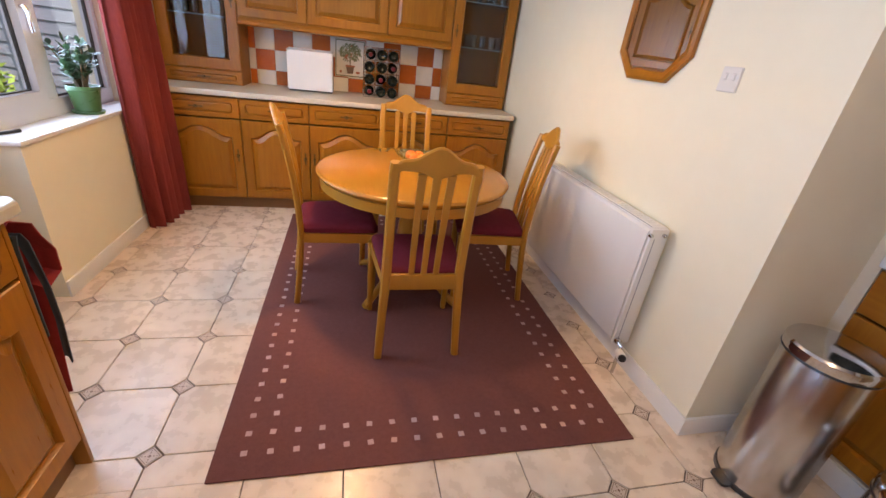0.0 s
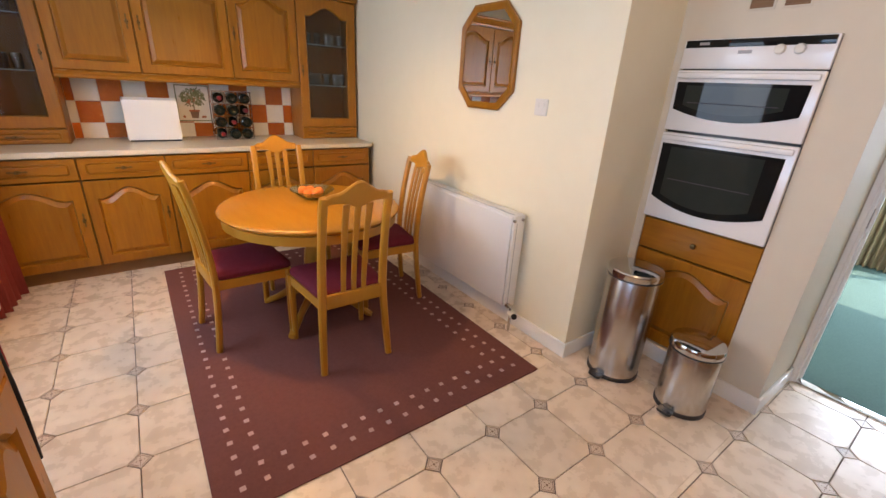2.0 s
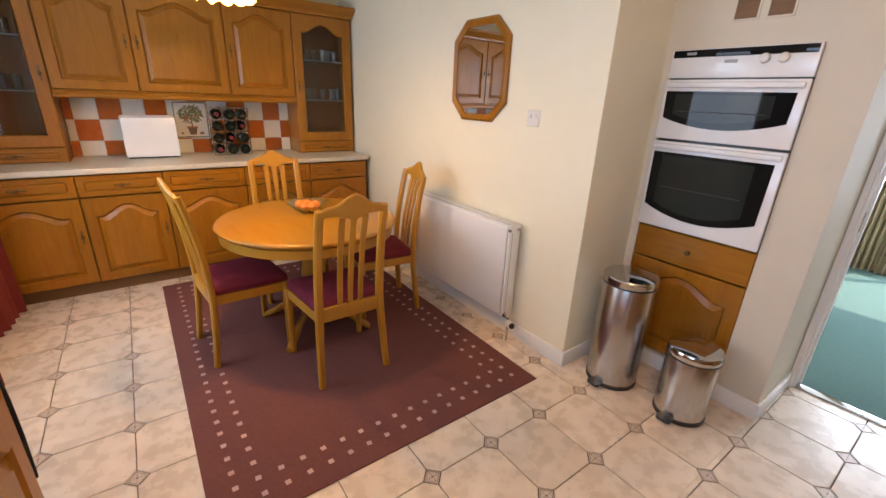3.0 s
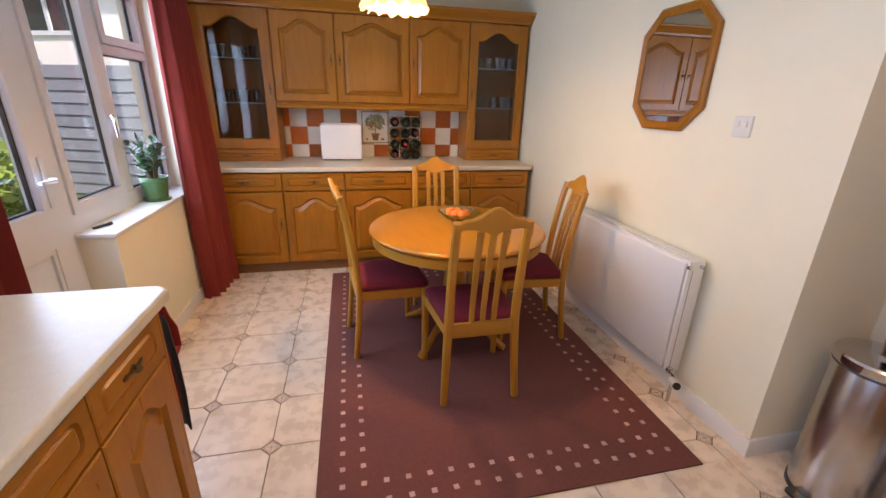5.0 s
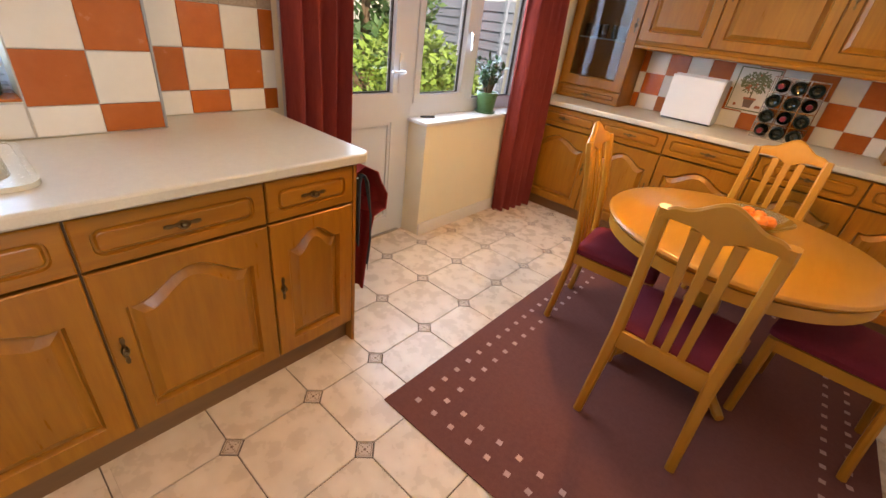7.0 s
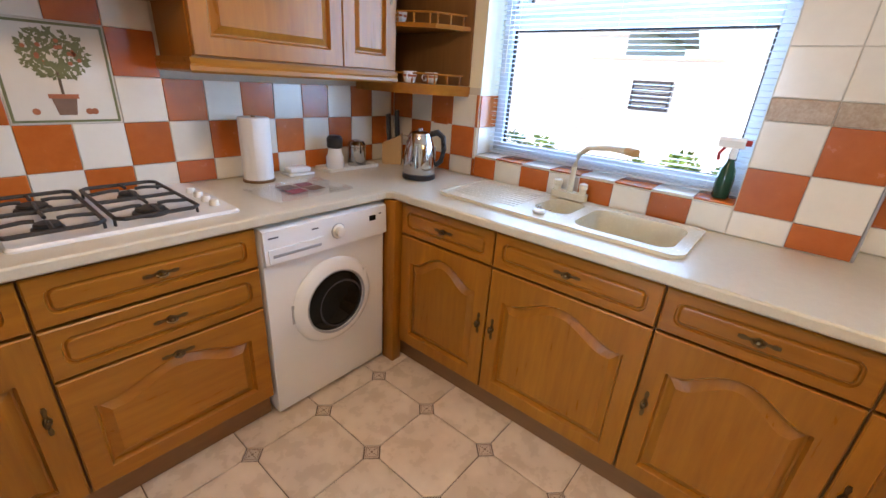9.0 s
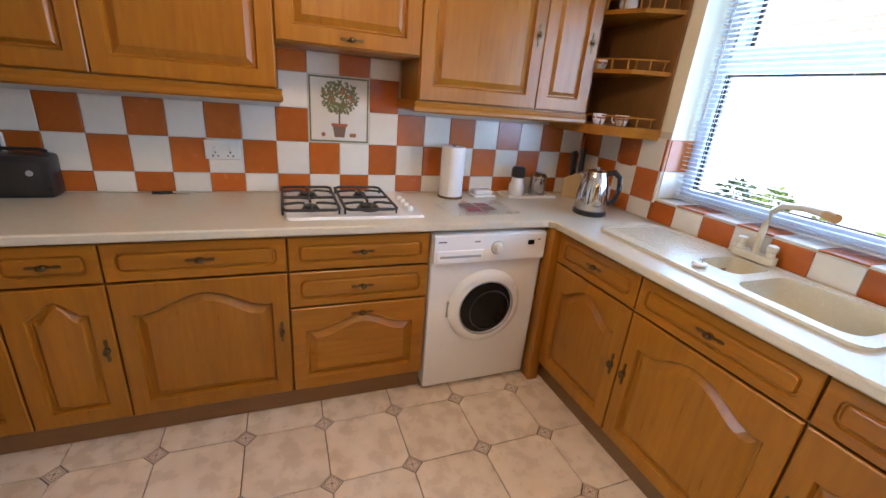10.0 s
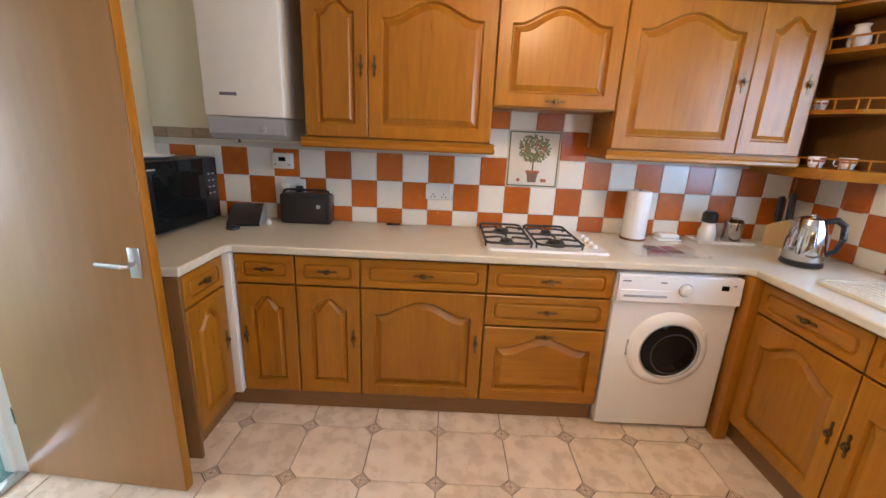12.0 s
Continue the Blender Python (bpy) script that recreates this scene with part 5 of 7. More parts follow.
# wine rack with bottles
wr = thing("wine_rack", (0.23, 4.42, 0.918), "metal wire wine rack full of bottles on the dresser", "wine rack")
GX, GZ, CX = 0.118, 0.928, 0.098
for k in range(4):
    part("upright_strip", box(GX + k * CX - 0.003, GX + k * CX + 0.003, 4.34, 4.352, GZ, GZ + 0.395), STEEL, wr)
    part("upright_strip", box(GX + k * CX - 0.003, GX + k * CX + 0.003, 4.51, 4.522, GZ, GZ + 0.395), STEEL, wr)
for k in range(5):
    part("cross_strip", box(GX - 0.003, GX + 3 * CX + 0.003, 4.3385, 4.3399, GZ + 0.001 + k * 0.0965, GZ + 0.009 + k * 0.0965), STEEL, wr)
BOTTLE = bmesh.new()
lathe([(0.004, 0.012), (0.02, 0.008), (0.031, -0.006), (0.0375, 0.0), (0.0385, 0.01), (0.0385, 0.11), (0.03, 0.135), (0.0145, 0.165)], 18, bm=BOTTLE, mi=0)
lathe([(0.0148, 0.163), (0.015, 0.205), (0.004, 0.206)], 14, bm=BOTTLE, mi=1)
NECK = bmesh.new()
lathe([(0.004, -0.014), (0.0145, -0.014), (0.0158, 0.0), (0.0145, 0.006), (0.0145, 0.045)], 14, bm=NECK, mi=1)
lathe([(0.0142, 0.045), (0.024, 0.065), (0.0365, 0.08), (0.0382, 0.10), (0.0382, 0.205)], 18, bm=NECK, mi=0)
NECK = finish(NECK, "wine_bottle", [WINE_GLASS, WINE_FOIL])
BOTTLE = finish(BOTTLE, "wine_bottle", [WINE_GLASS, WINE_FOIL])
rnd = random.Random(9)
for i in range(3):
    for j in range(4):
        solo("wine_bottle", NECK if (i + 2 * j) % 3 == 0 else BOTTLE, WINE_GLASS, "dark wine bottle with red foil lying in the rack", "bottle", "bottles in the wine rack", m=pose(GX + (i + 0.5) * CX + rnd.uniform(-0.004, 0.004), 4.335, GZ + 0.04 + j * 0.0965 + 0.008, -90, 0, rnd.uniform(-3, 3)) @ Matrix.Diagonal((1.13, 1.13, 1, 1)))

# towels at the end of the sink cabinets
tr = thing("towel_rail", (-1.05, 1.70, 0.80), "slim metal towel rail on the oak end panel", "towel rail")
part("rail", tube([(-1.25, 1.641, 0.80), (-1.25, 1.68, 0.80), (-1.24, 1.69, 0.80), (-0.86, 1.69, 0.80), (-0.85, 1.68, 0.80), (-0.85, 1.641, 0.80)], 0.006, 8), STEEL, tr)


def towel(name, x0, x1, folds, mat, label, seed, path):
    rnd = random.Random(seed)
    n = 20
    a, b = [], []
    for side in (0, 1):
        for k, (o, z) in enumerate(path):
            line = []
            for i in range(n + 1):
                s = i / n
                amp = 0.009 * (1 if k > 5 else 0.2) * min(1, (0.85 - z) * 4)
                w = amp * math.sin(2 * math.pi * folds * s + seed) + (0.004 if side else 0) * (1 if k > 3 else -1)
                line.append((x0 + (x1 - x0) * s * (1 - 0.08 * (0.8 - z) * math.sin(seed + k)), 1.69 + o + w, z + 0.01 * math.sin(5 * s + seed) * (1 if k in (0, len(path) - 1) else 0)))
            (b if side else a).append(line)
    ring_list = []
    for k in range(len(path)):
        ring_list.append(a[k] + b[k][::-1])
    return solo(name, loft(ring_list), mat, label, "towel", "towels on the rail")


HANG = [(-0.016, 0.5), (-0.015, 0.6), (-0.012, 0.78), (-0.004, 0.812), (0.006, 0.812), (0.024, 0.78), (0.05, 0.62), (0.052, 0.5), (0.036, 0.36)]
BULGE = [(-0.016, 0.4), (-0.015, 0.6), (-0.012, 0.78), (-0.004, 0.815), (0.03, 0.835), (0.10, 0.80), (0.125, 0.75), (0.165, 0.69), (0.16, 0.62), (0.09, 0.60), (0.06, 0.45), (0.045, 0.22)]
towel("tea_towel", -0.864, -0.836, 0.5, NAVY, "slate blue tea towel hanging on the rail", 1, HANG)
towel("hand_towel", -1.12, -0.868, 2.5, RED_TOWEL, "crumpled red hand towel hanging on the rail", 2, BULGE)

# ---- built-in oven ----
ov = thing("built_in_oven", (1.9, 1.165, 0.845), "white double built-in oven with black glass doors", "oven")
OY0, OY1 = 0.868, 1.462
ox = facing("x", XO, -1)
part("housing", box(XO + 0.004, XO + 0.5, OY0 + 0.006, OY1 - 0.006, 0.848, 1.738), BLACK, ov)
cp = part("control_panel", box(XO - 0.022, XO + 0.003, OY0, OY1, 1.612, 1.742, 0.004), WHITE_ENAMEL, ov)
part("display_strip", box(XO - 0.0245, XO - 0.0215, OY0 + 0.008, OY1 - 0.008, 1.705, 1.738, 0.001), BLACK_GLASS, cp)
part("clock_bars", box(XO - 0.0255, XO - 0.0242, 1.345, 1.39, 1.716, 1.728), PLASTIC_GREY, cp)
part("badge", box(XO - 0.0235, XO - 0.0215, 1.16, 1.215, 1.676, 1.69), PLASTIC_GREY, cp)
for y in (0.985, 1.055):
    part("knob", lathe([(0.02, 0.0), (0.021, 0.004), (0.018, 0.018), (0.012, 0.021)], 20), PLASTIC_WHITE, cp, m=pose(XO - 0.022, y, 1.69, 0, -90, 0))


def oven_door(z0, z1, sag, label):
    d = part("oven_door", box(XO - 0.03, XO - 0.002, OY0, OY1, z0, z1, 0.006), WHITE_ENAMEL, ov, label)
    a, b = OY0 + 0.032, OY1 - 0.016
    top, low = z1 - 0.055, z0 + 0.06
    lp = [(a, top), (b, top)]
    n = 18
    for i in range(n + 1):
        s = i / n
        lp.append((b - 0.006 - (b - a - 0.012) * s, low + sag * (2 * s - 1) ** 2))
    part("black_glass", prism([lp], XO - 0.0345, XO - 0.0295, on_x(0)), BLACK_GLASS, d)
    c, e = a + 0.07, b - 0.05
    lp = [(c, top - 0.015), (e, top - 0.015)] + [(e - (e - c) * i / n, low + 0.03 + sag * 0.8 * (2 * i / n - 1) ** 2) for i in range(n + 1)]
    part("viewing_window", prism([lp], XO - 0.0358, XO - 0.0346, on_x(0)), OVEN_GLASS, d)
    part("shelf_line", box(XO - 0.0364, XO - 0.0359, c + 0.02, e - 0.02, (top + low) / 2 - 0.01, (top + low) / 2 - 0.006), LOUVRE, d)
    part("grip", box(XO - 0.052, XO - 0.031, OY0 + 0.01, OY1 - 0.01, z1 - 0.038, z1 - 0.012, 0.008), WHITE_ENAMEL, d)


oven_door(1.318, 1.606, 0.045, "small oven door with curved black glass")
oven_door(0.848, 1.306, 0.06, "main oven door with curved black glass")

oc = thing("oven_base_cabinet", (1.9, 1.165, 0.1), "honey oak drawer and arched cupboard under the oven", "cabinet")
carcass(OY0 - 0.003, OY1 + 0.003, 0.103, 0.842, XO + 0.02, XO + 0.49, "x", oc)
oput = facing("x", XO + 0.02, -1)
od = drawer_front(OY0, OY1, 0.655, 0.835, oput, oc, OAK_Y, routed=False)
part("knob", lathe([(0.008, 0.0), (0.007, 0.01), (0.014, 0.018), (0.012, 0.024), (0.004, 0.026)], 16), BRASS, od, "small round brass knob", m=pose(XO, 1.165, 0.745, 0, -90, 0))
panelled_door(OY0, OY1, 0.108, 0.648, oput, 0.075, oc)

# air vents over the oven
for y0, y1 in ((1.13, 1.235), (1.0, 1.105)):
    v = thing("air_vent", (XO, (y0 + y1) / 2, 1.85), "brown louvred air vent in the white boxing", "vent", "vents over the oven")
    part("frame", prism([rect(y0, y1, 1.85, 2.06), rect(y0 + 0.008, y1 - 0.008, 1.858, 2.052)], XO - 0.006, XO, on_x(0)), WALL_WHITE_DIM, v)
    part("backing", box(XO - 0.002, XO - 0.0005, y0 + 0.008, y1 - 0.008, 1.858, 2.052), PLINTH, v)
    for k in range(12):
        part("slat", box(-0.004, 0.0, y0 + 0.009, y1 - 0.009, -0.003, 0.003), PLINTH, v, m=pose(XO - 0.001, 0, 1.868 + k * 0.016))

# ---- pedal bins ----


def pedal_bin(place, r, h, turn, label):
    b = thing("pedal_bin", (0, 0, 0), label, "bin", "pedal bins")
    part("base_ring", lathe([(r * 0.98, 0.0), (r * 1.03, 0.002), (r * 1.03, 0.022), (r, 0.026)], 40), BLACK, b, "black plastic base ring")
    part("body", lathe([(r, 0.024), (r, h - 0.055), (r * 0.98, h - 0.05)], 48), BIN_STEEL, b)
    lid = part("lid", lathe([(r * 1.04, h - 0.052), (r * 1.05, h - 0.045), (r * 1.045, h - 0.022), (r * 1.0, h - 0.014), (r * 0.8, h - 0.006), (r * 0.4, h), (0.004, h + 0.001)], 48), STEEL, b, "domed steel lid")
    part("rim_line", lathe([(r * 1.046, h - 0.06), (r * 1.056, h - 0.056), (r * 1.046, h - 0.052)], 48, False, False), BLACK, lid)
    bm = loft([[(x, y, z) for x, y in rrect(-0.035, 0.035, -r - 0.045, -r * 0.95, 0.016)] for z in (0.012, 0.018, 0.024)])
    part("pedal", bm, BLACK, b, "black foot pedal")
    part("hinge", box(-0.03, 0.03, r * 0.97, r * 1.09, h - 0.09, h - 0.03, 0.004), BLACK, b)
    b.matrix_basis = pose(*place, 0, 0, turn)
    return b


pedal_bin((1.56, 1.285, 0.0035), 0.132, 0.655, -92, "tall polished steel pedal bin beside the oven wall")
pedal_bin((1.60, 0.92, 0.0035), 0.117, 0.40, -92, "small polished steel pedal bin beside the oven wall")

# ---- washing machine ----
wm = thing("washing_machine", (-0.48, -0.7, 0.0035), "white front-loading washing machine under the worktop", "washing machine")
WX0, WX1, WY = -0.782, -0.19, -0.425
part("body", box(WX0, WX1, -1.0, WY, 0.012, 0.852, 0.008), WHITE_ENAMEL, wm)
for x in (WX0 + 0.05, WX1 - 0.05):
    part("foot", lathe([(0.02, -0.0084), (0.02, 0.014)], 12, at=(x, WY - 0.06, 0)), BLACK, wm)
cp = part("control_panel", loft([[(x, WY - 0.001, 0.705), (x, WY + 0.022, 0.715), (x, WY + 0.016, 0.845), (x, WY - 0.001, 0.85)] for x in (WX0 + 0.002, WX1 - 0.002)]), WHITE_ENAMEL, wm)
dr = part("detergent_drawer", loft([[(x, WY + 0.01, 0.718), (x, WY + 0.028, 0.722), (x, WY + 0.024, 0.775), (x, WY + 0.01, 0.778)] for x in (-0.44, -0.205)]), WHITE_ENAMEL, cp)
part("drawer_grip", box(-0.425, -0.22, WY + 0.0255, WY + 0.029, 0.742, 0.754, 0.001), PLASTIC_GREY, cp)
part("programme_knob", lathe([(0.03, 0.0), (0.03, 0.006), (0.022, 0.009), (0.02, 0.026), (0.012, 0.028)], 24), PLASTIC_WHITE, cp, m=pose(-0.512, WY + 0.019, 0.782, -90))
part("knob_ring", lathe([(0.031, 0.0), (0.034, 0.002), (0.03, 0.004)], 24, False, False), PLASTIC_GREY, cp, m=pose(-0.512, WY + 0.0185, 0.782, -90))
part("display", box(-0.715, -0.68, WY + 0.017, WY + 0.021, 0.788, 0.812, 0.001), BLACK_GLASS, cp)
for x0, x1, z in ((-0.25, -0.21, 0.815), (-0.42, -0.39, 0.812), (-0.75, -0.735, 0.81), (-0.74, -0.60, 0.735)):
    part("print_bar", box(x0, x1, WY + 0.0165, WY + 0.0188, z, z + 0.006), TEXT_GREY if z > 0.8 else PLASTIC_GREY, cp)
DC = (-0.488, 0.462)
door_m = pose(DC[0], WY, DC[1], -90)
pd = part("porthole_door", lathe([(0.198, -0.002), (0.2, 0.004), (0.19, 0.02), (0.165, 0.034), (0.15, 0.034), (0.142, 0.024), (0.14, 0.012)], 48, False, False), WHITE_ENAMEL, wm, m=door_m)
part("porthole_glass", lathe([(0.146, 0.02), (0.135, 0.026), (0.1, 0.036), (0.05, 0.042), (0.004, 0.043)], 40, False), BLACK_GLASS, wm, "dark porthole glass", m=door_m)
part("porthole_ring", lathe([(0.152, 0.033), (0.147, 0.037), (0.141, 0.03)], 44, False, False), PLASTIC_GREY, wm, m=door_m)
part("door_grip", box(-0.655, -0.632, WY + 0.012, WY + 0.03, 0.50, 0.58, 0.008), WHITE_ENAMEL, wm)
part("hinge", box(-0.298, -0.285, WY + 0.001, WY + 0.008, 0.42, 0.505, 0.002), PLASTIC_GREY, wm)
wm.location += Vector((0.016, 0, 0.012))
part("drum_rim", lathe([(0.112, 0.0345), (0.108, 0.0385), (0.103, 0.0375)], 40, False, False), LOUVRE, wm, m=door_m)

# ---- gas hob ----
hob = thing("gas_hob", (0.135, -0.745, 0.911), "white enamel four-burner gas hob with black iron grates", "hob")
HX0, HX1, HY0, HY1 = -0.155, 0.445, -0.985, -0.50
part("hob_plate", loft([[(u, v, z) for u, v in rrect(HX0 + e, HX1 - e, HY0 + e, HY1 - e, 0.02)] for e, z in ((0.0, 0.9105), (0.0, 0.916), (0.006, 0.922), (0.02, 0.9205))]), WHITE_ENAMEL, hob)
BX, BY = (0.34, 0.085), (-0.86, -0.625)
for i, x in enumerate(BX):
    for j, y in enumerate(BY):
        r = (0.042, 0.034, 0.03, 0.046)[2 * i + j]
        bu = part("burner", lathe([(r * 1.15, 0.9205), (r * 1.1, 0.93), (r * 0.85, 0.934)], 24, at=(x, y, 0)), IRON, hob)
        part("burner_cap", lathe([(r * 0.9, 0.934), (r * 0.92, 0.94), (r * 0.8, 0.944), (0.004, 0.945)], 24, at=(x, y, 0)), IRON, bu)
for i, x in enumerate(BX):
    gr = bmesh.new()
    z = 0.948
    cx0, cx1, cy0, cy1 = x - 0.115, x + 0.115, HY0 + 0.022, HY1 - 0.02
    loop = [(cx0 + 0.02, cy0), (cx1 - 0.02, cy0), (cx1, cy0 + 0.02), (cx1, cy1 - 0.02), (cx1 - 0.02, cy1), (cx0 + 0.02, cy1), (cx0, cy1 - 0.02), (cx0, cy0 + 0.02), (cx0 + 0.02, cy0)]
    tube([(u, v, z) for u, v in loop], 0.0065, 6, bm=gr)
    tube([(cx0, (cy0 + cy1) / 2, z), (cx1, (cy0 + cy1) / 2, z)], 0.0065, 6, bm=gr)
    for y in BY:
        for a in (0, 90, 180, 270):
            c, s = math.cos(radians(a)), math.sin(radians(a))
            far = 0.113 if a in (0, 180) else 0.108
            tube([(x + c * far, y + s * far, z), (x + c * 0.05, y + s * 0.05, z + 0.006), (x + c * 0.024, y + s * 0.024, z + 0.004)], 0.0058, 6, bm=gr)
    for u, v in ((cx0, cy0 + 0.03), (cx1, cy0 + 0.03), (cx0, cy1 - 0.03), (cx1, cy1 - 0.03)):
        tube([(u, v, z), (u, v, 0.921)], 0.0045, 6, bm=gr)
    part("grate", gr, IRON, hob, "black iron pan grate")
for k in range(4):
    part("knob", lathe([(0.018, 0.0), (0.018, 0.004), (0.014, 0.02), (0.006, 0.021)], 18), PLASTIC_WHITE, hob, m=pose(-0.105, -0.60 - k * 0.07, 0.921))

# ---- sink and tap ----
sk = thing("sink", (-1.13, 0.25, 0.91), "cream composite sink with one and a half bowls and drainer", "sink")
SX0, SX1, SY0, SY1 = -1.335, -0.925, -0.25, 0.775
B1 = rrect(-1.28, -0.975, 0.375, 0.73, 0.06)
B2 = rrect(-1.28, -1.06, 0.165, 0.325, 0.05)
rim = prism([rrect(SX0, SX1, SY0, SY1, 0.05), B1, B2], 0.9105, 0.921, flat)
so = part("rim", rim, SINK, sk)
for lp, dep, nm in ((B1, 0.16, "main_bowl"), (B2, 0.11, "half_bowl")):
    cx, cy = sum(p[0] for p in lp) / len(lp), sum(p[1] for p in lp) / len(lp)

    def shr(k):
        return [(cx + (u - cx) * k, cy + (v - cy) * k) for u, v in lp]

    bm = loft([[(u, v, z) for u, v in shr(k)] for k, z in ((1.0, 0.9205), (0.985, 0.905), (0.95, 0.921 - dep * 0.8), (0.9, 0.921 - dep * 0.95), (0.8, 0.921 - dep), (0.1, 0.919 - dep))], False, True)
    part(nm, bm, SINK, sk)
    part("drain", lathe([(0.03, 0.0), (0.032, 0.003), (0.024, 0.004), (0.02, 0.001)], 20, at=(cx, cy, 0.9195 - dep)), STEEL, sk)
for k in range(9):
    x = -1.26 + k * 0.032
    part("drainer_rib", box(x - 0.005, x + 0.005, -0.2, 0.12, 0.9205, 0.9228, 0.001), SINK, sk)
part("raised_edge", prism([rrect(SX0, SX1, SY0, SY1, 0.05), rrect(SX0 + 0.014, SX1 - 0.014, SY0 + 0.014, SY1 - 0.014, 0.04)], 0.9208, 0.9232, flat), SINK, sk)

tap = thing("mixer_tap", (-1.315, 0.29, 0.92), "cream swan-neck mixer tap behind the sink", "tap")
part("tap_base", loft([[(u, v, z) for u, v in rrect(-1.345, -1.29, 0.13, 0.30, 0.025)] for z in (0.9265, 0.95, 0.955)]), SINK, tap)
part("spout", tube([(-1.317, 0.215, 0.955), (-1.317, 0.218, 1.07), (-1.305, 0.235, 1.13), (-1.27, 0.285, 1.165), (-1.20, 0.39, 1.185), (-1.145, 0.475, 1.19)], [0.013, 0.012, 0.012, 0.012, 0.012, 0.014], 12), SINK, tap)
part("nozzle", tube([(-1.145, 0.475, 1.19), (-1.12, 0.515, 1.188)], 0.0155, 12), KNIFE_WOOD, tap, "tan nozzle end")
for y in (0.155, 0.275):
    part("tap_head", lathe([(0.017, 0.955), (0.016, 0.975), (0.02, 0.98), (0.019, 1.0), (0.008, 1.005)], 14, at=(-1.317, y, 0)), SINK, tap)

gb = thing("spray_bottle", (-1.43, 0.775, 1.035), "dark green spray bottle with a white and red head", "bottle")
GBP = (-1.44, 0.77, 1.041)
part("bottle", lathe([(0.026, 0.0), (0.03, 0.008), (0.031, 0.075), (0.026, 0.11), (0.014, 0.135), (0.012, 0.15)], 18, at=GBP), grained("green_bottle_plastic", (0.008, 0.05, 0.025), (0.014, 0.075, 0.035), 0.2, (5, 5, 5), 0.0), gb)
part("neck", lathe([(0.0135, 0.15), (0.0145, 0.155), (0.0145, 0.185), (0.012, 0.19)], 16, at=GBP), WHITE_ENAMEL, gb, "white screw neck")
part("spray_head", loft([[(GBP[0] + x, GBP[1] + y, GBP[2] + z) for x, z in ((-0.013, 0.19), (0.013, 0.19), (0.015, 0.215), (0.008, 0.228), (-0.008, 0.228), (-0.015, 0.215))] for y in (-0.055, -0.02, 0.02, 0.03)]), WHITE_ENAMEL, gb, "white spray head")
part("nozzle", loft([[(GBP[0] + 0.011 * math.cos(k * math.pi / 5), GBP[1] + y, GBP[2] + 0.211 + 0.011 * math.sin(k * math.pi / 5)) for k in range(10)] for y in (0.0302, 0.048)]), RED_TOWEL, gb, "red nozzle")
part("trigger", tube([(GBP[0], GBP[1] - 0.03, GBP[2] + 0.192), (GBP[0], GBP[1] - 0.045, GBP[2] + 0.165), (GBP[0], GBP[1] - 0.042, GBP[2] + 0.14)], 0.0055, 8), RED_TOWEL, gb, "red trigger")
pw = thing("sink_plug", (-0.995, 0.235, 0.926), "small white plug lying on the sink rim", "plug")
part("disc", lathe([(0.024, 0.9262), (0.027, 0.931), (0.022, 0.938), (0.004, 0.94)], 18, at=(-0.995, 0.235, 0)), WHITE_ENAMEL, pw)
part("ring_pull", tube([(-0.995, 0.228, 0.939), (-0.995, 0.23, 0.95), (-0.995, 0.24, 0.95), (-0.995, 0.242, 0.939)], 0.002, 6), STEEL, pw)

# ---- venetian blind in the sink window ----
vb_ = thing("venetian_blind", (-1.495, 0.23, 2.06), "lowered white venetian blind with thin open slats", "blind")
part("head_rail", box(-1.512, -1.478, -0.364, 0.824, 2.038, 2.072, 0.003), UPVC, vb_)
part("bottom_rail", box(-1.507, -1.483, -0.362, 0.822, 1.047, 1.057, 0.003), UPVC, vb_)
BLIND = loft([[(-0.0125, y, 0.0), (-0.006, y, 0.0016), (0.0, y, 0.0021), (0.006, y, 0.0016), (0.0125, y, 0.0), (0.006, y, 0.0011), (0.0, y, 0.0016), (-0.006, y, 0.0011)] for y in (-0.59, 0.59)])
BLIND = finish(BLIND, "slat", UPVC, False)
for k in range(45):
    part("slat", BLIND, UPVC, vb_, m=pose(-1.495, 0.23, 1.066 + k * 0.0216))
for y in (-0.25, 0.23, 0.71):
    part("ladder_cord", tube([(-1.4815, y, 1.05), (-1.4815, y, 2.04)], 0.0008, 5), PAPER, vb_)
part("tilt_wand", tube([(-1.472, -0.30, 2.05), (-1.470, -0.30, 1.45)], 0.003, 8), PLASTIC_WHITE, vb_)

# ---- boiler ----
bo = thing("boiler", (1.69, -0.85, 1.38), "cream wall-hung gas boiler with grey lower cover", "boiler")
part("casing", box(1.485, 1.885, -1.017, -0.70, 1.502, 2.30, 0.012), PLASTIC_WHITE, bo)
lc = part("lower_cover", loft([[(x, -1.016, 1.39), (x, -0.74, 1.39), (x, -0.712, 1.42), (x, -0.708, 1.498), (x, -1.016, 1.498)] for x in (1.492, 1.878)]), PLASTIC_GREY, bo, "grey plastic control cover")
part("dial", lathe([(0.018, 0), (0.016, 0.008), (0.008, 0.01)], 18), PLASTIC_GREY, lc, m=pose(1.60, -0.712, 1.445, -90))
part("badge", box(1.715, 1.80, -0.6995, -0.6975, 1.60, 1.615, 0.0008), TEXT_GREY, bo)
part("pipe", tube([(1.82, -0.90, 1.39), (1.82, -0.90, 1.365)], 0.0075, 8), BRASS, bo)

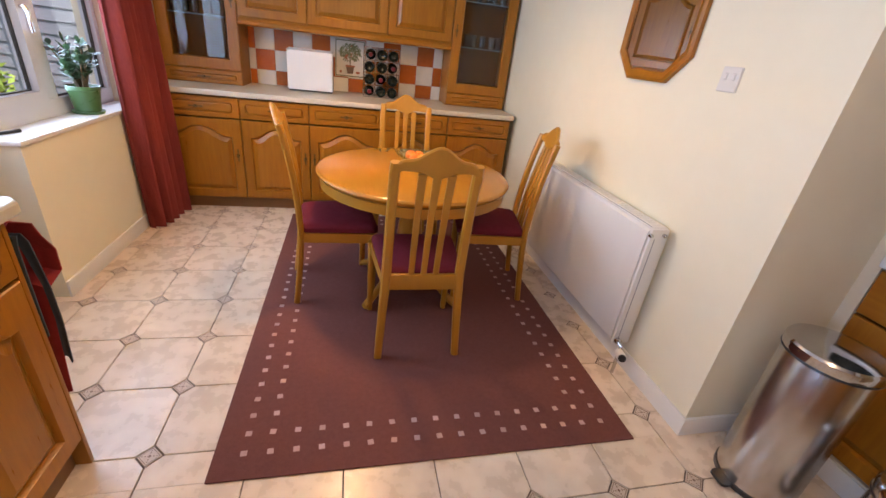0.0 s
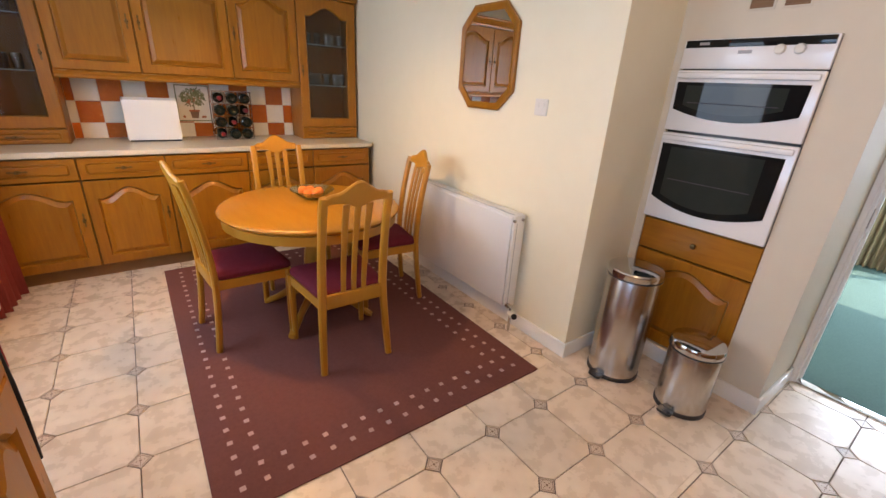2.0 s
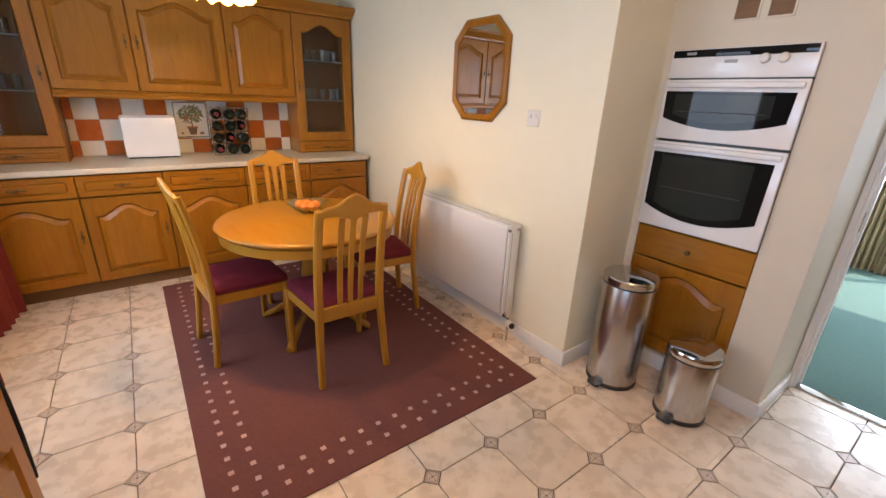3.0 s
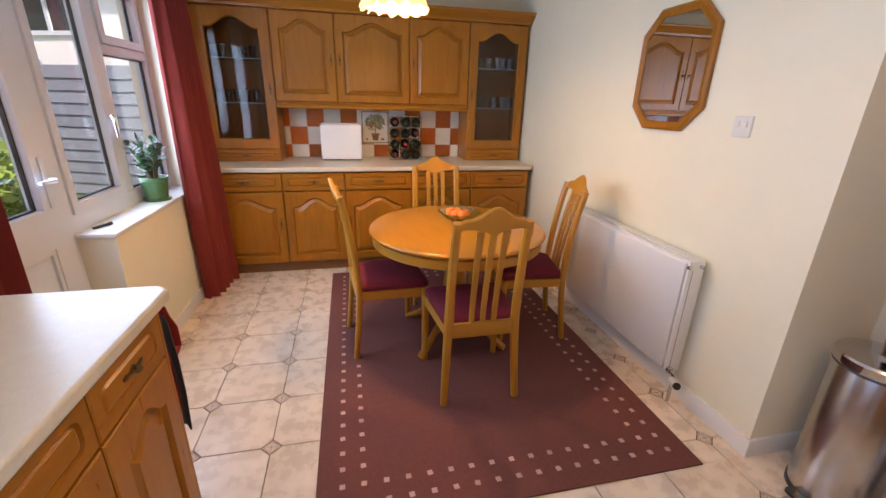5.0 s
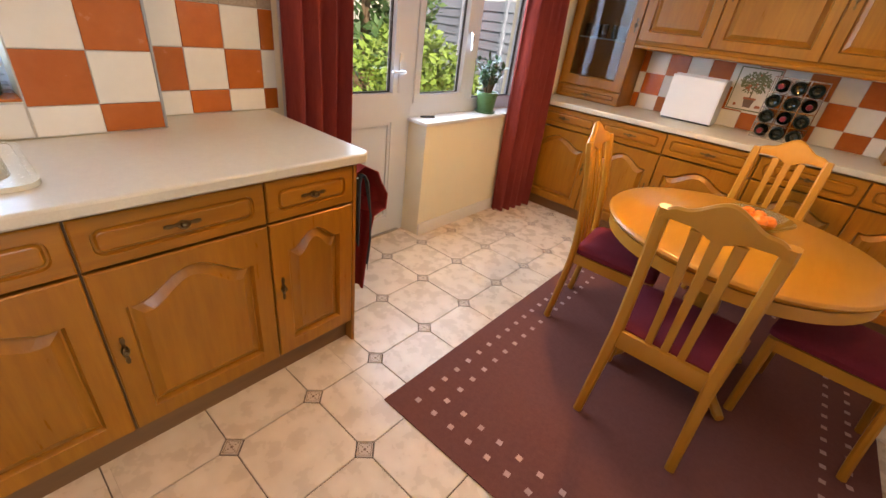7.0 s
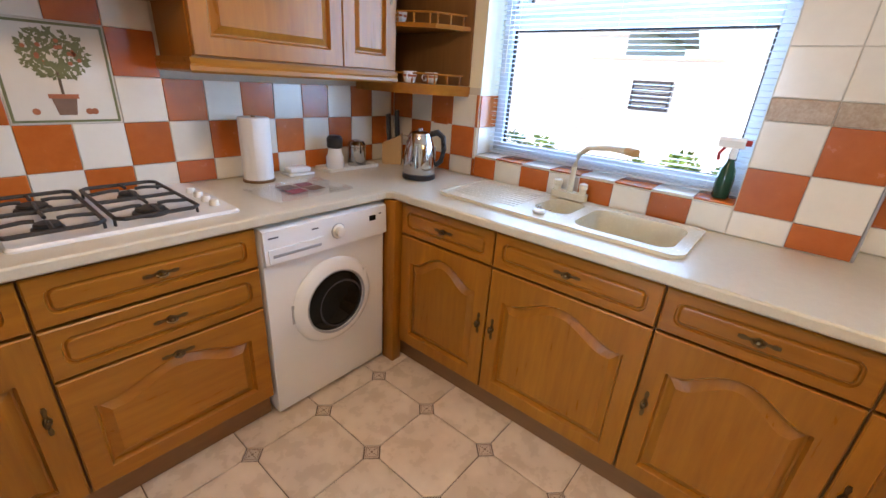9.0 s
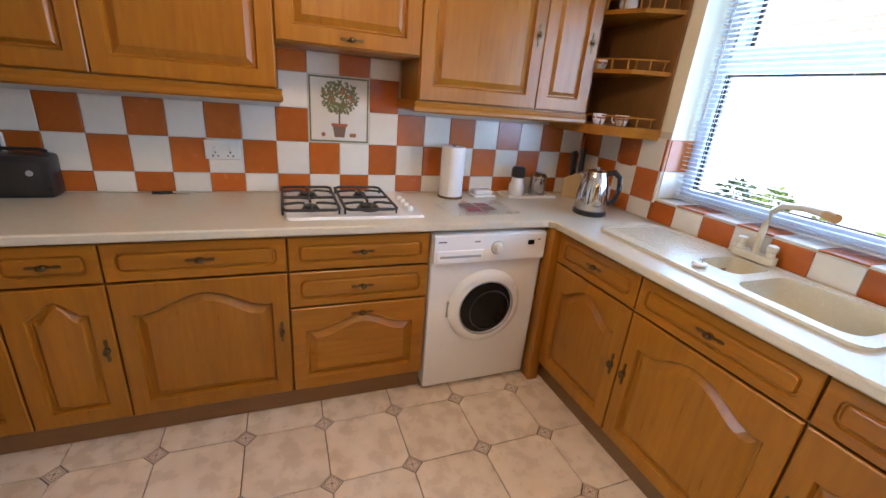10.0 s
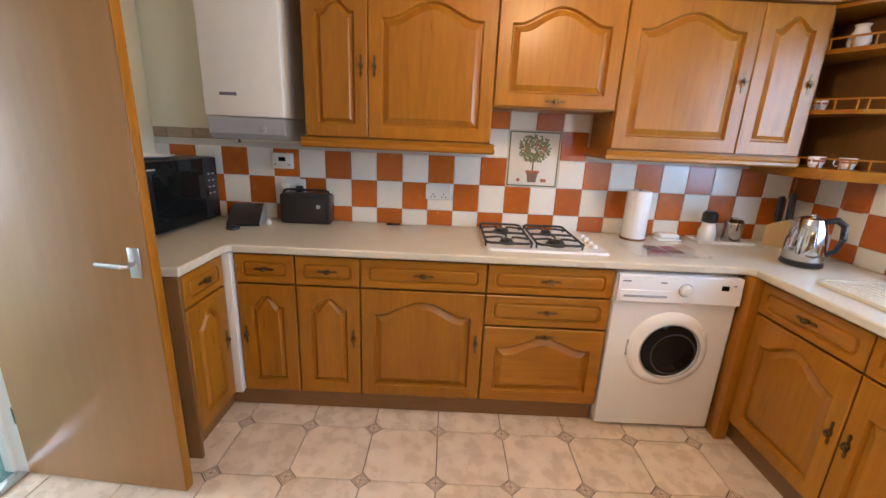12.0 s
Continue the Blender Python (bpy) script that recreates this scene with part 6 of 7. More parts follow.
# ---- small things on the worktop ----
mw = thing("microwave", (2.1, -0.6, 0.911), "black microwave oven on the worktop", "microwave")
mm = Matrix.Translation((2.03, -0.69, 0.911)) @ Matrix.Rotation(radians(-5), 4, "Z") @ Matrix.Diagonal((0.88, 1.13, 1.2, 1))
part("body", box(0.012, 0.36, -0.235, 0.235, 0.012, 0.30, 0.006), BLACK, mw, m=mm)
md = part("door", box(-0.014, 0.011, -0.13, 0.235, 0.014, 0.298, 0.004), BLACK_GLASS, mw, m=mm)
part("panel", box(-0.012, 0.011, -0.235, -0.132, 0.014, 0.298, 0.004), BLACK, mw, m=mm)
part("window", box(-0.0155, -0.0142, -0.09, 0.19, 0.06, 0.25), BLACK_GLASS, md)
for k in range(4):
    for j in range(2):
        part("button", box(-0.0145, -0.0122, -0.205 + j * 0.03, -0.19 + j * 0.03, 0.13 + k * 0.03, 0.137 + k * 0.03), PLASTIC_GREY, mw, m=mm)
part("badge", box(-0.0153, -0.0143, 0.17, 0.215, 0.265, 0.271), PLASTIC_GREY, md)
for x in (0.05, 0.32):
    for y in (-0.2, 0.2):
        part("foot", lathe([(0.014, 0.0), (0.014, 0.013)], 10), BLACK, mw, m=mm @ pose(x, y, 0))
solo("plate", lathe([(0.06, 0.0), (0.11, 0.014), (0.108, 0.016), (0.058, 0.004), (0.005, 0.004)], 30), WHITE_ENAMEL, "white plate on top of the microwave", "plate", m=pose(2.16, -0.66, 1.282))

ph = thing("phone_dock", (1.78, -0.86, 0.911), "black telephone dock with a pale edge on the worktop", "telephone")
phm = pose(1.80, -0.86, 0.911, 0, 0, 12)
part("base", loft([[(x, -0.09, 0), (x, 0.09, 0), (x, 0.09, 0.014), (x, -0.06, 0.10), (x, -0.09, 0.10)] for x in (-0.085, 0.085)]), BLACK, ph, m=phm)
part("side_edge", loft([[(x, -0.09, 0), (x, 0.09, 0), (x, 0.092, 0.016), (x, -0.06, 0.104), (x, -0.09, 0.104)] for x in (-0.091, -0.0855)]), PLASTIC_GREY, ph, m=phm)
solo("earphones_case", lathe([(0.03, 0), (0.036, 0.006), (0.034, 0.014), (0.02, 0.02), (0.003, 0.021)], 20), BLACK, "small round black case on the worktop", "case", m=pose(1.80, -0.70, 0.921))
solo("white_plug", lathe([(0.014, 0.0), (0.015, 0.018), (0.008, 0.026), (0.004, 0.036)], 14), PLASTIC_WHITE, "small white plug on the worktop", "plug", m=pose(1.665, -0.84, 0.921))

ra = thing("radio", (1.49, -0.93, 0.911), "black portable radio with a carrying handle", "radio")
part("body", box(1.33, 1.62, -1.0, -0.89, 0.911, 1.085, 0.016), BLACK, ra)
part("handle", tube([(1.345, -0.945, 1.08), (1.35, -0.945, 1.097), (1.37, -0.945, 1.103), (1.585, -0.945, 1.103), (1.605, -0.945, 1.097), (1.61, -0.945, 1.08)], 0.0075, 8), BLACK, ra)
part("grille", box(1.36, 1.595, -0.8898, -0.8875, 0.935, 1.055, 0.001), IRON, ra)
part("dial", lathe([(0.012, 0), (0.011, 0.006)], 14), PLASTIC_GREY, ra, m=pose(1.395, -0.8875, 1.015, -90))

th = thing("thermostat", (1.63, -1.02, 1.26), "white room thermostat with a small display", "thermostat")
part("case", box(1.565, 1.685, -1.012, -0.985, 1.225, 1.315, 0.006), PLASTIC_WHITE, th)
part("display", box(1.605, 1.645, -0.9852, -0.9835, 1.268, 1.292), BLACK_GLASS, th)
for x in (1.585, 1.665):
    part("button", lathe([(0.007, 0), (0.006, 0.004)], 10), PLASTIC_GREY, th, m=pose(x, -0.985, 1.25, -90))
wall_plate("wall_socket", "double white wall socket on the tiles", "y", -1.012, 1, 1.575, 1.125, 0.146, 0.086, 2, "socket")
wall_plate("wall_socket", "double white wall socket on the tiles", "y", -1.012, 1, 0.71, 1.125, 0.152, 0.09, 2, "socket")
pg = thing("plug", (1.54, -0.99, 1.11), "black mains plug in the wall socket", "plug")
part("plug_body", box(1.51, 1.55, -1.001, -0.97, 1.09, 1.13, 0.006), BLACK, pg)
part("lead", tube([(1.53, -0.975, 1.10), (1.53, -0.955, 1.05), (1.52, -0.96, 0.99)], 0.004, 6), BLACK, pg)
pg = thing("plug", (1.61, -0.99, 1.11), "white mains plug in the wall socket", "plug")
part("plug_body", box(1.59, 1.64, -1.001, -0.965, 1.085, 1.14, 0.01), PLASTIC_WHITE, pg)

kn = thing("bread_knife", (0.98, -0.96, 0.911), "dark handled knife lying at the back of the worktop", "knife")
part("grip", tube([(1.01, -0.955, 0.919), (0.93, -0.965, 0.919)], 0.007, 8), BLACK, kn)
part("blade", box(0.86, 0.931, -0.972, -0.955, 0.9125, 0.915), STEEL, kn)

kr = thing("kitchen_roll", (-0.427, -0.895, 0.911), "white kitchen paper roll standing on a holder", "kitchen roll")
part("holder_base", lathe([(0.07, 0.911), (0.07, 0.918), (0.06, 0.921)], 28, at=(-0.427, -0.895, 0)), OAK_DARK, kr)
bm = lathe([(0.02, 0.922), (0.064, 0.922), (0.065, 0.925), (0.065, 1.187), (0.062, 1.19), (0.02, 1.19)], 36, at=(-0.427, -0.895, 0))
part("paper", bm, PAPER, kr, "white paper")
part("loose_sheet", loft([[(-0.427 + 0.0655 * math.cos(a) * q, -0.895 + 0.0655 * math.sin(a) * q, z) for z in (0.923, 1.188)] for a, q in ((0.2, 1.0), (0.5, 1.01), (0.8, 1.03), (1.0, 1.06))], False, False, closed=False), PAPER, kr)
part("spindle", tube([(-0.427, -0.895, 0.921), (-0.427, -0.895, 1.196)], 0.009, 10), OAK_DARK, kr)

gbm = pose(-0.475, -0.64, 0.911, 0, 0, 3)
cb = thing("chopping_board", (-0.475, -0.64, 0.911), "clear glass chopping board with dark square motifs", "chopping board")
part("glass_plate", loft([[(u, v, z) for u, v in rrect(-0.19, 0.19, -0.135, 0.135, 0.02)] for z in (0.004, 0.009)]), PANE, cb, m=gbm)
for i in range(2):
    for j in range(2):
        part("motif", box(-0.085 + i * 0.09, -0.015 + i * 0.09, -0.07 + j * 0.075, -0.01 + j * 0.075, 0.0095, 0.0102), CAB_DARK if (i + j) % 2 else WINE_FOIL, cb, m=gbm)
for x in (-0.16, 0.16):
    for y in (-0.11, 0.11):
        part("foot", lathe([(0.007, 0.0), (0.007, 0.0045)], 10), PLASTIC_WHITE, cb, m=gbm @ pose(x, y, 0))

bt = thing("butter_dish", (-0.635, -0.91, 0.911), "small white lidded dish on the worktop", "dish")
part("dish", box(-0.70, -0.565, -0.955, -0.865, 0.911, 0.924, 0.004), WHITE_ENAMEL, bt)
part("lid", box(-0.688, -0.577, -0.945, -0.875, 0.9245, 0.95, 0.008), WHITE_ENAMEL, bt)

ty = thing("tray", (-0.94, -0.915, 0.911), "shallow pale tray holding jars in the corner", "tray")
part("tray_plate", prism([rrect(-1.11, -0.775, -0.985, -0.845, 0.015)], 0.911, 0.916, flat), PLASTIC_WHITE, ty)
part("tray_lip", prism([rrect(-1.11, -0.775, -0.985, -0.845, 0.015), rrect(-1.104, -0.781, -0.979, -0.851, 0.012)], 0.916, 0.926, flat), PLASTIC_WHITE, ty)
jr = thing("spice_jar", (-0.865, -0.92, 0.9165), "white jar with a black lid on the tray", "jar")
part("jar", lathe([(0.044, 0.0), (0.047, 0.005), (0.047, 0.06), (0.038, 0.075), (0.034, 0.105)], 20, at=(-0.865, -0.92, 0.9165)), WHITE_ENAMEL, jr)
part("lid", lathe([(0.032, 0.1055), (0.041, 0.11), (0.041, 0.155), (0.03, 0.17), (0.004, 0.172)], 20, at=(-0.865, -0.92, 0.9165)), BLACK, jr, "black lid")
ca = thing("canister", (-1.01, -0.92, 0.9165), "brushed metal canister with a domed lid on the tray", "canister")
part("can", lathe([(0.049, 0.0), (0.05, 0.003), (0.05, 0.1), (0.048, 0.103)], 24, at=(-1.01, -0.92, 0.9165)), STEEL, ca)
part("lid", lathe([(0.0505, 0.1035), (0.051, 0.115), (0.038, 0.133), (0.012, 0.14), (0.003, 0.142)], 24, at=(-1.01, -0.92, 0.9165)), STEEL, ca)

kb = thing("knife_block", (-1.17, -0.90, 0.911), "pale wooden knife block with black handled knives", "knife block")
kbm = pose(-1.25, -0.885, 0.911, 0, 0, -140) @ Matrix.Diagonal((1.1, 1.1, 1.15, 1))
part("block", loft([[(x, -0.05, 0), (x, 0.05, 0), (x, 0.05, 0.10), (x, -0.05, 0.15)] for x in (-0.045, 0.045)]), KNIFE_WOOD, kb, m=kbm)
for i in range(3):
    for j in range(2):
        x, y = -0.028 + i * 0.028, -0.028 + j * 0.045
        part("knife_handle", tube([(x, y, 0.12), (x, y + 0.004, 0.16), (x, y + 0.008, 0.262 - 0.02 * j)], [0.009, 0.0105, 0.0095], 8), BLACK, kb, m=kbm)

ke = thing("kettle", (-1.08, -0.55, 0.911), "polished steel jug kettle with black handle and base", "kettle")
km = pose(-1.085, -0.51, 0.911, 0, 0, 46) @ Matrix.Diagonal((1.03, 1.03, 1.08, 1))
part("power_base", lathe([(0.078, 0.0), (0.084, 0.004), (0.082, 0.022), (0.075, 0.026)], 32), BLACK, ke, m=km)
part("body", lathe([(0.078, 0.027), (0.081, 0.04), (0.078, 0.1), (0.068, 0.16), (0.058, 0.195), (0.055, 0.2)], 40), STEEL, ke, m=km)
part("lid", lathe([(0.055, 0.2005), (0.05, 0.21), (0.03, 0.218), (0.012, 0.221), (0.012, 0.23), (0.004, 0.232)], 32), STEEL, ke, m=km)
part("spout", loft([[(0.0, -0.055, 0.15), (0.02, -0.05, 0.19), (-0.02, -0.05, 0.19)], [(0.0, -0.082, 0.187), (0.012, -0.078, 0.199), (-0.012, -0.078, 0.199)]]), STEEL, ke, m=km)
part("handle", tube([(0, 0.05, 0.205), (0, 0.085, 0.215), (0, 0.112, 0.195), (0, 0.12, 0.14), (0, 0.108, 0.085), (0, 0.078, 0.06)], [0.014, 0.015, 0.014, 0.0135, 0.013, 0.011], 10), BLACK, ke, "black plastic handle", m=km)
part("water_gauge", box(-0.006, 0.006, 0.068, 0.08, 0.06, 0.15, 0.003), PLASTIC_GREY, ke, m=km)

# all of these stand on the worktop
for ob in (hob, sk, tap, pw, mw, ph, ra, kn, kr, cb, bt, ty, jr, ca, kb, ke):
    ob.location.z += 0.01

# ---- corner shelves ----
cs = thing("corner_shelves", (-1.22, -0.78, 1.36), "open oak corner shelves with little gallery rails", "shelf")
PENT = [(-1.0905, -1.016), (-1.0905, -0.715), (-1.20, -0.535), (-1.375, -0.44), (-1.375, -1.016)]
part("side_panel", box(-1.1055, -1.0895, -1.016, -0.72, 1.36, 2.108), OAK_V, cs)
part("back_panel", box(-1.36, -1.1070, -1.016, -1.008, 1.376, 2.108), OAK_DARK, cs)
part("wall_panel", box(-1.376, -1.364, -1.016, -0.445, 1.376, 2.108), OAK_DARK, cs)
for k, z in enumerate((1.355, 1.63, 1.90)):
    ins = [(-1.1065, -1.007), (-1.1065, -0.735), (-1.20, -0.545), (-1.3635, -0.455), (-1.3635, -1.007)]
    lp = PENT if k == 0 else ins
    sh = part("shelf_board", prism([lp], z - (0.03 if k == 0 else 0.0), z + 0.02, flat), OAK_X, cs)
    edge = [Vector(p) for p in ((-1.1130, -0.745), (-1.205, -0.56), (-1.355, -0.478))]
    part("gallery_rail", tube([(p.x, p.y, z + 0.068) for p in edge], 0.005, 8), OAK_Y, sh)
    for a, b in zip(edge, edge[1:]):
        for q in (0.1, 0.5, 0.9):
            p = a.lerp(b, q)
            part("spindle", lathe([(0.004, 0.0), (0.006, 0.012), (0.0035, 0.024), (0.006, 0.034), (0.004, 0.045)], 8, at=(p.x, p.y, z + 0.0205)), OAK_V, sh)
part("top_board", prism([PENT], 2.09, 2.108, flat), OAK_X, cs)


def cup(x, y, z, turn, label):
    c = thing("cup", (0, 0, 0), label, "cup", "cups on the corner shelf")
    part("cup_body", lathe([(0.02, 0.0), (0.026, 0.004), (0.034, 0.03), (0.036, 0.056), (0.0335, 0.056), (0.031, 0.03), (0.02, 0.008), (0.003, 0.006)], 22), WHITE_ENAMEL, c)
    part("cup_handle", tube([(0.034, 0, 0.046), (0.05, 0, 0.044), (0.054, 0, 0.028), (0.044, 0, 0.014), (0.032, 0, 0.018)], 0.0035, 8), WHITE_ENAMEL, c)
    part("band", lathe([(0.0352, 0.03), (0.0362, 0.04)], 22, False, False), PINK, c, "patterned band")
    c.matrix_basis = pose(x, y, z, 0, 0, turn)


cup(-1.17, -0.68, 1.3755, 30, "small white patterned cup on the oak shelf")
cup(-1.27, -0.62, 1.3755, -20, "small white patterned cup on the oak shelf")
cup(-1.19, -0.78, 1.6505, 60, "small white patterned cup on the oak shelf")
jr = solo("ornament_jug", lathe([(0.03, 0.0), (0.036, 0.006), (0.044, 0.03), (0.04, 0.06), (0.028, 0.08), (0.026, 0.095), (0.032, 0.105), (0.029, 0.105), (0.022, 0.09), (0.004, 0.088)], 26), WHITE_ENAMEL, "white pottery jug on the top corner shelf", "jug", m=pose(-1.22, -0.69, 1.9205))

# ---- wall tiles ----
TW, TH, TT = 0.152, 0.162, 0.006
_tile_cache = {}


def wall_tile_mesh(w, h):
    key = (round(w, 4), round(h, 4))
    if key not in _tile_cache:
        g = 0.0014
        a, b = w / 2 - g, h / 2 - g
        r0 = [(-a, 0, -b), (a, 0, -b), (a, 0, b), (-a, 0, b)]
        e = 0.002
        r1 = [(x, TT - 0.0012, z) for x, _, z in r0]
        r2 = [(x * (1 - e / a), TT, z * (1 - e / b)) for x, _, z in r0]
        pair = []
        for mat in (TILE_CREAM, TILE_RUST, BORDER_TILE):
            pair.append(finish(loft([r0, r1, r2], False, True), "wall_tile", mat, False))
        _tile_cache[key] = pair
    return _tile_cache[key]


TRND = random.Random(17)


def tile_field(parent, place, us, vs, colour, skip=lambda u, v: False):
    """place(u, v) gives the pose of a tile's middle; local y looks out of the wall."""
    for i, (u0, u1) in enumerate(zip(us, us[1:])):
        for j, (v0, v1) in enumerate(zip(vs, vs[1:])):
            if u1 - u0 < 0.012 or v1 - v0 < 0.012 or skip((u0 + u1) / 2, (v0 + v1) / 2):
                continue
            me = wall_tile_mesh(u1 - u0, v1 - v0)[colour(i, j)]
            part("wall_tile", me, None, parent, m=place((u0 + u1) / 2, (v0 + v1) / 2) @ pose(0, 0, 0, TRND.uniform(-0.25, 0.25), 0, TRND.uniform(-0.25, 0.25)))


def cuts(lo, hi, origin, pitch):
    out = [lo]
    k = math.ceil((lo - origin) / pitch + 1e-6)
    while origin + k * pitch < hi - 1e-6:
        out.append(origin + k * pitch)
        k += 1
    return out + [hi]


def first_index(lo, origin, pitch):
    return math.floor((lo - origin) / pitch + 1e-6)


Z0 = 1.015
# hob wall
hw = thing("wall_tiles_hob", (0.5, YK, 0.922), "terracotta and cream chequered wall tiles behind the hob", "wall tiles", kind="structure")
part("grout_bed", box(-1.378, 2.378, YK, YK + 0.003, 0.922, 1.372), TILE_GROUT, hw)
part("grout_bed", box(-0.148, 0.451, YK, YK + 0.003, 1.3725, 1.599), TILE_GROUT, hw)


def on_south(u, v):
    return pose(u, YK + 0.003, v)


us = cuts(-1.376, 2.376, 0.622, TW)
i0 = first_index(-1.376, 0.622, TW)
vs = [0.922] + [Z0 + k * TH for k in range(3)]
tile_field(hw, on_south, us, vs, lambda i, j: 1 if (i + i0 + j - 1) % 2 else 0, lambda u, v: 0.014 < u < 0.318 and v > Z0 + TH)
us2 = cuts(-0.147, 0.45, 0.622, TW)
i2 = first_index(-0.147, 0.622, TW)
tile_field(hw, on_south, us2, [Z0 + 2 * TH, Z0 + 3 * TH, 1.598], lambda i, j: 1 if (i + i2 + j + 2) % 2 else 0, lambda u, v: 0.014 < u < 0.318 and v < Z0 + 3 * TH)
tile_field(hw, on_south, cuts(1.90, 2.376, 0.622, TW), [1.375, 1.435], lambda i, j: 2)


def mural(name, place, w, h, seed, label):
    """Pictorial tile: a potted fruit tree on cream, framed by a dark line."""
    mu = thing(name, (0, 0, 0), label, "tile picture")
    a, b = w / 2, h / 2
    part("tile_plate", box(-a, a, 0, 0.007, -b, b, 0.0015), TILE_CREAM, mu, m=place)
    part("border_line", prism([rect(-a + 0.004, a - 0.004, -b + 0.004, b - 0.004), rect(-a + 0.012, a - 0.012, -b + 0.012, b - 0.012)], 0.0072, 0.0078, on_y(0)), OLIVE, mu, m=place)
    pot = [(-0.034, -b + 0.085), (0.034, -b + 0.085), (0.024, -b + 0.028), (-0.024, -b + 0.028)]
    part("pot_motif", prism([pot], 0.0072, 0.0082, on_y(0)), CAB_DARK, mu, m=place)
    part("pot_rim_motif", box(-0.04, 0.04, 0.0072, 0.0086, -b + 0.082, -b + 0.096), PINK, mu, m=place)
    part("trunk_motif", box(-0.004, 0.004, 0.0072, 0.008, -b + 0.096, -b + 0.17), STEM, mu, m=place)
    rnd = random.Random(seed)
    bl = bmesh.new()
    for k in range(300):
        t, r = rnd.uniform(0, 2 * math.pi), math.sqrt(rnd.random())
        x, z = 0.088 * r * math.cos(t), b - 0.10 + 0.072 * r * math.sin(t)
        an = rnd.uniform(0, math.pi * 2)
        d, s = (math.cos(an), math.sin(an)), (-math.sin(an), math.cos(an))
        ln, wd_ = rnd.uniform(0.014, 0.026), 0.0055
        y = 0.0074 + k * 5e-6
        bl.faces.new([bl.verts.new((x + d[0] * ln * p + s[0] * wd_ * q, y, z + d[1] * ln * p + s[1] * wd_ * q)) for p, q in ((0, 0), (0.5, 1), (1, 0), (0.5, -1))])
    spots_ = [(0.08 * math.sqrt(rnd.random()) * math.cos(t), b - 0.105 + 0.06 * math.sin(t) * rnd.random(), 0.007) for t in [rnd.uniform(0, 6.28) for _ in range(14)]]
    spots_ += [(x, -b + 0.04, 0.011) for x in (-0.075, -0.06, 0.08)]
    for x, z, r in spots_:
        part("fruit_motif", lathe([(r, 0.0), (r * 0.9, 0.0009)], 8), PINK, mu, m=place @ pose(x, 0.0078, z, -90), smooth=False)
    part("leaf_motif", bl, OLIVE, mu, m=place, smooth=False)
    return mu


mural("tile_picture", pose(0.166, YK + 0.0015, Z0 + 2 * TH), 2 * TW - 0.004, 2 * TH - 0.004, 21, "painted tile picture of a potted fruit tree")

# sink wall
sw = thing("wall_tiles_sink", (XW, 0.2, 0.922), "terracotta and cream chequered tiles round the sink window", "wall tiles", kind="structure")
part("grout_bed", box(XW, XW + 0.003, -1.012, -0.371, 0.922, 1.372), TILE_GROUT, sw)
part("grout_bed", box(XW, XW + 0.003, -0.3705, 0.830, 0.922, 1.026), TILE_GROUT, sw)
part("grout_bed", box(XW, XW + 0.003, 0.8305, YS, 0.922, 2.2), TILE_GROUT, sw)
SP = 0.1545


def on_west(u, v):
    return pose(XW + 0.003, u, v, 0, 0, -90)


us = cuts(-1.012, -0.371, -0.389, SP)
j0 = first_index(-1.012, -0.389, SP)
tile_field(sw, on_west, us, vs, lambda i, j: 1 if (i + j0 + j) % 2 == 0 else 0)
us = cuts(-0.3695, 0.829, -0.389, SP)
tile_field(sw, on_west, us, [0.922, 1.026], lambda i, j: 1 if i % 2 == 0 else 0)
PIERV = [0.922, Z0, Z0 + TH, Z0 + 2 * TH]
tile_field(sw, on_west, [0.832, 1.01, YS - 0.001], PIERV, lambda i, j: 1 if (i + j) % 2 else 0)
tile_field(sw, on_west, [0.832, 1.01, YS - 0.001], [Z0 + 2 * TH, Z0 + 2 * TH + 0.075], lambda i, j: 2)
tile_field(sw, on_west, [0.832, 1.01, YS - 0.001], [Z0 + 2 * TH + 0.075 + k * 0.155 for k in range(6)], lambda i, j: 0)
# recess beside the curtain
rw = thing("wall_tiles_recess", (XW2, 1.45, 0.922), "terracotta and cream chequered tiles in the recess", "wall tiles", kind="structure")
part("grout_bed", box(XW2, XW2 + 0.003, YS, 1.74, 0.922, 2.2), TILE_GROUT, rw)


def on_recess(u, v):
    return pose(XW2 + 0.003, u, v, 0, 0, -90)


us = [YS + 0.006, 1.355, 1.515, 1.675, 1.74]
tile_field(rw, on_recess, us, PIERV, lambda i, j: 1 if (i + j) % 2 else 0)
tile_field(rw, on_recess, us, [Z0 + 2 * TH, Z0 + 2 * TH + 0.075], lambda i, j: 2)
tile_field(rw, on_recess, us, [Z0 + 2 * TH + 0.075 + k * 0.155 for k in range(6)], lambda i, j: 0)
solo("corner_trim", box(XW + 0.001, XW + 0.010, YS - 0.001, YS + 0.008, 0.922, 2.2, 0.003), PLASTIC_GREY, "grey plastic tile trim on the wall corner", "trim", kind="structure")
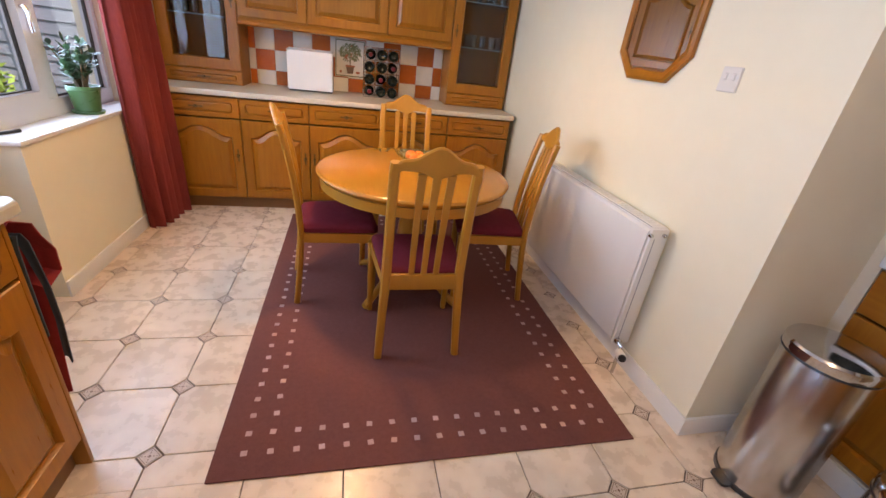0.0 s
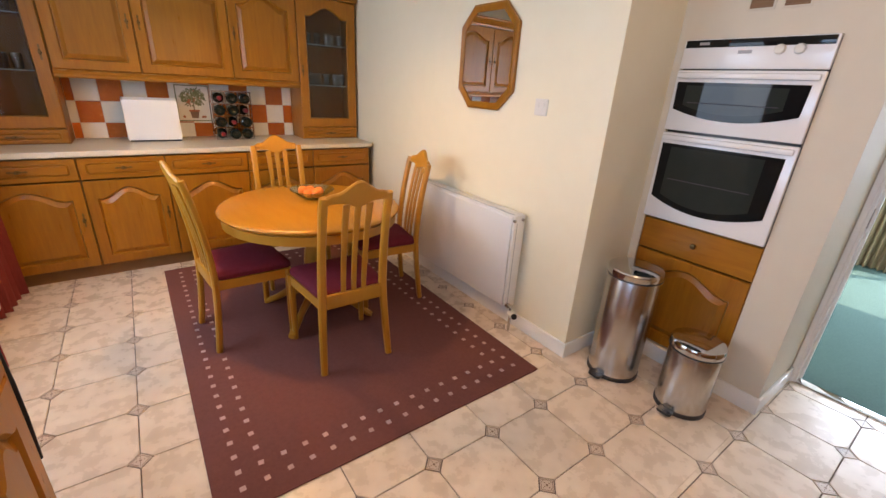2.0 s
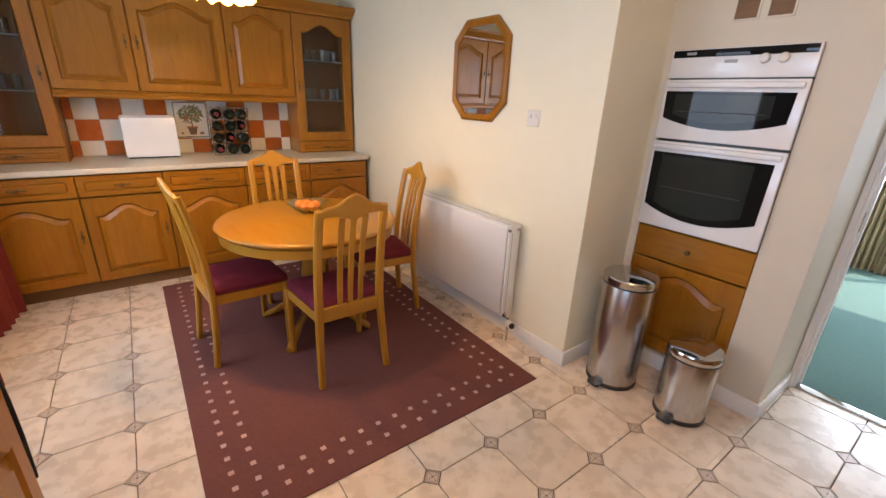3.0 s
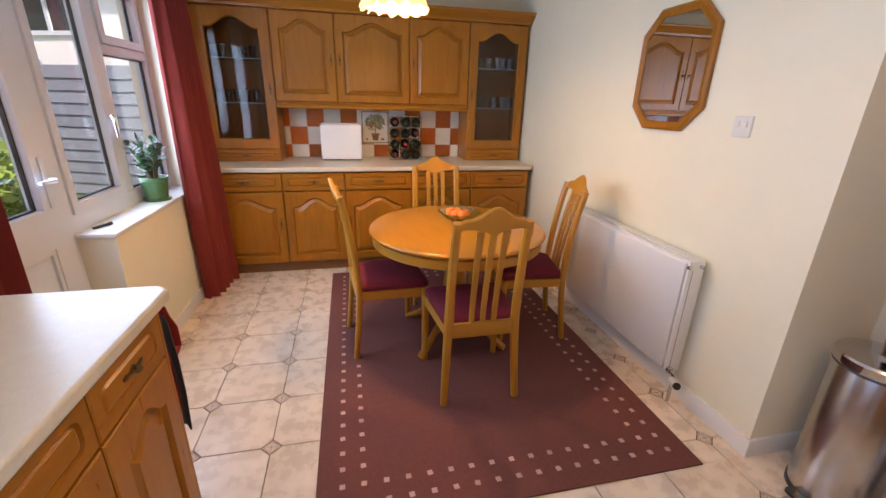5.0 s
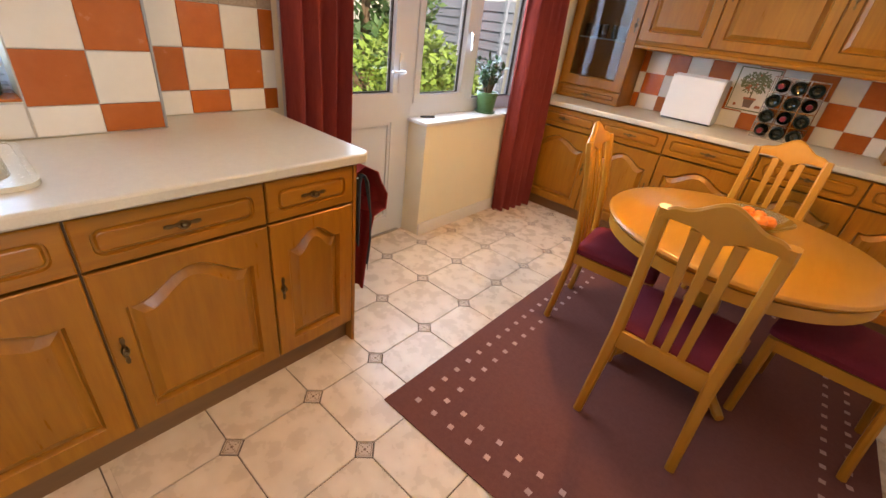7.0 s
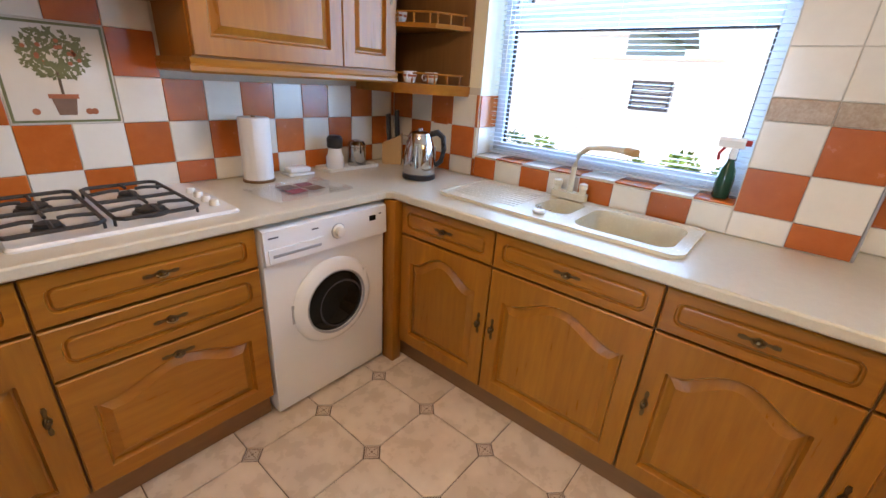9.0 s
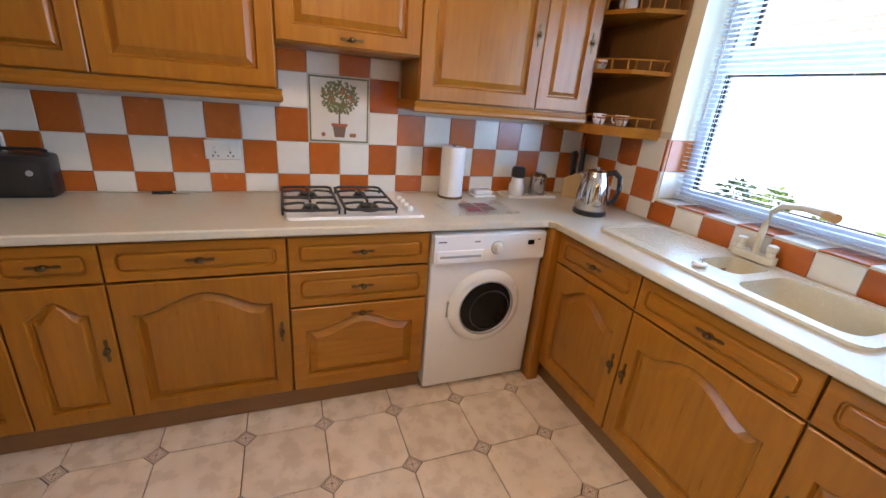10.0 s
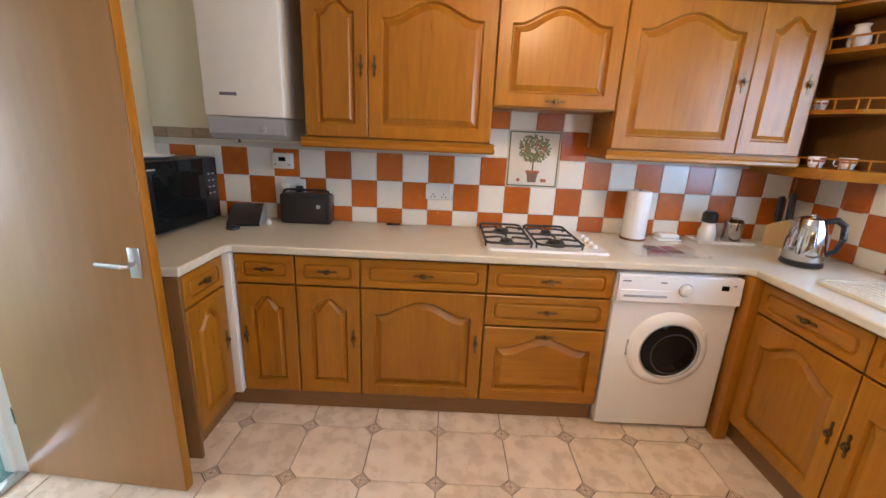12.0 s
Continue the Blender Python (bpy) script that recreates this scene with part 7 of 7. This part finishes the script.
# sill and jamb of the sink window
si = thing("window_sill_tiles", (-1.46, 0.23, 1.03), "tiled sill of the kitchen window", "window sill", kind="structure")
us = cuts(-0.369, 0.829, -0.389, SP)
for i, (u0, u1) in enumerate(zip(us, us[1:])):
    part("sill_tile", box(-0.082, 0.082, -(u1 - u0) / 2 + 0.0015, (u1 - u0) / 2 - 0.0015, 0, 0.008, 0.0015), TILE_RUST if i % 2 else TILE_CREAM, si, m=pose(-1.457, (u0 + u1) / 2, 1.0302))
tile_field(sw, lambda u, v: pose(u, -0.3698, v), [-1.538, -1.382], [1.04, Z0 + TH, Z0 + 2 * TH], lambda i, j: 1 if j % 2 else 0)
part("wall_tile", box(-0.05, 0.05, 0, 0.006, -0.018, 0.018, 0.001), TILE_RUST, sw, m=pose(XW + 0.0085, -0.62, 1.19, 0, 0, -90))
# tiles behind the dresser
dw = thing("wall_tiles_dresser", (0, YN, 0.928), "terracotta and cream chequered tiles behind the dresser", "wall tiles", kind="structure")
part("grout_bed", box(-0.826, 0.832, YN - 0.0055, YN - 0.0025, 0.928, 1.42), TILE_GROUT, dw)


def on_north(u, v):
    return pose(u, YN - 0.0055, v, 0, 0, 180)


us = cuts(-0.825, 0.831, -0.772, TW)
tile_field(dw, on_north, us, [0.928, 1.045, 1.205, 1.365, 1.42], lambda i, j: 0 if (i + j) % 2 else 1)
mural("tile_picture", pose(0.004, YN - 0.0085, 1.205, 0, 0, 180), 0.26, 0.30, 22, "painted tile picture of a potted tree behind the dresser")

# ---- floor tiles ----
floor = solo("floor", box(-1.70, XD + 0.06, YK - 0.02, YN + 0.02, -0.12, -0.004), GROUT, "beige octagonal floor tiles with small patterned inset tiles", "floor", kind="structure", smooth=False)


def clip_poly(poly, x0, x1, y0, y1):
    for axis, lim, sgn in ((0, x0, 1), (0, x1, -1), (1, y0, 1), (1, y1, -1)):
        out = []
        for i, p in enumerate(poly):
            q = poly[(i + 1) % len(poly)]
            a, b = sgn * (p[axis] - lim), sgn * (q[axis] - lim)
            if a >= 0:
                out.append(p)
            if a * b < 0:
                t = a / (a - b)
                out.append((p[0] + t * (q[0] - p[0]), p[1] + t * (q[1] - p[1])))
        poly = out
        if len(poly) < 3:
            return []
    return poly


def tile_mesh(poly, name, mat, zt=0.003):
    cx, cy = sum(p[0] for p in poly) / len(poly), sum(p[1] for p in poly) / len(poly)

    def inset(e):
        return [(p[0] + (cx - p[0]) * e, p[1] + (cy - p[1]) * e) for p in poly]

    return finish(loft([[(x, y, -0.006) for x, y in poly], [(x, y, zt - 0.0012) for x, y in poly], [(x, y, zt) for x, y in inset(0.012)]], False, True), name, mat, False)


H, CUT, GAP = TP / 2, 0.043, 0.0022
g = H - GAP
c = CUT
OCT = [(-g + c, -g), (g - c, -g), (g, -g + c), (g, g - c), (g - c, g), (-g + c, g), (-g, g - c), (-g, -g + c)]
OCT_ME = tile_mesh(OCT, "floor_tile", FLOOR_TILE)
s = CUT - 0.0036
bm = bmesh.new()
dia = [(s, 0), (0, s), (-s, 0), (0, -s)]


def sc(k, z):
    return [(x * k, y * k, z) for x, y in dia]


loft([sc(1, -0.006), sc(1, 0.002), sc(0.96, 0.003), sc(0.86, 0.003)], False, False, bm, 0)
loft([sc(0.86, 0.003), sc(0.78, 0.0028)], False, False, bm, 1)
loft([sc(0.78, 0.0028), sc(0.17, 0.003)], False, False, bm, 0)
loft([sc(0.17, 0.003), sc(0.01, 0.0028)], False, True, bm, 1)
for k in range(4):
    x, y = dia[k]
    px, py = -y, x
    for m, w_ in ((0.33, 0.09), (0.56, 0.07)):
        q = [(x * m + px * w_, y * m + py * w_), (x * (m + 0.1), y * (m + 0.1)), (x * m - px * w_, y * m - py * w_), (x * (m - 0.06), y * (m - 0.06))]
        f = bm.faces.new([bm.verts.new((a, b, 0.0034)) for a, b in q])
        f.material_index = 1
CAB_ME = finish(bm, "inset_tile", [CAB_LIGHT, CAB_DARK], False)

rects = [(XW + 0.002, XD + 0.05, YK + 0.002, YO0 - 0.002), (XW2 + 0.002, XO - 0.002, YO0 - 0.002, YO1 - 0.002), (XW2 + 0.002, XE - 0.002, YO1 - 0.002, YN - 0.002)]
for i in range(-6, 9):
    for j in range(-4, 16):
        x, y = (i + 0.5) * TP, (j + 0.5) * TP
        for a, b, cc, d in rects:
            poly = clip_poly([(x + u, y + v) for u, v in OCT], a, b, cc, d)
            if not poly:
                continue
            whole = len(poly) == 8 and a <= x - g and x + g <= b and cc <= y - g and y + g <= d
            if whole:
                part("floor_tile", OCT_ME, FLOOR_TILE, floor, m=pose(x, y, 0, 0, 0, 90 * ((i * 3 + j * 5) % 4)))
            else:
                me = tile_mesh([(u - x, v - y) for u, v in poly], "floor_tile", FLOOR_TILE)
                part("floor_tile", me, FLOOR_TILE, floor, m=pose(x, y, 0))
        x, y = i * TP, j * TP
        for a, b, cc, d in rects:
            if a + 0.0 <= x - s and x + s <= b and cc <= y - s and y + s <= d + (0.05 if d < YN - 0.1 else 0):
                if cc <= y < d:
                    part("inset_tile", CAB_ME, CAB_LIGHT, floor, m=pose(x, y, 0))
